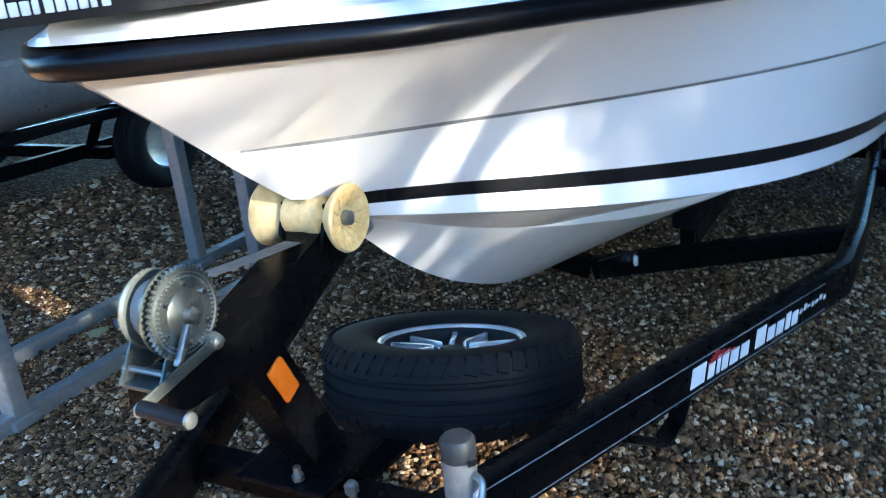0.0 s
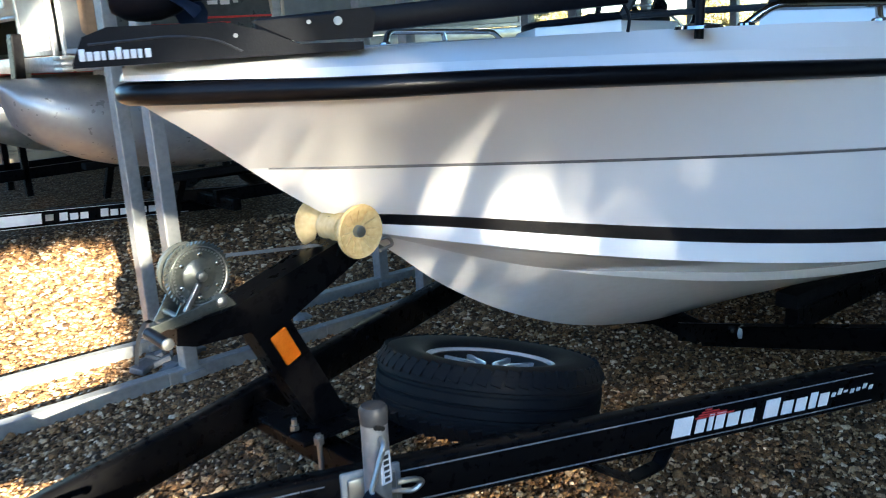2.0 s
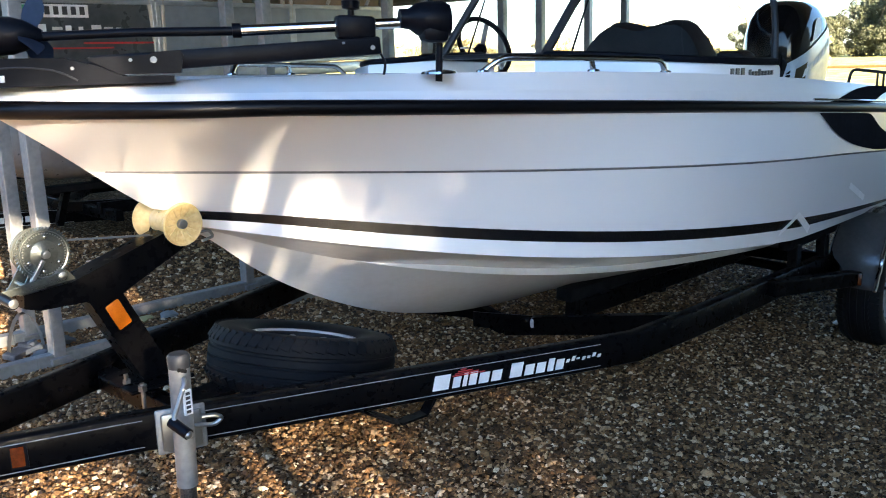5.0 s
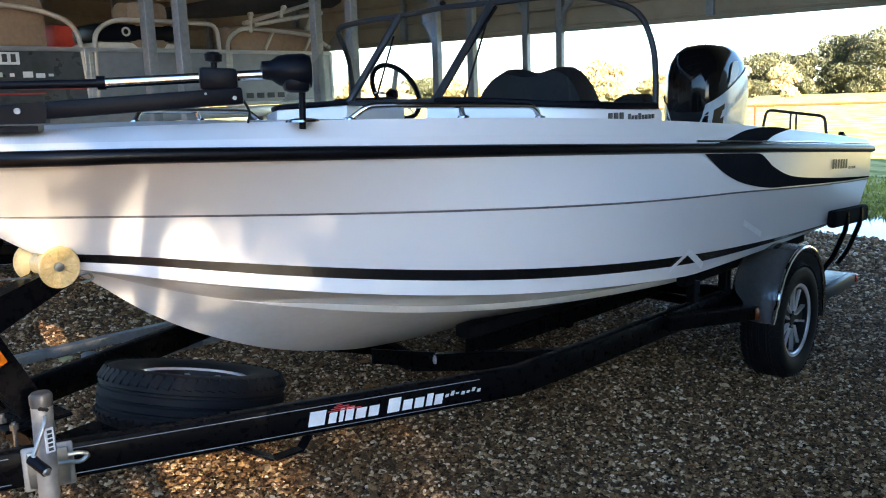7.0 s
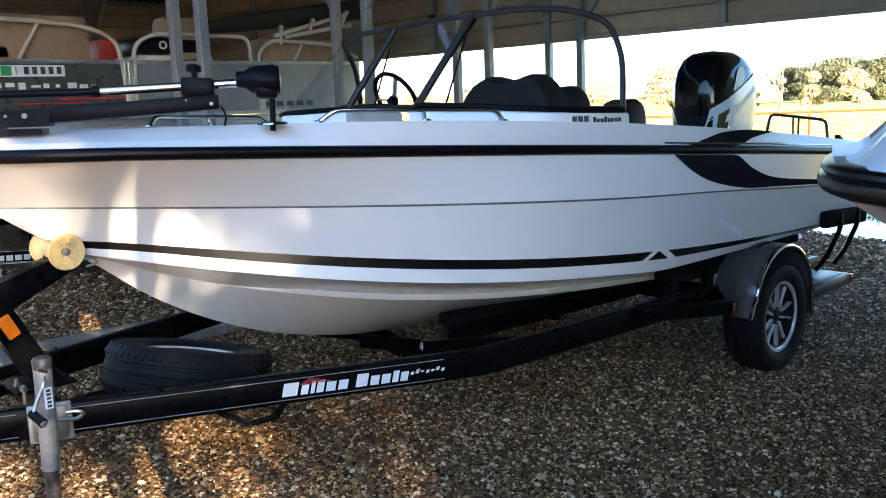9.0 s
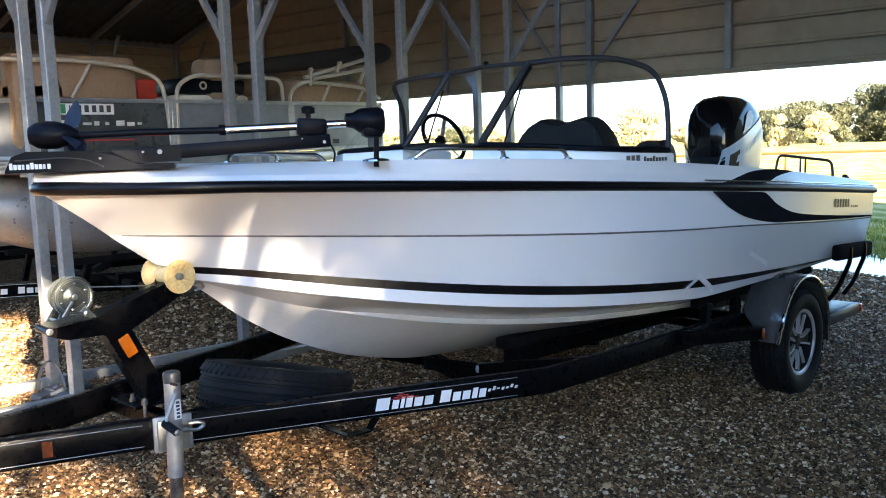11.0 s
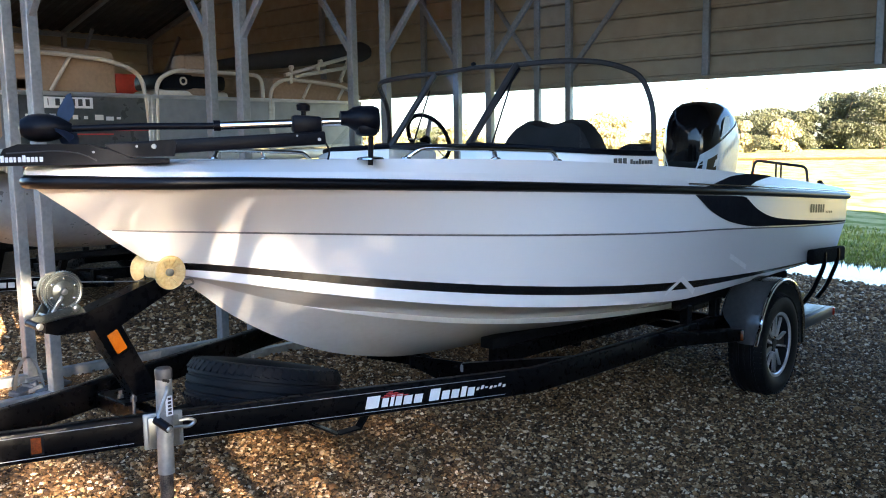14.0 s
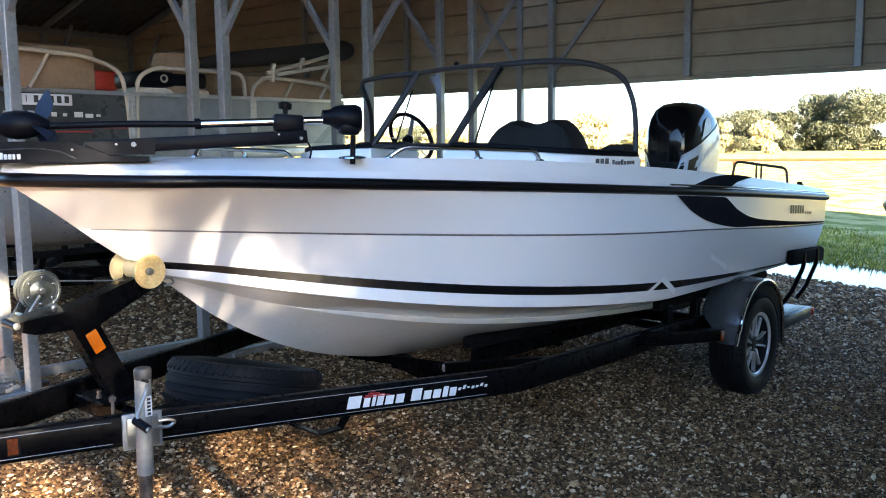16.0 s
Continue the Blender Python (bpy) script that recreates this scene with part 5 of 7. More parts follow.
    for k in range(48):
        a = 2 * math.pi * k / 48
        part("gear_stud", lathe(bmesh.new(), [(0.0018, -0.0545), (0.0024, -0.0508)], 6, "y", (gx + 0.0605 * math.cos(a), 0, gz + 0.0605 * math.sin(a))), ZINC, gear)
    part("gear_dish", lathe(bmesh.new(), [(0.040, -0.0512), (0.037, -0.054), (0.015, -0.056), (0.012, -0.058)], 32, "y", (gx, 0, gz)), WINCH_STEEL, gear, "", True)
    for k in range(6):
        a = 2 * math.pi * k / 6 + 0.4
        part("gear_rivet", lathe(bmesh.new(), [(0.002, -0.0565), (0.005, -0.055), (0.006, -0.051)], 10, "y", (gx + 0.050 * math.cos(a), 0, gz + 0.050 * math.sin(a))), CHROME, gear, "", True)
    part("gear_hub", lathe(bmesh.new(), [(0.005, -0.072), (0.011, -0.070), (0.013, -0.058)], 14, "y", (gx, 0, gz)), ZINC, gear, "", True)
    part("drum_flange", lathe(bmesh.new(), [(0.030, 0.022), (0.064, 0.020), (0.068, 0.025), (0.066, 0.031), (0.030, 0.031)], 44, "y", (gx, 0, gz), True), WINCH_STEEL, w, "rolled zinc drum flange", True)
    part("drum_flange", lathe(bmesh.new(), [(0.030, -0.020), (0.074, -0.022), (0.076, -0.030), (0.030, -0.030)], 40, "y", (gx, 0, gz), True), WINCH_STEEL, w, "", True)
    part("winch_drum", lathe(bmesh.new(), [(0.050, 0.021), (0.051, 0.0), (0.050, -0.021)], 30, "y", (gx, 0, gz)), STRAP, w, "drum wound with grey webbing", True)
    hd = part("winch_handle", beam(bmesh.new(), (0.168, -0.066, 1.067), (-0.020, -0.070, 1.041), 0.005, 0.022, 0.002), WINCH_STEEL, w, "flat steel crank handle")
    part("handle_grip", tube(bmesh.new(), [(-0.014, -0.070, 1.041), (-0.014, -0.168, 1.036)], 0.0135, 14, True), BLACK_PLASTIC, hd, "black crank grip", True)
    part("pinion", lathe(bmesh.new(), [(0.005, -0.078), (0.012, -0.074), (0.016, -0.062), (0.016, -0.036)], 14, "y", (0.165, 0, 1.067)), ZINC, hd, "", True)
    for y in (-0.069, -0.169):
        part("grip_cap", lathe(bmesh.new(), [(0.004, y - 0.004), (0.0125, y - 0.002), (0.0135, y + 0.003)], 14, "y", (-0.014, 0, 1.0385)), ZINC, hd, "", True)
    part("winch_pawl", box(bmesh.new(), (0.0, -0.006, 0.0), (0.070, 0.006, 0.013), 0.003, pose(0.085, -0.060, 1.058, 0, -55, 0)), ZINC, w)
    part("tie_bolt", tube(bmesh.new(), [(0.075, -0.045, 1.046), (0.075, 0.06, 1.046)], 0.006, 8), ZINC, w, "", True)
    strap = bmesh.new()
    grid(strap, [[(0.135, -0.022, 1.165), (0.135, 0.022, 1.165)], [(0.34, -0.022, 1.140), (0.34, 0.022, 1.140)], [(0.545, -0.022, 1.118), (0.545, 0.022, 1.118)]])
    bmesh.ops.solidify(strap, geom=strap.faces[:], thickness=0.003)
    part("winch_strap", strap, STRAP, st, "grey webbing strap to the bow eye")
    part("strap_hook", tube(bmesh.new(), bend([(0.50, 0, 1.122), (0.545, -0.012, 1.110), (0.56, -0.006, 1.086), (0.545, 0.006, 1.08)], 0.015, 4), 0.006, 8), ZINC, st, "zinc strap hook", True)
    part("safety_snap", tube(bmesh.new(), bend([(0.60, -0.06, 1.115), (0.66, -0.065, 1.12), (0.675, -0.065, 1.095), (0.63, -0.065, 1.088)], 0.012, 4), 0.005, 8), ZINC, st, "small brass-coloured snap hook", True)


build_stand()


WORN_STEEL = material("worn_jack_steel", (0.014, 0.013, 0.013), 0.5, metal=0.3, second=(0.16, 0.13, 0.11), scale=26, amount=0.35, bump=0.2, bump_scale=70)


def build_jack():
    x, y = 0.300, -0.425
    j = part("tongue_jack", tube(bmesh.new(), [(x + 0.010, y, 0.845), (x, y, 0.468)], 0.030, 20), GALV, trailer, "galvanised tongue jack with crank", True)
    part("jack_cap", lathe(bmesh.new(), [(0.031, 0.826), (0.032, 0.858), (0.026, 0.866), (0.008, 0.868)], 20, "z", (x + 0.010, y, 0)), LEAD_GREY, j, "", True)
    part("inner_tube", tube(bmesh.new(), [(x, y, 0.50), (x - 0.004, y, ground_z(x, y) + 0.03)], 0.0245, 18), WORN_STEEL, j, "worn dark inner tube", True)
    part("jack_foot", lathe(bmesh.new(), [(0.06, ground_z(x, y) + 0.002), (0.06, ground_z(x, y) + 0.012), (0.025, ground_z(x, y) + 0.035)], 20, "z", (x - 0.004, y, 0)), GALV, j, "", True)
    m = Matrix.Translation((x + 0.042, tongue_y(x + 0.042) - 0.006, 0.606)) @ pose(0, 0, 0, 0, 0, -21.5)
    pl = part("jack_plate", box(bmesh.new(), (-0.072, -0.012, -0.070), (0.072, 0.002, 0.070), 0.010, m), GALV, j, "galvanised swivel plate", True)
    part("plate_rim", box(bmesh.new(), (-0.058, -0.024, -0.058), (0.058, -0.010, 0.058), 0.010, m), ZINC, pl, "", True)
    part("swivel_pin", tube(bmesh.new(), bend([m @ Vector((0.03, -0.02, 0.01)), m @ Vector((0.09, -0.05, 0.012)), m @ Vector((0.115, -0.05, 0.03)), m @ Vector((0.09, -0.05, 0.042)), m @ Vector((0.055, -0.045, 0.040))], 0.012, 4), 0.007, 8), ZINC, pl, "", True)
    h = part("crank_handle", tube(bmesh.new(), bend([(x + 0.004, y - 0.028, 0.80), (x - 0.004, y - 0.050, 0.795), (x - 0.052, y - 0.056, 0.706), (x - 0.052, y - 0.066, 0.692)], 0.012, 4), 0.0065, 8), ZINC, j, "zinc crank with a black grip", True)
    part("crank_grip", tube(bmesh.new(), [(x - 0.054, y - 0.045, 0.694), (x - 0.042, y - 0.112, 0.672)], 0.016, 14), BLACK_PLASTIC, h, "", True)
    part("grip_end", lathe(bmesh.new(), [(0.006, -0.006), (0.012, 0.0), (0.006, 0.004)], 12, "y", (x - 0.042, y - 0.114, 0.671)), ZINC, h, "", True)
    lb = part("jack_label", boxm((x - 0.004, y - 0.0335, 0.690), (x + 0.022, y - 0.026, 0.765), 0.002), WHITE_PAINT, j, "white label with plain dark bars")
    for k in range(5):
        part("lettering_bar", boxm((x + 0.002, y - 0.0345, 0.696 + k * 0.0135), (x + 0.016, y - 0.033, 0.705 + k * 0.0135), 0.001), DARK_PRINT, lb)
    for k in range(3):
        part("jack_hole", lathe(bmesh.new(), [(0.006, -0.0315), (0.006, -0.029)], 10, "y", (x - 0.008 + 0.009 * k, y, 0.828 - 0.004 * k)), DARK_ALLOY, j)


build_jack()


def tyre_mesh(R, r, w, seg=48):
    """A tyre about the y axis, with a rounded shoulder and cut tread blocks."""
    prof = [(r, -w * 0.40), (r + 0.015, -w * 0.47), (r + (R - r) * 0.5, -w * 0.52), (R - 0.030, -w * 0.49), (R - 0.010, -w * 0.44), (R - 0.003, -w * 0.36)]
    tread = []
    for k, h in ((-0.22, 0), (-0.20, -0.007), (-0.16, -0.007), (-0.14, 0), (-0.03, 0.001), (-0.01, -0.007), (0.01, -0.007), (0.03, 0.001), (0.14, 0), (0.16, -0.007), (0.20, -0.007), (0.22, 0)):
        tread.append((R + h, k * w * 1.0))
    prof = prof + tread + [(a, -b) for a, b in prof[::-1]]
    return lathe(bmesh.new(), prof, seg, "y", (0, 0, 0), True)


def wheel_thing(label, m, parent=None, R=0.362, r=0.205, w=0.215, sink=0.0):
    """Tyre with shoulder blocks, and a rim of paired spokes."""
    root = parent
    ty = part("tyre", tyre_mesh(R, r, w), TYRE, root, label, True)
    ty.matrix_local = m
    blocks = bmesh.new()
    for k in range(56):
        a = 2 * math.pi * k / 56
        for s in (-1, 1):
            mm = Euler((0, a, 0)).to_matrix().to_4x4() @ Matrix.Translation((R - 0.006, s * w * 0.40, 0)) @ Euler((0, 0, s * 0.5)).to_matrix().to_4x4() @ Euler((0.25 * s, 0, 0)).to_matrix().to_4x4()
            box(blocks, (-0.012, -0.026, -0.0145), (0.0, 0.022, 0.0145), 0.0, mm)
    tagged(part("tread", blocks, TYRE, ty), kind="stuff")
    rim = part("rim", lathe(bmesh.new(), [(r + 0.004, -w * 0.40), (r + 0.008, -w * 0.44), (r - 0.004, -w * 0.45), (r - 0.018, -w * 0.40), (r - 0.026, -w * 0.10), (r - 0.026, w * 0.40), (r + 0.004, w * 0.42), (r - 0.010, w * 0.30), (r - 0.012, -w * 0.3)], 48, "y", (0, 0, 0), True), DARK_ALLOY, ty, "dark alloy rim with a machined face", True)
    rim.matrix_local = Matrix.Translation((0, sink, 0))
    part("rim_lip", lathe(bmesh.new(), [(r + 0.008, -w * 0.44), (r + 0.006, -w * 0.465), (r - 0.010, -w * 0.455), (r - 0.016, -w * 0.42)], 48, "y", (0, 0, 0), True), ALLOY, rim, "bright machined lip", True)
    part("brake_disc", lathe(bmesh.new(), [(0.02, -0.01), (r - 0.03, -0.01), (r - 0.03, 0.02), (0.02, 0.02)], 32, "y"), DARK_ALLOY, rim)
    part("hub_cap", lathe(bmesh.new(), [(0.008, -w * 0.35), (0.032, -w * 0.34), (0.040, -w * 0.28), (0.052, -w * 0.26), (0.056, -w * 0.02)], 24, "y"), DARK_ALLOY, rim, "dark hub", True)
    for k in range(5):
        for d in (-1, 1):
            a = 2 * math.pi * k / 5
            p = Matrix.Rotation(a, 4, "Y")
            bm = bmesh.new()
            pts = [(0.048, d * 0.015), (0.080, d * 0.017), (0.120, d * 0.026), (r - 0.020, d * 0.040), (r - 0.012, d * 0.052), (r - 0.016, d * 0.060), (r - 0.032, d * 0.050), (0.115, d * 0.037), (0.078, d * 0.027), (0.048, d * 0.025)]
            if d < 0:
                pts = pts[::-1]
            prism(bm, pts, 0.022, p @ pose(0, -w * 0.26, 0, 90))
            bmesh.ops.bevel(bm, geom=[e for e in bm.edges], offset=0.003, segments=1, affect="EDGES")
            part("spoke", bm, ALLOY, rim, "", True)
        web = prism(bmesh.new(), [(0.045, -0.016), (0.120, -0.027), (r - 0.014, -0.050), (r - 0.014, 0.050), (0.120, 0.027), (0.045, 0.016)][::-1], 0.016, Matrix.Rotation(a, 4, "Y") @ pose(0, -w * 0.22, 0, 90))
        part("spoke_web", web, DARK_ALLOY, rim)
    for k in range(6):
        a = 2 * math.pi * (k + 0.5) / 6
        part("lug_nut", lathe(bmesh.new(), [(0.009, -w * 0.32), (0.011, -w * 0.26)], 6, "y", (0.036 * math.cos(a), 0, 0.036 * math.sin(a))), CHROME, rim)
    return ty


wheel_thing("black trailer tyre with a bright alloy rim", Matrix.Translation((4.165, -1.118, 0.352)), trailer, 0.333, 0.203, 0.215, 0.006)
wheel_thing("black trailer tyre with a bright alloy rim", Matrix.Translation((4.165, 1.118, ground_z(4.165, 1.118) + 0.326)) @ pose(0, 0, 0, 0, 0, 180), trailer, 0.333, 0.203, 0.215, 0.006)
# spare wheel lying flat on the tongue
wheel_thing("spare tyre lying flat on the tongue", Matrix.Translation((1.0395, -0.016, 0.557)) @ Vector((0, 0, 1)).rotation_difference(Vector((0.252, 0.060, 1))).to_matrix().to_4x4() @ pose(0, 0, 0, -90, 0, 10), trailer, 0.351, 0.203, 0.213, 0.014)
part("spare_mount", tube(bmesh.new(), [(1.04, -0.01, 0.44), (1.04, -0.01, 0.54)], 0.03, 12), BLACK_PAINT, trailer)
part("spare_plate", prism(bmesh.new(), [(-0.16, -0.05), (0.40, -0.09), (0.40, 0.09), (-0.16, 0.05)], 0.012, Matrix.Translation((0.60, -0.01, 0.535))), BLACK_PAINT, trailer, "black spare-wheel carrier plate")


def fender(s):
    """A round-topped mudguard with a rolled bright edge and flat feet."""
    cx, cz, R = 4.160, 0.405, 0.372
    prof = [(cx - R - 0.045, 0.425), (cx - R - 0.022, 0.452), (cx - R - 0.004, 0.500)]
    for i in range(25):
        a = radians(163 - 163 * i / 24)
        prof.append((cx + R * math.cos(a), cz + R * math.sin(a)))
    prof += [(cx + R + 0.004, 0.36), (cx + R + 0.004, 0.30)]
    yo, yi = s * 1.232, s * 0.975
    bm = bmesh.new()
    rows = []
    for i, (x, z) in enumerate(prof):
        # the crown bulges a little, and the front foot narrows to a tongue
        n = Vector((x - cx, 0, z - cz)).normalized() * 0.010
        k = yi + (yo - yi) * 0.55 * (1 - smoothstep(0.42, 0.60, z)) * (i < 12)
        rows.append([Vector((x, k, z)), Vector((x, (k + yo) / 2, z)) + n, Vector((x, yo - s * 0.030, z)) + n * 0.6, Vector((x, yo - s * 0.008, z)), Vector((x, yo, z)) - n])
    grid(bm, rows)
    bmesh.ops.solidify(bm, geom=bm.faces[:], thickness=0.006)
    f = part("fender", bm, FENDER_PAINT, trailer, "grey metal-flake mudguard", True)
    part("fender_edge", tube(bmesh.new(), [(x, yo, z - 0.004) for x, z in prof], 0.011, 8), CHROME, f, "bright rolled edge", True)
    # inner panel between wheel and frame
    bm = bmesh.new()
    prism(bm, [(x, z) for x, z in prof[2:-2]], 0.006, pose(0, s * 0.968 + 0.003, 0, 90))
    part("fender_skirt", bm, FENDER_PAINT, f)
    # bracket bar and its marker lamp
    part("fender_bracket", beam(bmesh.new(), (3.02, s * 0.985, 0.555), (3.70, s * 1.150, 0.492), 0.07, 0.075, 0.008), BLACK_PAINT, trailer)
    tagged(part("side_marker", box(bmesh.new(), (-0.028, -0.010, -0.030), (0.028, 0.010, 0.030), 0.006, pose(3.665, s * 1.183, 0.497, 0, 5, -s * 13)), RED_AMBER, trailer, "amber side marker lamp", True))
    st = part("fender_step", boxm((4.54, min(s * 0.92, s * 1.235), 0.385), (5.11, max(s * 0.92, s * 1.235), 0.462), 0.012), STEP_METAL, trailer, "grey tread-plate step behind the mudguard", True)
    part("step_pad", boxm((4.57, min(s * 0.96, s * 1.20), 0.461), (5.07, max(s * 0.96, s * 1.20), 0.466), 0.002), GALV, st, "bright tread pad", True)
    part("tail_lamp", boxm((5.10, min(s * 1.17, s * 1.242), 0.398), (5.14, max(s * 1.17, s * 1.242), 0.452), 0.006), RED_LENS, trailer, "red tail lamp", True)
    # padded side guide on two bent tubes
    g = part("side_guide", box(bmesh.new(), (-0.33, -0.03, -0.055), (0.33, 0.03, 0.055), 0.02, pose(5.20, s * 1.145, 0.815, 0, 3, 0)), BOTTOM_WOOD, trailer, "black carpeted side guide board", True)
    for x in (5.08, 5.36):
        part("guide_tube", tube(bmesh.new(), bend([(x - 0.20, s * 1.10, 0.50), (x - 0.13, s * 1.14, 0.58), (x - 0.02, s * 1.18, 0.76), (x, s * 1.17, 0.85)], 0.05, 4), 0.016, 8), BLACK_PAINT, g, "", True)


FENDER_PAINT = material("metal_flake_grey", (0.21, 0.21, 0.205), 0.2, metal=0.5, coat=0.5, second=(0.16, 0.16, 0.16), scale=40)
STEP_METAL = material("blue_grey_steel", (0.022, 0.026, 0.034), 0.4, metal=0.1, second=(0.035, 0.04, 0.048), scale=8)
fender(-1)
fender(1)
part("axle", tube(bmesh.new(), [(4.165, -1.05, 0.352), (4.165, 1.05, 0.44)], 0.03, 12), BLACK_PAINT, trailer, "", True)
for s in (-1, 1):
    bk = part("bunk", beam(bmesh.new(), (2.24, s * 0.37, 0.592), (5.10, s * 0.40, 0.525), 0.09, 0.06, 0.01), BOTTOM_WOOD, trailer, "carpeted bunk board under the hull", True)
    for x, z in ((2.31, 0.44), (3.1, 0.42), (4.05, 0.42), (4.9, 0.42)):
        part("bunk_post", beam(bmesh.new(), (x, s * 0.37, z), (x + 0.01, s * 0.37, 0.59 - 0.023 * (x - 2)), 0.055, 0.05, 0.004, up=(1, 0, 0)), BLACK_PAINT, bk)
    part("bunk_channel", beam(bmesh.new(), (2.32, s * 0.37, 0.505), (5.06, s * 0.395, 0.440), 0.06, 0.085, 0.005), BLACK_PAINT, bk, "black steel channel under the bunk")
    part("outer_bunk", beam(bmesh.new(), (3.3, s * 0.93, 0.70), (4.9, s * 0.95, 0.70), 0.06, 0.05, 0.01), BOTTOM_WOOD, trailer, "carpeted outer bunk board", True)
    for x in (3.42, 3.80, 4.6):
        part("bunk_post", beam(bmesh.new(), (x - 0.03, s * 0.95, 0.52), (x, s * 0.94, 0.69), 0.05, 0.06, 0.004, up=(1, 0, 0)), BLACK_PAINT, trailer)
# V-shaped cross member under the keel, with two forward arms and their pivot bolt
cr = part("keel_cradle", bmesh.new(), BLACK_PAINT, trailer, "black V-shaped cross member under the keel")
bm = bmesh.new()
for s in (-1, 1):
    beam(bm, (2.28, s * 0.004, 0.366), (2.28, s * 0.93, 0.560), 0.06, 0.085, 0.006)
bm.to_mesh(cr.data)
bm.free()
for y in (-0.165, 0.165):
    part("cradle_arm", prism(bmesh.new(), [(1.86, 0.500), (2.26, 0.375), (2.30, 0.385), (2.31, 0.425), (2.27, 0.450), (1.86, 0.568)], 0.012, pose(0, y + 0.006, 0, 90)), BLACK_PAINT, cr)
part("cradle_bolt", lathe(bmesh.new(), [(0.014, -0.194), (0.027, -0.192), (0.029, -0.178), (0.008, -0.172)], 14, "y", (2.268, 0, 0.42)), ALLOY, cr, "zinc pivot bolt", True)
part("cradle_bolt_head", lathe(bmesh.new(), [(0.010, -0.200), (0.010, -0.191)], 10, "y", (2.268, 0, 0.42)), DARK_ALLOY, cr)

# ---- pontoon boat on its trailer in the next shed ----
PY = 4.30          # its centre line


def pontoon_boat():
    b = thing("pontoon_boat", "grey pontoon boat with tan seats under a furled bimini", "boat")
    for y in (PY - 0.80, PY + 0.80):
        bm = bmesh.new()
        rows = []
        n = 28
        for i in range(15):
            t = i / 14
            x = 0.66 + 1.35 * t
            k = math.sqrt(max(0.0, 1 - (1 - t) ** 2.0))
            top, bot = 1.53 - 0.03 * t, 1.53 - 0.03 - 0.62 * k ** 0.9
            w = 0.31 * min(1.0, 0.14 + 1.1 * k)
            rows.append([(x, y + w * math.sin(a), (top + bot) / 2 + (top - bot) / 2 * math.cos(a)) for a in [2 * math.pi * j / n for j in range(n + 1)]])
        for x in (2.6, 3.6, 4.6):
            rows.append([(x, y + 0.31 * math.sin(a), 1.19 + 0.31 * math.cos(a)) for a in [2 * math.pi * j / n for j in range(n + 1)]])
        grid(bm, rows)
        bm.faces.new([bm.verts.new(p) for p in rows[-1][:-1]])
        bm.faces.new([bm.verts.new(p) for p in rows[0][:-1]])
        t = part("pontoon_tube", bm, DULL_ALU, b, "dull grey aluminium float", True)
        bm = bmesh.new()
        for s in (-1, 1):
            beam(bm, (1.15, y + s * 0.285, 1.28), (4.55, y + s * 0.318, 1.25), 0.02, 0.035, 0.005)
        part("splash_rail", bm, ALUMINIUM, t, "bright splash rail")
        part("nose_eye", lathe(bmesh.new(), [(0.045, -0.012), (0.048, 0), (0.045, 0.012), (0.02, 0.012), (0.02, -0.012)], 16, "y", (0.66, y, 1.53), True), ALUMINIUM, t, "", True)
        for x in (1.3, 2.2, 3.1, 4.0):
            part("tube_bracket", boxm((x - 0.03, y - 0.10, 1.44), (x + 0.03, y + 0.10, 1.57), 0.01), ALUMINIUM, t)
    part("deck_board", boxm((0.98, PY - 1.24, 1.565), (4.6, PY + 1.24, 1.60), 0.005), PLY, b, "plywood deck edge")
    for nm, lo, hi in (("deck_trim", (0.93, PY - 1.26, 1.55), (0.98, PY + 1.26, 1.64)), ("deck_trim", (0.98, PY - 1.27, 1.55), (4.6, PY - 1.24, 1.64)), ("deck_trim", (0.98, PY + 1.24, 1.55), (4.6, PY + 1.27, 1.64))):
        part(nm, boxm(lo, hi, 0.012), ALUMINIUM, b, "bright deck edging", True)
    for k in range(3):
        part("corner_bumper", boxm((0.90, PY - 1.29, 1.555 + 0.03 * k), (1.06, PY - 1.16, 1.578 + 0.03 * k), 0.008), ALUMINIUM, b, "", True)
    z0, z1 = 1.66, 2.07
    ys = PY - 1.23

    def fence(name, a, c, mat, lab):
        f = part(name, beam(bmesh.new(), (*a, (z0 + z1) / 2), (*c, (z0 + z1) / 2), 0.018, z1 - z0, 0.003), mat, b, lab)
        for z in (z0, z1):
            part("fence_rail", beam(bmesh.new(), (*a, z), (*c, z), 0.032, 0.032, 0.006), ALUMINIUM, f)
        for p in (a, c):
            part("fence_post", beam(bmesh.new(), (*p, z0 - 0.03), (*p, z1 + 0.01), 0.034, 0.034, 0.006, up=(1, 0, 0)), ALUMINIUM, f)
        return f
    # port side, aft of the curved corner; a gate in the front
    f = fence("side_fence", (1.22, ys), (2.26, ys), PANEL_GREY, "grey side fence panel")
    fence("side_fence", (2.29, ys), (3.42, ys), PANEL_SILVER, "silver-grey side fence panel")
    fence("side_fence", (3.45, ys), (4.5, ys), PANEL_SILVER, "silver-grey side fence panel")
    fence("side_fence", (1.22, PY + 1.23), (4.5, PY + 1.23), PANEL_GREY, "grey side fence panel")
    fence("corner_fence", (1.03, ys + 0.22), (1.22, ys), PANEL_DARK, "dark grey corner fence panel")
    fence("front_fence", (1.0, PY - 0.92), (1.0, PY - 0.36), PANEL_WHITE, "white front fence panel")
    fence("front_fence", (1.0, PY + 0.36), (1.0, PY + 1.20), PANEL_WHITE, "white front fence panel")
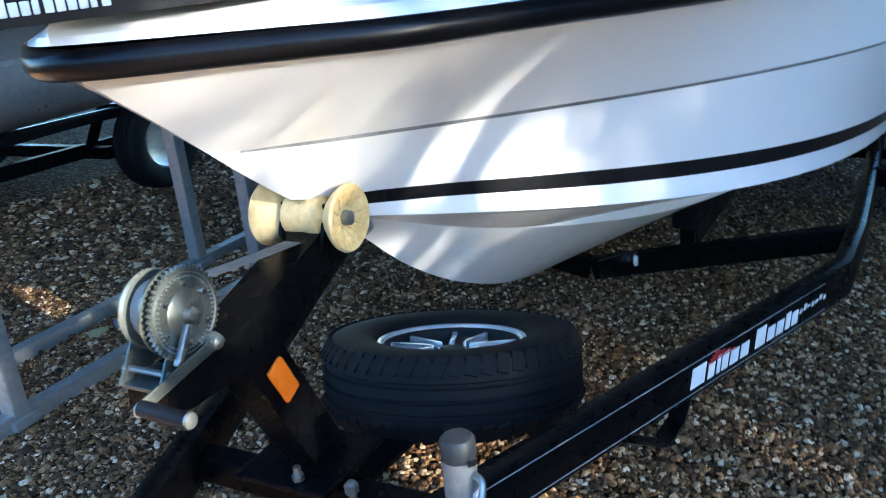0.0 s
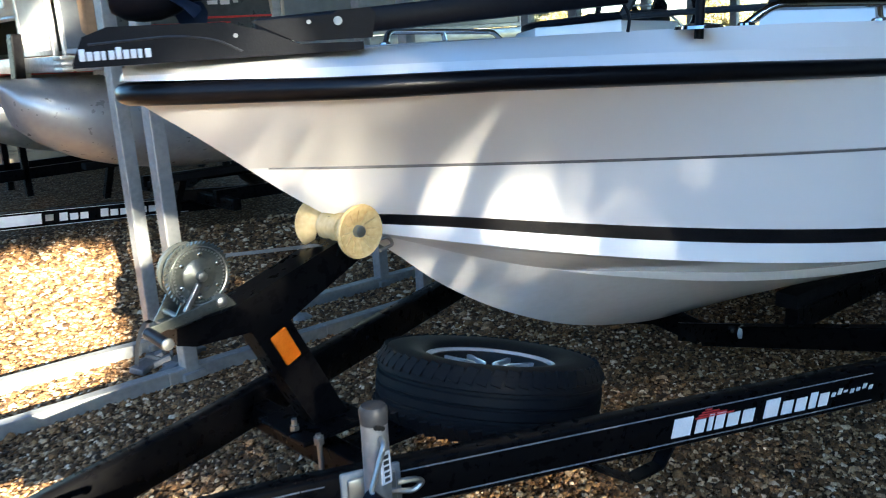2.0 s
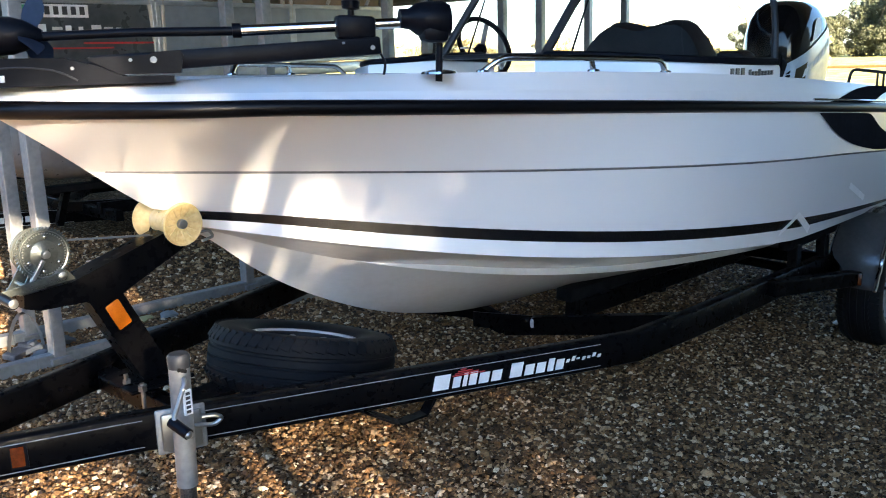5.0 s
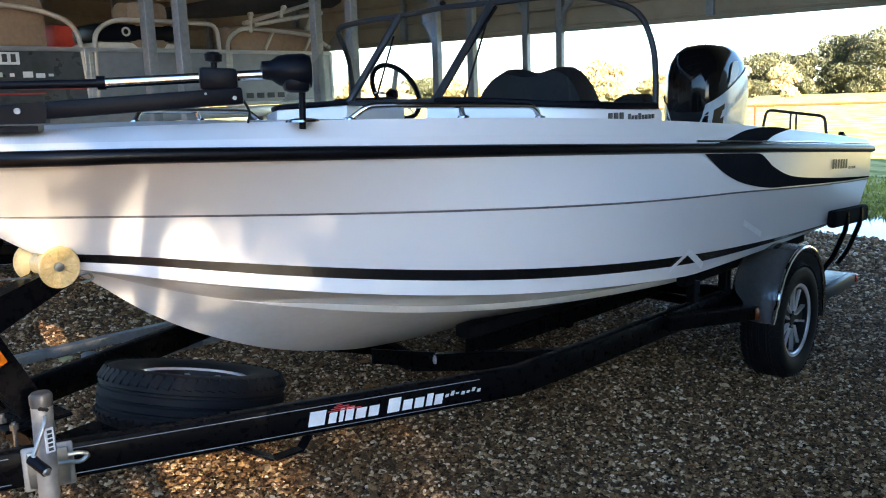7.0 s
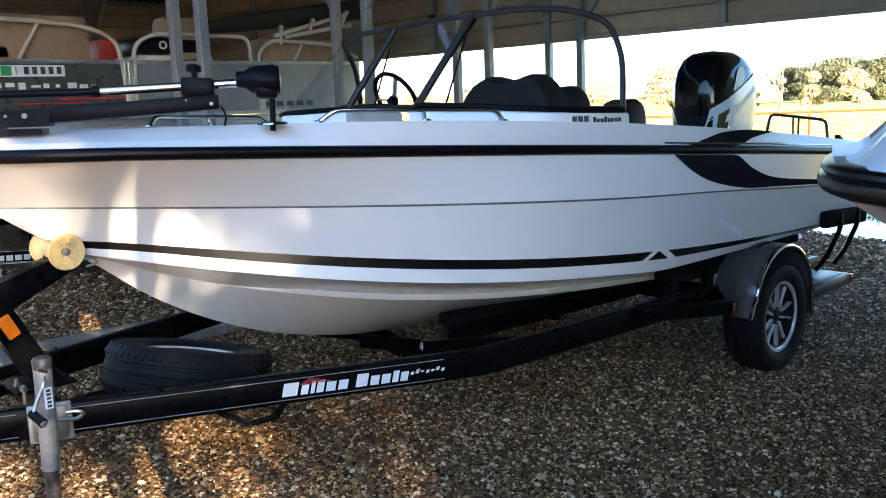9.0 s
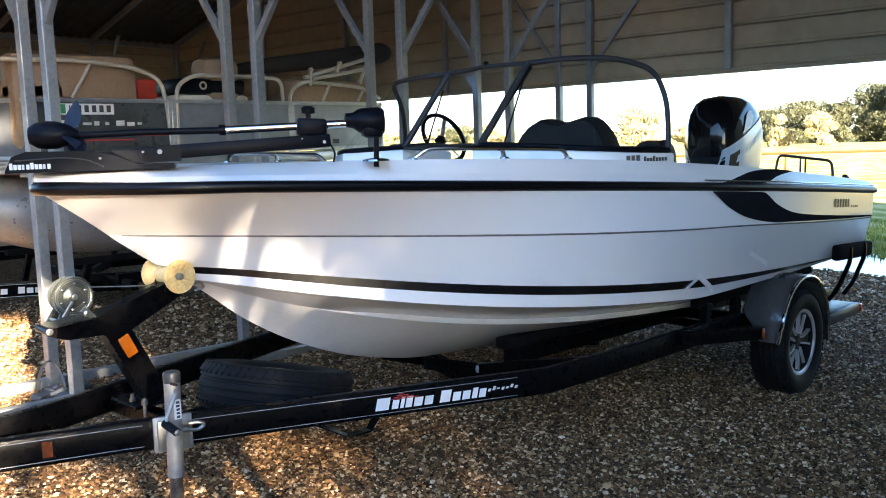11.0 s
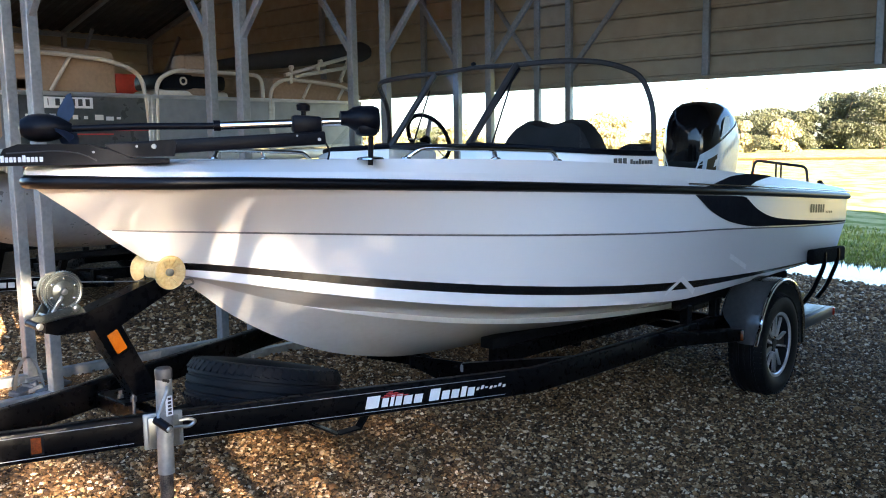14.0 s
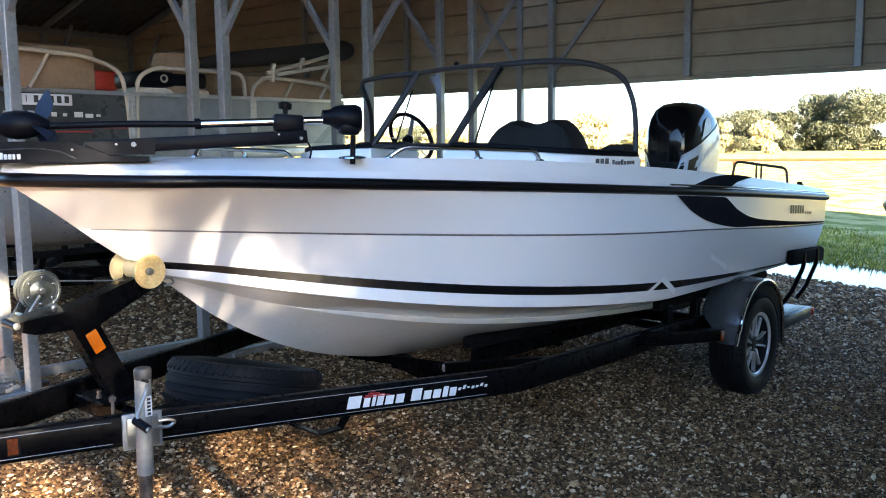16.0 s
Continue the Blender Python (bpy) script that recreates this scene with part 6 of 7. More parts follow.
    g = part("front_gate", boxm((0.995, PY - 0.33, 1.90), (1.01, PY + 0.33, 2.07), 0.004), PANEL_WHITE, b, "white front gate with a plain plaque", True)
    part("plaque", boxm((0.985, PY - 0.14, 1.95), (0.994, PY + 0.10, 2.02), 0.003), ALUMINIUM, g)
    part("gate_rail", tube(bmesh.new(), [(1.0, PY - 0.34, 1.885), (1.0, PY + 0.34, 1.885)], 0.016, 8), ALUMINIUM, g, "", True)
    # bent tube rails over the fence
    for pts in ([(1.0, PY - 0.34, 1.66), (1.0, PY - 0.34, 2.36), (1.0, PY + 0.02, 2.44), (1.0, PY + 0.34, 2.36), (1.0, PY + 0.34, 1.66)],
                [(1.0, PY + 0.40, 2.07), (1.0, PY + 0.40, 2.34), (1.0, PY + 0.62, 2.40), (0.90, PY + 0.95, 2.38)],
                [(0.86, ys, 2.34), (1.5, ys, 2.36), (1.96, ys, 2.33), (2.22, ys, 2.24), (2.26, ys, 1.68)],
                [(2.32, ys, 1.68), (2.34, ys, 2.20), (2.50, ys, 2.285), (2.90, ys, 2.285), (3.35, ys, 2.28), (3.36, ys, 2.07)],
                [(3.42, ys, 1.68), (3.44, ys, 2.17), (3.58, ys, 2.26), (3.9, ys, 2.25), (4.3, ys, 2.22), (4.5, ys, 2.12)],
                [(1.0, PY - 0.40, 2.07), (1.02, PY - 0.42, 2.34), (1.05, PY - 0.7, 2.40), (1.02, ys + 0.2, 2.36), (1.02, ys + 0.2, 2.07)]):
        part("bent_rail", tube(bmesh.new(), bend(pts, 0.14, 6), 0.017, 10), CREAM_TUBE, b, "cream bent tube rail", True)
    for (x0, za), (x1, zb) in (((1.50, 2.09), (1.66, 2.35)), ((3.80, 2.09), (3.90, 2.25)), ((4.22, 2.09), (4.31, 2.22))):
        part("rail_strut", tube(bmesh.new(), [(x0, ys, za), (x1, ys, zb)], 0.014, 8), CREAM_TUBE, b, "", True)
    # seats along the side
    for x0, x1, z, lab in ((1.10, 2.05, 2.42, "tan vinyl lounge backrest"), (2.62, 2.98, 2.44, "tan vinyl helm seat"), (3.50, 4.45, 2.29, "tan vinyl bench backrest")):
        part("seat_back", boxm((x0, ys + 0.05, 1.70), (x1, ys + 0.30, z), 0.07), TAN_VINYL, b, lab, True)
    part("seat_back", boxm((1.10, ys + 0.05, 2.05), (1.50, ys + 1.0, 2.22), 0.05), TAN_VINYL, b, "tan vinyl bow cushion", True)
    part("seat_back", boxm((1.10, PY + 0.45, 2.0), (1.60, PY + 1.1, 2.2), 0.05), TAN_VINYL, b, "tan vinyl bow cushion", True)
    part("helm_cover", boxm((2.40, ys + 0.04, 2.13), (3.02, ys + 0.5, 2.27), 0.045), BLACK_PLASTIC, b, "black folded cover with a round emblem", True)
    part("emblem", lathe(bmesh.new(), [(0.020, ys + 0.036), (0.034, ys + 0.034), (0.034, ys + 0.040), (0.020, ys + 0.040)], 20, "y", (2.60, 0, 2.205), True), CREAM_TUBE, b, "pale ring emblem", True)
    part("helm_pad", boxm((2.38, ys + 0.05, 2.05), (3.05, ys + 0.5, 2.135), 0.04), CREAM_TUBE_SOFT, b, "cream cushion", True)
    part("cooler", boxm((2.46, ys + 0.9, 2.10), (2.80, ys + 1.2, 2.32), 0.03), ORANGE_FABRIC, b, "red box", True)
    # furled bimini on its folded bows
    bim = part("furled_bimini", tube(bmesh.new(), [(2.95, ys + 0.35, 2.36), (3.5, ys + 0.3, 2.43), (4.1, ys + 0.25, 2.51), (4.72, ys + 0.2, 2.59), (4.80, ys + 0.2, 2.595)], 0.07, 12, True, [0.03, 0.075, 0.085, 0.10, 0.07]), DARK_LEATHER, b, "dark furled bimini cover", True)
    for a, c in (((3.62, ys, 2.30), (4.42, ys + 0.05, 2.51)), ((3.72, ys, 2.29), (4.46, ys + 0.05, 2.42)), ((3.66, ys, 2.24), (3.68, ys, 2.37)), ((3.98, ys, 2.37), (4.02, ys, 2.44)), ((4.30, ys + 0.05, 2.28), (4.44, ys + 0.05, 2.53))):
        part("bimini_bow", tube(bmesh.new(), [a, c], 0.018, 8), CREAM_TUBE, bim, "", True)
        for p in (a, c):
            part("bow_joint", lathe(bmesh.new(), [(0.008, -0.022), (0.019, -0.018), (0.019, 0.018), (0.008, 0.022)], 12, "y", p), CREAM_TUBE, bim, "", True)
    # registration plate and lettering as plain bars on the port fence
    pl = part("registration_panel", boxm((1.36, ys - 0.016, 1.965), (1.80, ys - 0.011, 2.045), 0.002), WHITE_PAINT, b, "white registration sticker with plain bars")
    part("validation_sticker", boxm((1.365, ys - 0.020, 1.972), (1.435, ys - 0.016, 2.040), 0.001), GREEN_PAINT, pl)
    for i in range(6):
        part("lettering_bar", boxm((1.462 + i * 0.056, ys - 0.020, 1.982), (1.455 + i * 0.056 + (0.014 if i == 0 else 0.040), ys - 0.016, 2.033), 0.003), DARK_PRINT, pl)
    rnd = random.Random(5)
    for i in range(9):
        x = 1.30 + i * 0.085
        part("lettering_bar", boxm((x, ys - 0.016, 1.885 + rnd.uniform(-0.01, 0.01)), (x + rnd.uniform(0.03, 0.07), ys - 0.012, 1.905 + rnd.uniform(0, 0.02)), 0.002), PANEL_WHITE, f)
    part("red_line", boxm((1.75, ys - 0.015, 1.80), (2.24, ys - 0.011, 1.812), 0.001), RED_PAINT, f, "thin red line")
    part("red_line", boxm((1.45, ys - 0.015, 1.77), (1.95, ys - 0.011, 1.780), 0.001), RED_PAINT, f, "thin red line")
    for i in range(5):
        part("lettering_bar", boxm((3.47 + i * 0.105, ys - 0.018, 1.700), (3.54 + i * 0.105, ys - 0.012, 1.742), 0.002), DARK_PRINT, b)
    return b


CREAM_TUBE = material("cream_tube", (0.50, 0.45, 0.36), 0.4, second=(0.42, 0.37, 0.29), scale=8)
CREAM_TUBE_SOFT = material("cream_vinyl", (0.66, 0.60, 0.50), 0.6, second=(0.56, 0.50, 0.41), scale=6)
DARK_LEATHER = material("dark_brown_fabric", (0.012, 0.010, 0.009), 0.85, second=(0.022, 0.018, 0.015), scale=12, bump=0.4, bump_scale=90)
PANEL_SILVER = material("silver_fence_panel", (0.28, 0.30, 0.315), 0.30, metal=0.45, second=(0.22, 0.235, 0.25), scale=2)
PANEL_DARK = material("dark_fence_panel", (0.09, 0.10, 0.11), 0.4, metal=0.2, second=(0.13, 0.14, 0.15), scale=3)
DULL_ALU = material("dull_aluminium", (0.36, 0.37, 0.38), 0.36, metal=0.5, second=(0.30, 0.31, 0.32), scale=3, amount=0.5, rough_var=0.1)
pontoon_boat()


def pontoon_trailer():
    t = thing("pontoon_trailer", "black painted pontoon trailer with a leaning winch post", "trailer")
    z = 0.60
    part("tongue_beam", beam(bmesh.new(), (-0.6, PY - 0.15, 0.735), (2.3, PY - 0.15, 0.500), 0.08, 0.115, 0.006), BLACK_PAINT, t)
    for y in (PY - 0.62, PY + 0.62):
        part("frame_beam", beam(bmesh.new(), (2.0, y, z + 0.02), (4.7, y, z - 0.06), 0.06, 0.09, 0.006), BLACK_PAINT, t)
        part("tongue_brace", beam(bmesh.new(), (1.86, PY - 0.15, z), (2.5, y, z), 0.05, 0.08, 0.006), BLACK_PAINT, t)
        bk = part("tube_bunk", beam(bmesh.new(), (1.5, y - 0.18, 0.83), (4.5, y - 0.18, 0.80), 0.10, 0.05, 0.008), BOTTOM_WOOD, t, "carpeted bunk board")
        for x in (1.7, 3.0, 4.4):
            part("bunk_post", beam(bmesh.new(), (x, y, z - 0.05), (x, y - 0.18, 0.81), 0.05, 0.05, 0.004, up=(1, 0, 0)), BLACK_PAINT, bk)
    for x in (2.05, 3.0, 4.4):
        part("cross_member", beam(bmesh.new(), (x, PY - 0.85, z - 0.02), (x, PY + 0.85, z - 0.02), 0.06, 0.08, 0.005), BLACK_PAINT, t)
    # leaning winch post with a forked foot and two bow stops
    p = part("winch_post", beam(bmesh.new(), (0.42, PY - 0.15, 1.05), (0.585, PY - 0.15, 1.77), 0.07, 0.10, 0.006, up=(0, 1, 0)), BLACK_PAINT, t, "black leaning winch post")
    part("post_leg", beam(bmesh.new(), (0.42, PY - 0.15, 1.10), (0.54, PY - 0.15, 0.68), 0.07, 0.07, 0.005, up=(0, 1, 0)), BLACK_PAINT, p)
    part("post_leg", beam(bmesh.new(), (0.42, PY - 0.15, 1.10), (0.30, PY - 0.15, 0.70), 0.07, 0.07, 0.005, up=(0, 1, 0)), BLACK_PAINT, p)
    part("winch_box", boxm((0.48, PY - 0.24, 1.40), (0.62, PY - 0.06, 1.58), 0.015), BLACK_PLASTIC, p)
    part("bow_stop", boxm((0.60, PY - 0.20, 1.66), (0.72, PY - 0.10, 1.80), 0.015), BLACK_PLASTIC, p)
    part("bow_stop_post", beam(bmesh.new(), (0.88, PY - 0.55, 1.44), (0.90, PY - 0.55, 1.78), 0.06, 0.10, 0.006, up=(0, 1, 0)), BLACK_PAINT, p)
    part("post_strap", tube(bmesh.new(), bend([(0.62, PY - 0.15, 1.48), (0.95, PY - 0.3, 1.30), (1.35, PY - 0.45, 1.20)], 0.1, 4), 0.014, 6), BLACK_PLASTIC, p, "", True)
    def on_tongue(x0, x1, h0, h1, out=0.003, bevel=0.001):
        """A plate on the near face of the tongue; h counts from the beam's middle."""
        return box(bmesh.new(), (x0, -0.042 - out, h0), (x1, -0.0405, h1), bevel, Matrix.Translation((-0.6, PY - 0.15, 0.735)) @ Euler((0, math.atan2(0.235, 2.9), 0)).to_matrix().to_4x4())
    part("tongue_label", on_tongue(1.225, 1.575, -0.033, 0.036), WHITE_PAINT, t, "white warning label")
    part("badge", on_tongue(1.60, 1.65, -0.018, 0.024, 0.003, 0.012), ALUMINIUM, t)
    for i in range(10):
        if i == 3:
            continue
        part("lettering_bar", on_tongue(1.69 + i * 0.068, 1.69 + i * 0.068 + 0.052, -0.026, 0.018 + 0.010 * (i in (0, 4))), WHITE_PAINT, t)
    part("side_marker", on_tongue(0.955, 1.055, -0.030, 0.030, 0.022, 0.012), AMBER, t, "amber oval side marker", True)
    for h in (-0.050, 0.050):
        part("pinstripe", on_tongue(1.2, 2.6, h - 0.0015, h + 0.0015), WHITE_PAINT, t, "thin white pinstripe")
    for y in (PY - 0.95, PY + 0.95):
        w = part("tyre", tyre_mesh(0.31, 0.17, 0.18), TYRE, t, "black trailer tyre", True)
        w.matrix_local = Matrix.Translation((3.3, y, ground_z(3.3, y) + 0.308))
        part("rim", lathe(bmesh.new(), [(0.03, -0.06), (0.10, -0.05), (0.16, -0.075), (0.175, -0.07), (0.175, 0.07), (0.03, 0.06)], 28, "y"), ALUMINIUM, w, "", True)
    part("parking_stand", beam(bmesh.new(), (-0.3, PY - 0.15, ground_z(-0.3, PY)), (-0.3, PY - 0.15, 0.62), 0.05, 0.05, 0.004, up=(1, 0, 0)), GALV, t)
    return t


pontoon_trailer()


def red_boat():
    """Another hull farther inside, of which a red side shows."""
    b = thing("red_boat", "red and white open boat standing behind the pontoon boat", "boat")
    bm = bmesh.new()
    rows = []
    for i in range(13):
        t = i / 12
        x = 0.55 + 3.6 * t
        w = 0.62 * (1 - (1 - min(1, t * 2.2)) ** 2)
        cy = 6.9
        rows.append([(x, cy - w, 1.99), (x, cy - w * 0.98, 1.64), (x, cy - w * 0.85, 1.60), (x, cy, 1.30 + 0.25 * (1 - min(1, t * 2))), (x, cy + w * 0.85, 1.60), (x, cy + w * 0.98, 1.64), (x, cy + w, 1.99)])
    grid(bm, rows)
    part("hull", bm, ORANGE_FABRIC, b, "red hull side", True)
    part("gunwale", boxm((0.75, 6.26, 1.985), (4.0, 6.36, 2.03), 0.01), PANEL_WHITE, b, "white gunwale", True)
    for x in (0.85, 1.5, 2.2, 2.9):
        part("rail_post", tube(bmesh.new(), [(x, 6.31, 2.02), (x, 6.31, 2.40)], 0.02, 8), CREAM_TUBE, b, "", True)
    part("top_rail", tube(bmesh.new(), [(0.7, 6.31, 2.40), (3.5, 6.31, 2.40)], 0.022, 8), CREAM_TUBE, b, "", True)
    part("top_rail", tube(bmesh.new(), [(0.7, 6.31, 2.22), (3.5, 6.31, 2.22)], 0.014, 8), CREAM_TUBE, b, "", True)
    for i in range(4):
        part("lettering_bar", boxm((0.93 + i * 0.075, 6.262, 1.79), (0.985 + i * 0.075, 6.275, 1.85 + 0.04 * (i in (1, 2))), 0.002, None), PANEL_WHITE, b)
    t = thing("boat_stand", "black trailer frame under the red boat", "trailer")
    for y in (6.6, 7.2):
        part("frame_beam", beam(bmesh.new(), (0.3, y, 0.62), (4.0, y, 0.60), 0.06, 0.10, 0.006), BLACK_PAINT, t)
        for x in (1.6, 3.6):
            part("stand_leg", beam(bmesh.new(), (x, y, ground_z(x, y)), (x, y, 1.50), 0.06, 0.06, 0.005, up=(1, 0, 0)), BLACK_PAINT, t)
    return b


red_boat()


# ---- the boat in the bay beside ----
def neighbour_boat():
    """Stands at an angle to ours, its bow towards our boat."""
    m = pose(1.195, -2.676, -0.015, 0, 0, -71)
    b = thing("runabout_boat", "pale fibreglass boat with a black rub rail", "boat", m=m)
    n_len = 4.4

    def ln(x, w, p, q, z):
        s = min(1.0, max(0.0, x / n_len))
        return -w * (1 - (1 - s) ** p) ** q, z[0] + s * (z[1] + s * z[2])
    xs = [0, 0.0003, 0.0015, 0.005, 0.01, 0.02, 0.04, 0.07, 0.13] + [0.2 + 0.1 * i for i in range(42)] + [n_len]
    rl = lambda x: ln(x, 0.95, 2.6, 0.30, (1.50, -0.12, -0.08))
    tp = lambda x: (rl(x)[0], rl(x)[1] + 0.03)
    sh = lambda x: (ln(max(0, x - 0.09), 0.82, 2.6, 0.34, (0, 0, 0))[0], max(tp(x)[1] + 0.004, 1.535 + 0.10 * smoothstep(0.03, 0.17, x) - 0.06 * x / n_len))
    kl = lambda x: knots(x, [(0, 1.46), (0.3, 1.26), (0.7, 1.0), (1.2, 0.76), (1.8, 0.64), (4.4, 0.58)])

    def ch(x):
        k = smoothstep(0.5, 1.3, x)
        return -0.86 * (1 - (1 - min(1, max(0, (x - 0.5) / 4))) ** 4) * k, kl(x) + 0.30 * k
    keel = lambda x: (0.0, kl(x))
    bm = bmesh.new()
    for la, lb, n in ((rl, ch, 4), (ch, keel, 2), (tp, sh, 3), (sh, lambda x: (0.0, sh(x)[1] + 0.02), 2)):
        rows = []
        for x in xs:
            (ya, za), (yb, zb) = la(x), lb(x)
            rows.append([(x, ya + (yb - ya) * i / n, za + (zb - za) * i / n) for i in range(n + 1)])
        grid(bm, rows)
        grid(bm, mirror(rows), 0, True)
    ring = [(n_len, *f(n_len)) for f in (sh, tp, rl, ch, keel)]
    bm.faces.new([bm.verts.new(p) for p in ring + [(x, -y, z) for x, y, z in ring[-2::-1]]])
    raw("hull", bm, GELCOAT, b, "", True)
    pts = [(x, rl(x)[0], rl(x)[1] + 0.012) for x in xs[::-1]] + [(x, -rl(x)[0], rl(x)[1] + 0.012) for x in xs[1:]]
    bm = bmesh.new()
    rows = []
    for i, p in enumerate(pts):
        a, c = Vector(pts[max(i - 1, 0)]), Vector(pts[min(i + 1, len(pts) - 1)])
        d = (c - a).normalized()
        o = Vector((d.y, -d.x, 0))
        if p[1] * o.y < 0:
            o = -o
        if p[1] == 0:
            o = Vector((-1, 0, 0))
        rows.append([Vector(p) + o * k + Vector((0, 0, h)) for k, h in ((-0.03, 0.022), (0.004, 0.021), (0.012, 0.016), (0.014, 0.008), (0.009, 0.002), (0.018, -0.003), (0.021, -0.014), (0.016, -0.027), (0.004, -0.034), (-0.03, -0.035))])
    grid(bm, rows)
    part("rub_rail", bm, RUBBER_RAIL, b, "rounded black rub rail", True)
    t = thing("boat_trailer", "black painted steel boat trailer under the pale boat", "trailer", m=m)
    for y in (-0.45, 0.45):
        part("frame_beam", beam(bmesh.new(), (1.2, y, 0.45), (4.3, y * 1.6, 0.40), 0.06, 0.10, 0.006), BLACK_PAINT, t)
        part("tongue_beam", beam(bmesh.new(), (0.5, y * 0.25, 0.47), (1.2, y, 0.45), 0.06, 0.10, 0.006), BLACK_PAINT, t)
        q = m @ Vector((3.2, y * 2, 0))
        w = part("tyre", tyre_mesh(0.33, 0.19, 0.2), TYRE, t, "black trailer tyre", True)
        w.matrix_local = Matrix.Translation((3.2, y * 2.0, ground_z(q.x, q.y) + 0.328))
        part("bunk", beam(bmesh.new(), (1.6, y * 0.7, 0.60), (4.2, y * 0.7, 0.57), 0.08, 0.12, 0.006), BOTTOM_WOOD, t)
    for x in (1.5, 3.2, 4.2):
        part("cross_member", beam(bmesh.new(), (x, -0.75, 0.42), (x, 0.75, 0.42), 0.06, 0.08, 0.005), BLACK_PAINT, t)
    q = m @ Vector((0.65, 0, 0))
    part("tongue_jack", tube(bmesh.new(), [(0.65, 0, ground_z(q.x, q.y) - 0.02), (0.65, 0, 0.66)], 0.025, 12), GALV, t, "", True)


neighbour_boat()


# ---- outdoors beyond the far end ----
def puddle():
    bm = bmesh.new()
    n = 40
    pts = []
    for i in range(n):
        a = 2 * math.pi * i / n
        k = 1 + 0.10 * math.sin(3 * a + 1) + 0.06 * math.sin(7 * a)
        pts.append((10.35 + 0.95 * k * math.cos(a) + 0.08 * math.sin(9 * a), 0.3 + 5.0 * k * math.sin(a)))
    bm.faces.new([bm.verts.new((x, y, ground_z(x, y) + 0.012)) for x, y in pts])
    return tagged(part("water", bm, WATER), "shallow rain puddle mirroring the sky beside the gravel", "puddle", kind="structure")


WATER = material("puddle_water", (0.05, 0.05, 0.045), 0.04, second=(0.07, 0.065, 0.05), scale=1.0)
puddle()


def grass():
    """Uneven tufts of short grass beyond the puddle."""
    rng = np.random.default_rng(21)
    n = 32000
    x = 11.1 + 4.6 * rng.random(n) ** 1.5
    y = rng.uniform(-4.0, 9.0, n)
    keep = np.sin(x * 1.9 + 0.7 * y) + np.sin(y * 2.3 - x) + rng.normal(0, 0.9, n) > -0.4
    x, y = x[keep], y[keep]
    n = len(x)
    a, h, w = rng.uniform(0, 6.28, n), rng.lognormal(-3.0, 0.4, n), rng.uniform(0.008, 0.018, n)
    lean = rng.normal(0, 0.5, (n, 2)) * h[:, None]
    z = np.array([ground_z(p, q) for p, q in zip(x, y)])
    co = np.stack([np.c_[x - w * np.cos(a), y - w * np.sin(a), z - 0.01], np.c_[x + w * np.cos(a), y + w * np.sin(a), z - 0.01], np.c_[x + lean[:, 0], y + lean[:, 1], z + h]], 1).reshape(-1, 3)
    me = bpy.data.meshes.new("grass")
    me.from_pydata(co.tolist(), [], np.arange(3 * n).reshape(-1, 3).tolist())
    me.materials.append(GRASS_BLADES)
    return tagged(new("grass", me), "short green and straw-coloured grass beyond the puddle", "grass", kind="stuff")


GRASS_BLADES = material("grass_blades", (0.11, 0.15, 0.022), 0.7, second=(0.34, 0.31, 0.07), scale=1.2, amount=0.7, per_island=0.4, spec=0.1)
grass()


def leaf_cloud(bm, centre, radii, n, size, rnd, squash=0.25):
    """Scatters leaf clumps through lobes of a crown."""
    cx, cy, cz = centre
    for _ in range(n):
        while True:
            u = Vector((rnd.uniform(-1, 1), rnd.uniform(-1, 1), rnd.uniform(-1, 1)))
            if 0.15 < u.length < 1:
                break
        u = u.normalized() * u.length ** 0.45
        p = Vector((cx + u.x * radii[0], cy + u.y * radii[1], cz + u.z * radii[2]))
        m = Matrix.Translation(p) @ Euler((rnd.uniform(0, 6.3), rnd.uniform(0, 6.3), rnd.uniform(0, 6.3))).to_matrix().to_4x4()
        s = size * rnd.uniform(0.5, 1.3)
        vs = [bm.verts.new(m @ Vector(q)) for q in ((-s, 0, 0), (0, -s * 0.55, squash * s), (s, 0, 0), (0, s * 0.55, squash * s))]
        bm.faces.new(vs)


def tree(name, label, x, y, h, w, mat, seed, lobes=9, n=260, trunk=0.22, low=0.28, size=0.32):
    rnd = random.Random(seed)
    t = thing(name, label, "tree" if name == "tree" else "shrub", (x, y, ground_z(x, y)), group="tree line" if name == "tree" else "shrubs")
    bm = bmesh.new()
    tube(bm, [(0, 0, -0.1), (0.05 * w, 0, h * 0.25), (0.02 * w, 0.03 * w, h * 0.55)], 0.2, 8, True, [trunk, trunk * 0.7, trunk * 0.35])
    for k in range(6):
        a = rnd.uniform(0, 6.3)
        r = w * rnd.uniform(0.25, 0.4)
        tube(bm, [(0.03 * w, 0, h * rnd.uniform(0.2, 0.4)), (r * 0.5 * math.cos(a), r * 0.5 * math.sin(a), h * 0.5), (r * math.cos(a), r * math.sin(a), h * rnd.uniform(0.6, 0.8))], 0.1, 6, True, [trunk * 0.5, trunk * 0.3, trunk * 0.1])
    part("trunk", bm, BARK, t, "", True)
    bm = bmesh.new()
    for k in range(lobes):
        a = rnd.uniform(0, 6.3)
        r = w * rnd.uniform(0.0, 0.36)
        zc = h * rnd.uniform(low + 0.12, 0.86)
        q = 1 - abs(zc / h - 0.5) * 0.9
        leaf_cloud(bm, (r * math.cos(a), r * math.sin(a), zc), (w * 0.26 * q, w * 0.26 * q, h * rnd.uniform(0.12, 0.2)), n, size, rnd)
    part("crown", bm, mat, t)
    return t


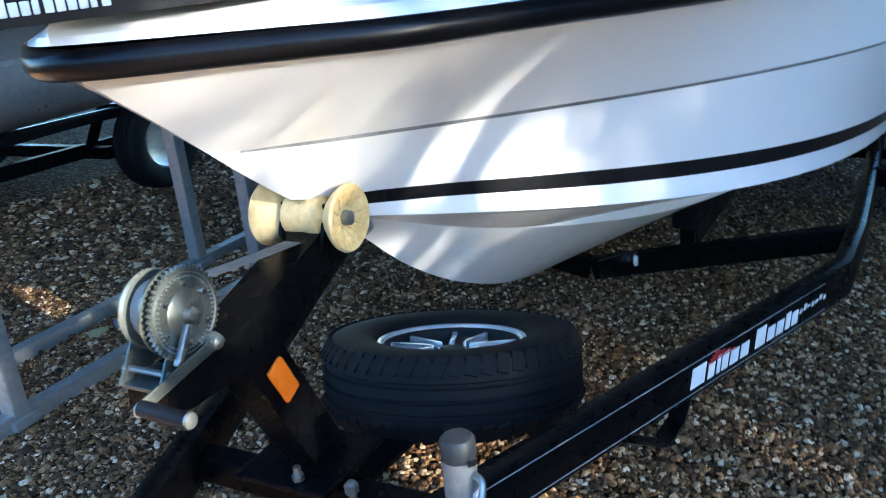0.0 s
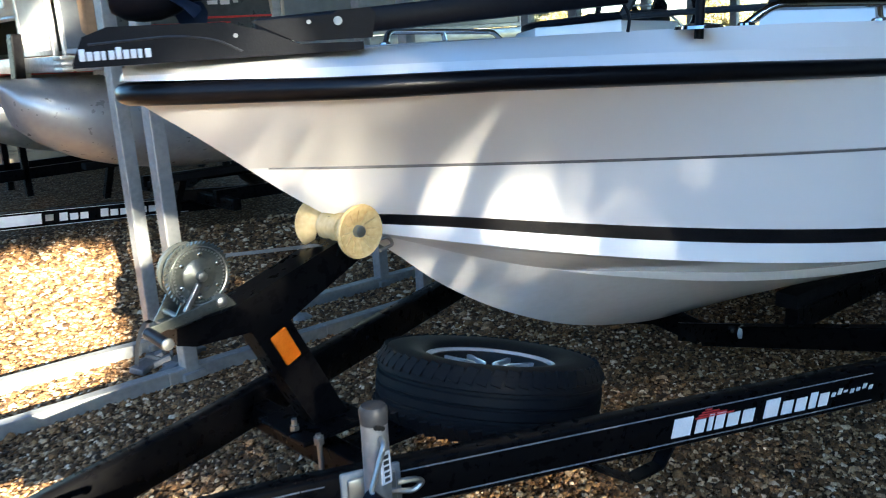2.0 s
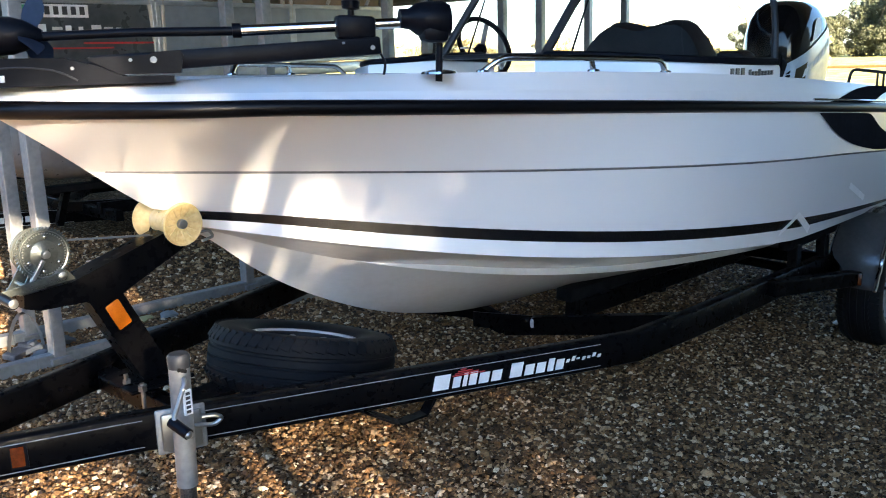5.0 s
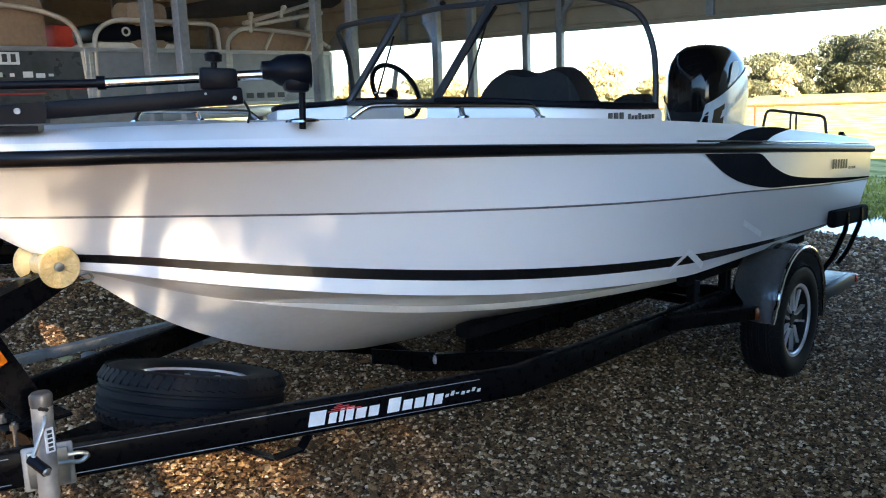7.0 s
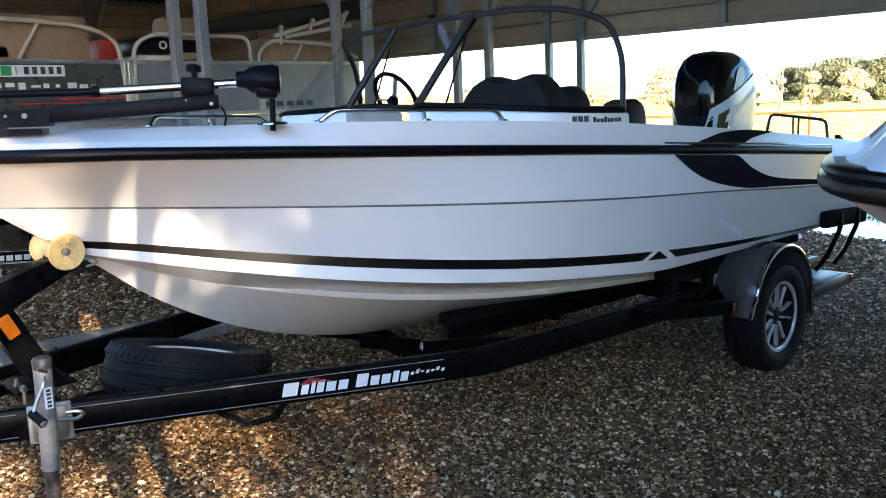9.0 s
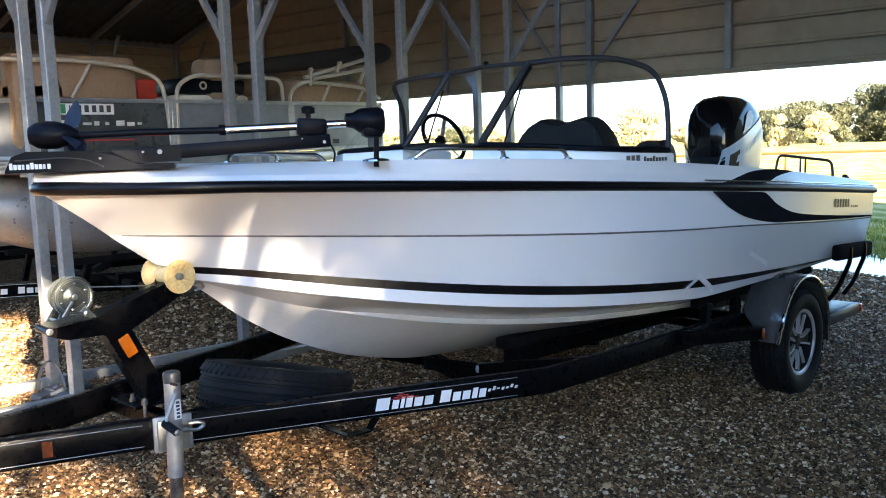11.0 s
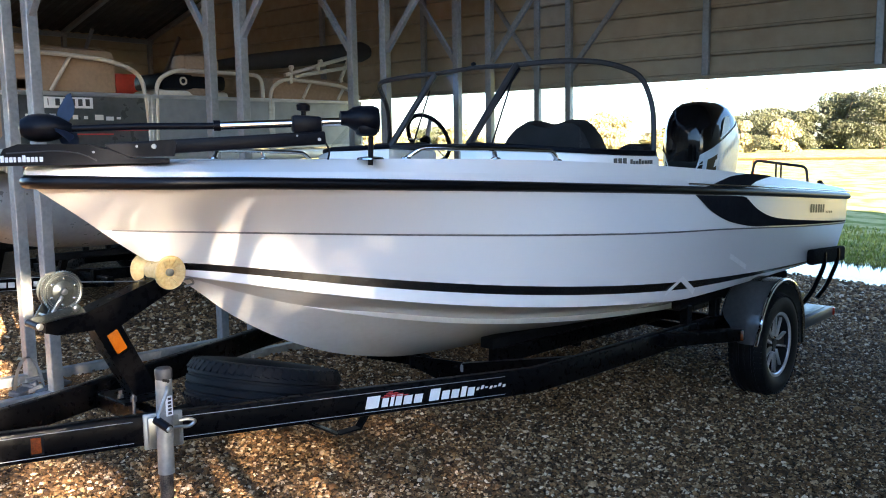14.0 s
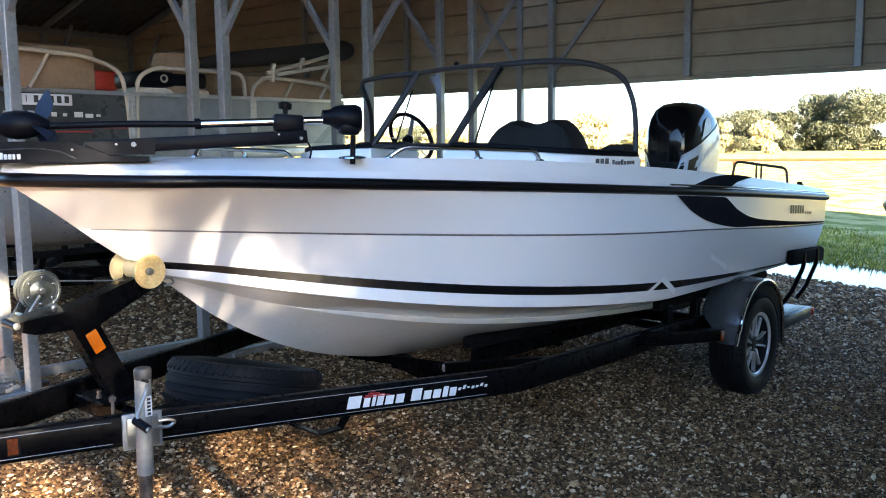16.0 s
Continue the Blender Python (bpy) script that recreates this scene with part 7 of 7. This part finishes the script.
def leaf_material(name, a, b):
    m = material(name, a, 0.6, second=b, scale=0.6, amount=0.7, per_island=0.45)
    return m


BARK = material("bark", (0.10, 0.075, 0.05), 0.9, second=(0.06, 0.045, 0.03), scale=6, bump=0.6, bump_scale=30)
LEAVES = leaf_material("oak_leaves", (0.014, 0.021, 0.006), (0.034, 0.038, 0.010))
LEAVES_PALE = leaf_material("pale_dry_leaves", (0.30, 0.245, 0.11), (0.22, 0.185, 0.08))
LEAVES_DRY = leaf_material("dry_leaves", (0.34, 0.26, 0.12), (0.24, 0.21, 0.09))


def far_field():
    eye = (-1.26, -3.25)

    def polar(az, d):
        return eye[0] + d * math.cos(radians(az)), eye[1] + d * math.sin(radians(az))
    spec = [(21.6, 120, 6.3, 8.5, 0), (19.9, 118, 5.0, 4.5, 0), (17.6, 119, 7.3, 7.0, 0), (15.4, 118, 7.6, 7.5, 0), (12.2, 120, 7.6, 9, 0), (8.0, 122, 7.2, 10, 0), (3.5, 122, 7.2, 10, 0), (23.9, 150, 5.6, 6, 0),
            (28.0, 170, 4.4, 8, 1), (31.8, 150, 6.4, 8, 1), (36.5, 175, 4.4, 9, 1), (41.0, 160, 5.2, 9, 1), (43.5, 165, 4.6, 9, 0), (47.5, 175, 4.6, 10, 1), (51.0, 175, 4.2, 10, 0), (56.0, 175, 4.6, 10, 1), (61.0, 175, 4.2, 10, 0)]
    for i, (az, d, h, w, dry) in enumerate(spec):
        x, y = polar(az, d)
        tree("tree", "pale yellow-leaved tree beyond the field" if dry else "broad dark green oak on the far side of the field", x, y, h, w * 1.25, LEAVES_DRY if dry else LEAVES, 20 + i, 22, 1100 if az < 25 else 400, 0.3, -0.06, 0.135 if az < 25 else 0.22)
    for i, (az, d, h, w) in enumerate(((22.9, 100, 3.5, 4.2), (20.6, 98, 3.7, 4.6), (27.0, 105, 3.2, 5), (31.0, 110, 3.2, 5), (36.0, 110, 3.0, 6), (40.0, 112, 2.8, 6), (45.0, 112, 3.0, 6), (50.0, 112, 2.8, 6), (55.0, 115, 2.8, 6))):
        x, y = polar(az, d)
        tree("shrub", "rounded pale dry shrub in the field", x, y, h, w, LEAVES_PALE, 60 + i, 10, 300, 0.1, -0.1, 0.16)
    # pipe fence across the field
    f = thing("pipe_fence", "rust-coloured single-rail pipe fence across the field", "fence")
    a, b = (27.9, -4.6), (18.9, 11.8)
    za = zb = 1.10
    part("fence_rail", tube(bmesh.new(), [(a[0], a[1], za), (b[0], b[1], zb)], 0.032, 8), RUST, f, "", True)
    n = 3
    for i in range(n + 1):
        t = i / n
        x, y = a[0] + (b[0] - a[0]) * t, a[1] + (b[1] - a[1]) * t
        part("fence_post", tube(bmesh.new(), [(x, y, ground_z(x, y) - 0.05), (x, y, za - 0.02)], 0.030, 8), RUST, f, "", True)


RUST = material("rusty_pipe", (0.10, 0.034, 0.010), 0.9, second=(0.07, 0.024, 0.008), scale=3, spec=0.1)
far_field()


def bare_tree():
    """A thin half-bare tree near the far end of the shed."""
    rnd = random.Random(8)
    x, y = 26.0, 9.0
    t = thing("tree", "slender half-bare tree with yellow leaves", "tree", (x, y, ground_z(x, y)), group="tree line")
    bm = bmesh.new()
    tips = []

    def grow(p, d, r, n):
        q = p + d
        tube(bm, [p, p.lerp(q, 0.5) + Vector((rnd.uniform(-1, 1), rnd.uniform(-1, 1), 0)) * d.length * 0.06, q], r, 6, False, [r, r * 0.8, r * 0.6])
        if n == 0:
            tips.append(q)
            return
        for _ in range(3):
            e = (d.normalized() + Vector((rnd.uniform(-0.8, 0.8), rnd.uniform(-0.8, 0.8), rnd.uniform(-0.1, 0.5)))).normalized() * d.length * rnd.uniform(0.6, 0.8)
            grow(q, e, r * 0.55, n - 1)
    grow(Vector((0, 0, 0)), Vector((0, 0, 1.3)), 0.06, 4)
    part("trunk", bm, BARK, t, "", True)
    bm = bmesh.new()
    for p in tips:
        leaf_cloud(bm, p, (0.35, 0.35, 0.3), 5, 0.045, rnd)
    part("crown", bm, LEAVES_DRY, t)


bare_tree()
# thin places cut in the added evergreens to place sun patches: ellipses (across, height, half sizes, share of leaf
# cover missing) along the low light
SUN_GAPS = [(-5.40, 4.33, 0.85, 0.26, 0.66), (-5.50, 4.29, 0.30, 0.14, 0.69), (-5.92, 4.44, 0.13, 0.14, 0.78), (-6.48, 4.50, 0.10, 0.10, 0.74), (-6.24, 4.50, 0.10, 0.11, 0.74), (-4.90, 4.20, 0.16, 0.16, 0.68), (-4.22, 3.92, 0.16, 0.10, 0.6), (-4.98, 4.40, 0.12, 0.06, 0.6), (-5.60, 4.51, 0.12, 0.07, 0.72),
        (-6.10, 5.04, 0.10, 0.06, 0.90), (-6.02, 5.21, 0.09, 0.05, 0.90), (-6.98, 4.76, 0.30, 0.05, 0.75), (-6.13, 5.34, 0.08, 0.035, 0.86), (-5.86, 5.14, 0.12, 0.05, 0.88), (-6.36, 5.05, 0.07, 0.06, 0.90), (-6.42, 4.785, 0.11, 0.05, 0.88), (-5.67, 5.00, 0.08, 0.05, 0.82), (-6.66, 4.61, 0.18, 0.08, 0.82),
        (-6.42, 5.62, 0.34, 0.16, 0.53), (-6.25, 5.50, 0.17, 0.09, 0.56), (-6.50, 5.78, 0.26, 0.10, 0.66)]
# west edge of the leaf screen by height; sun passes beyond it
EDGE = [(4.78, -7.45), (4.86, -7.10), (4.95, -6.96), (5.10, -6.79), (5.30, -6.78), (5.44, -6.76), (5.50, -6.66), (5.56, -6.60), (5.62, -6.68), (5.72, -6.90), (5.90, -7.0), (7.2, -7.1)]


def bright_slit(x, z):
    """One slanting gap cut in the leaf screen, for the bright patches on the hull."""
    return -6.10 < x < -5.40 and 0 < 5.53 - 0.52 * (x + 5.89) - z < min(0.22, 0.13 - 0.45 * (x + 5.55))


# unseen evergreens added behind the walk, whose crowns block and dapple the low sun
def sun_screen_tree(x, y, h, w, seed, edged=True, low=0.06, top=1.0, leaves=9000, deep=0.7, leaf=0.17):
    """An added leaf screen shaped as an evergreen; its cut edge and thin places shape the sunlight."""
    rnd = random.Random(seed)
    x, y = x + 1.814, y + 11.0
    t = thing("tree", "unseen leafy evergreen added to screen the low sun", "tree", (x, y, ground_z(x, y)), group="yard trees")
    part("trunk", tube(bmesh.new(), [(0, 0, -0.1), (0.05, 0, h * 0.4), (0, 0.05, h * 0.85)], 0.15, 8, True, [0.17, 0.12, 0.03]), BARK, t, "", True)
    verts, faces = [], []
    for _ in range(leaves):
        zz = rnd.uniform(low, top)
        k = w / 2 * (1 - (max(0.0, zz - 0.6) ** 2 * 3.5 if low < 0.5 else 0.0)) * (1 + 0.12 * noise.noise(Vector((x * 3, zz * 7, seed))))
        a, r = rnd.uniform(0, 6.283), math.sqrt(rnd.random()) * max(0.1, k)
        p = Vector((r * math.cos(a), r * math.sin(a) * deep, zz * h))
        # gaps and edge run along the low light
        q = Vector((x + p.x - 6.65 - 0.31 * (p.y + y + 0.4), 0, p.z + ground_z(x, y) + 0.267 * (p.y + y + 16)))
        if edged and q.x < knots(q.z, EDGE) + 0.03:
            continue
        soft = Vector((q.x + rnd.gauss(0, 0.028), 0, q.z + rnd.gauss(0, 0.022)))
        wob = 1 + 0.35 * noise.noise(Vector((q.x * 5, 1.3, q.z * 5)))
        gap = max([k for cx, cz, rx, rz, k in SUN_GAPS if ((soft.x - cx) / rx) ** 2 + ((soft.z - cz) / rz) ** 2 < wob], default=0.0)
        thin = knots(q.x, [(-5.96, 0.60), (-5.90, 0.66), (-5.82, 0.71), (-5.74, 0.70), (-5.55, 0.66)]) if bright_slit(soft.x, soft.z) else gap
        m = Matrix.Translation(p) @ Euler((rnd.uniform(0, 6.3), rnd.uniform(0, 6.3), rnd.uniform(0, 6.3))).to_matrix().to_4x4()
        s = leaf * rnd.uniform(0.6, 1.3) * math.sqrt(1 - thin)      # small sparse leaves in the thin places
        faces.append(tuple(range(len(verts), len(verts) + 4)))
        verts += [m @ Vector(v) for v in ((-s, 0, 0), (0, -s * 0.55, 0.25 * s), (s, 0, 0), (0, s * 0.55, 0.25 * s))]
    me = bpy.data.meshes.new("crown")
    me.from_pydata(verts, [], faces)
    me.materials.append(LEAVES)
    new("crown", me).parent = t


for i, (x, y, h, w) in enumerate(((-5.2, -27.0, 7.6, 3.6), (-2.7, -27.6, 7.6, 4.0), (0.0, -27.2, 7.4, 4.0), (2.8, -27.8, 7.4, 4.2), (5.8, -28.4, 7.2, 4.6), (9.0, -28.4, 7.2, 4.6))):
    sun_screen_tree(x, y, h, w, 90 + i, leaves=34000 if i < 2 else 15000, leaf=0.085 if i < 2 else 0.17)
for i, (x, y, h, w) in enumerate(((-4.9, -30.6, 7.6, 3.6), (-1.4, -31.0, 7.6, 4.4), (2.6, -31.0, 7.6, 4.6))):
    sun_screen_tree(x, y, h, w, 110 + i, leaves=9000 if i else 20000, leaf=0.17 if i else 0.085)
# flat leaf layers on clear trunks, added beside them to shade higher bands
for i, (x, y, h, w, low, top, leaves) in enumerate(((-11.0, -26.9, 6.6, 9.0, 0.850, 0.885, 1300), (-9.0, -27.2, 7.6, 7.0, 0.775, 0.885, 1700), (-8.6, -27.5, 7.6, 6.2, 0.935, 1.03, 1500), (-6.19, -27.3, 7.6, 1.2, 0.86, 1.0, 900))):
    sun_screen_tree(x, y, h, w, 97 + i, False, low, top, leaves, 0.06)


# ---- small litter round the posts ----
def litter():
    rnd = random.Random(4)
    for i in range(9):
        x, y = 0.74 + rnd.uniform(-0.16, 0.14), 1.66 + rnd.uniform(-0.12, 0.12)
        m = pose(x, y, ground_z(x, y) + 0.025, rnd.uniform(-25, 25), rnd.uniform(-25, 25), rnd.uniform(0, 180))
        tagged(part("flagstone_shard", box(bmesh.new(), (-0.06, -0.035, -0.014), (0.06, 0.035, 0.014), 0.006, m), SLATE), "dark broken slate shard lying by the posts", "stone", group="slate shards")
    st = bmesh.new()
    rows = []
    for i in range(12):
        t = i / 11
        a = math.pi * t
        rows.append([(0.70 + 0.10 * math.cos(a) - 0.03, 1.78 + w - 0.10 * t, ground_z(0.7, 1.7) + 0.01 + 0.20 * math.sin(a) ** 1.5) for w in (-0.022, 0.022)])
    grid(st, rows)
    bmesh.ops.solidify(st, geom=st.faces[:], thickness=0.004)
    tagged(part("loose_strap", st, STRAP), "loop of grey webbing lying against the post", "strap")
    for x, y, s, mat, lab in ((3.95, -2.52, 0.05, WHITE_PAINT, "scrap of pale litter on the gravel"), (1.48, 1.80, 0.05, GALV, "flat grey stone by the base rail"), (1.35, 1.82, 0.04, LEAVES_DRY, "dry leaf by the base rail"), (4.3, -0.9, 0.04, WHITE_PAINT, "scrap of pale litter on the gravel")):
        bm = bmesh.new()
        bmesh.ops.create_icosphere(bm, subdivisions=2, radius=s)
        for v in bm.verts:
            k = noise.noise(v.co * 30 + Vector((x, y, 0)))
            v.co *= 1 + 0.5 * k
            v.co.z *= 0.45
            v.co += Vector((x, y, ground_z(x, y) + s * 0.3))
        tagged(part("litter_scrap", bm, mat, None, "", True), lab, "litter")


SLATE = material("dark_slate", (0.06, 0.065, 0.07), 0.6, second=(0.10, 0.10, 0.105), scale=20, bump=0.5)
litter()

# ---- loose river pebbles over the pad, one object ----
def pebbles():
    """Chipped stones: a five-sided foot, a three-sided crown, every corner knocked about."""
    rng = np.random.default_rng(11)
    foot = [(math.cos(a), math.sin(a), -0.25) for a in [2 * math.pi * i / 5 for i in range(5)]]
    crown = [(0.66 * math.cos(a), 0.66 * math.sin(a), 0.74) for a in [2 * math.pi * (i + 0.25) / 3 for i in range(3)]]
    ico = np.array(foot + crown)
    tri = np.array([(0, 1, 5), (1, 2, 5), (2, 6, 5), (2, 3, 6), (3, 4, 7), (3, 7, 6), (4, 0, 7), (0, 5, 7), (5, 6, 7)])
    spots = []
    for x0, x1, y0, y1, per, size in ((-0.7, 2.6, -1.7, 2.4, 6500, 0.0078), (0.9, 2.6, -2.9, -1.7, 5500, 0.0082), (2.6, 4.4, -2.8, 1.0, 5600, 0.0077), (-0.9, 2.0, 2.4, 4.6, 3000, 0.0107), (4.4, 7.2, -2.8, 1.5, 3700, 0.0087), (2.0, 4.6, 1.0, 4.0, 1500, 0.0128), (-1.6, -0.7, -1.7, 2.4, 2500, 0.0107), (7.2, 9.6, -2.0, 2.0, 1000, 0.014)):
        n = int((x1 - x0) * (y1 - y0) * per)
        spots.append(np.c_[rng.uniform(x0, x1, n), rng.uniform(y0, y1, n), np.full(n, size)])
    P = np.concatenate(spots)
    n = len(P)
    z = np.array([ground_z(x, y) for x, y in P[:, :2]])
    size = P[:, 2] * rng.lognormal(0.0, 0.28, n)
    scale = np.c_[size * rng.uniform(0.95, 1.5, n), size * rng.uniform(0.7, 1.1, n), size * rng.uniform(0.5, 0.95, n)]
    ang = rng.uniform(0, 2 * np.pi, n)
    tilt = rng.normal(0, 0.42, n)
    V = ico[None] * (1 + rng.normal(0, 0.17, (n, len(ico), 1))) * scale[:, None, :]
    ct, st = np.cos(tilt)[:, None], np.sin(tilt)[:, None]
    y, zz = V[:, :, 1] * ct - V[:, :, 2] * st, V[:, :, 1] * st + V[:, :, 2] * ct
    ca, sa = np.cos(ang)[:, None], np.sin(ang)[:, None]
    X, Y = V[:, :, 0] * ca - y * sa, V[:, :, 0] * sa + y * ca
    co = np.stack([X + P[:, 0:1], Y + P[:, 1:2], zz + z[:, None] + (size * rng.uniform(0.1, 0.75, n))[:, None]], -1).reshape(-1, 3)
    F = (tri[None] + (np.arange(n) * len(ico))[:, None, None]).reshape(-1, 3)
    me = bpy.data.meshes.new("pebbles")
    me.vertices.add(len(co))
    me.vertices.foreach_set("co", co.ravel())
    me.loops.add(F.size)
    me.loops.foreach_set("vertex_index", F.ravel())
    me.polygons.add(len(F))
    me.polygons.foreach_set("loop_start", np.arange(0, F.size, 3))
    me.polygons.foreach_set("use_smooth", np.repeat(rng.random(n) < 0.45, len(tri)))
    me.update()
    me.materials.append(PEBBLES)
    return tagged(new("pebbles", me), "loose brown and grey river pebbles covering the pad", "gravel", kind="stuff")


pebbles()
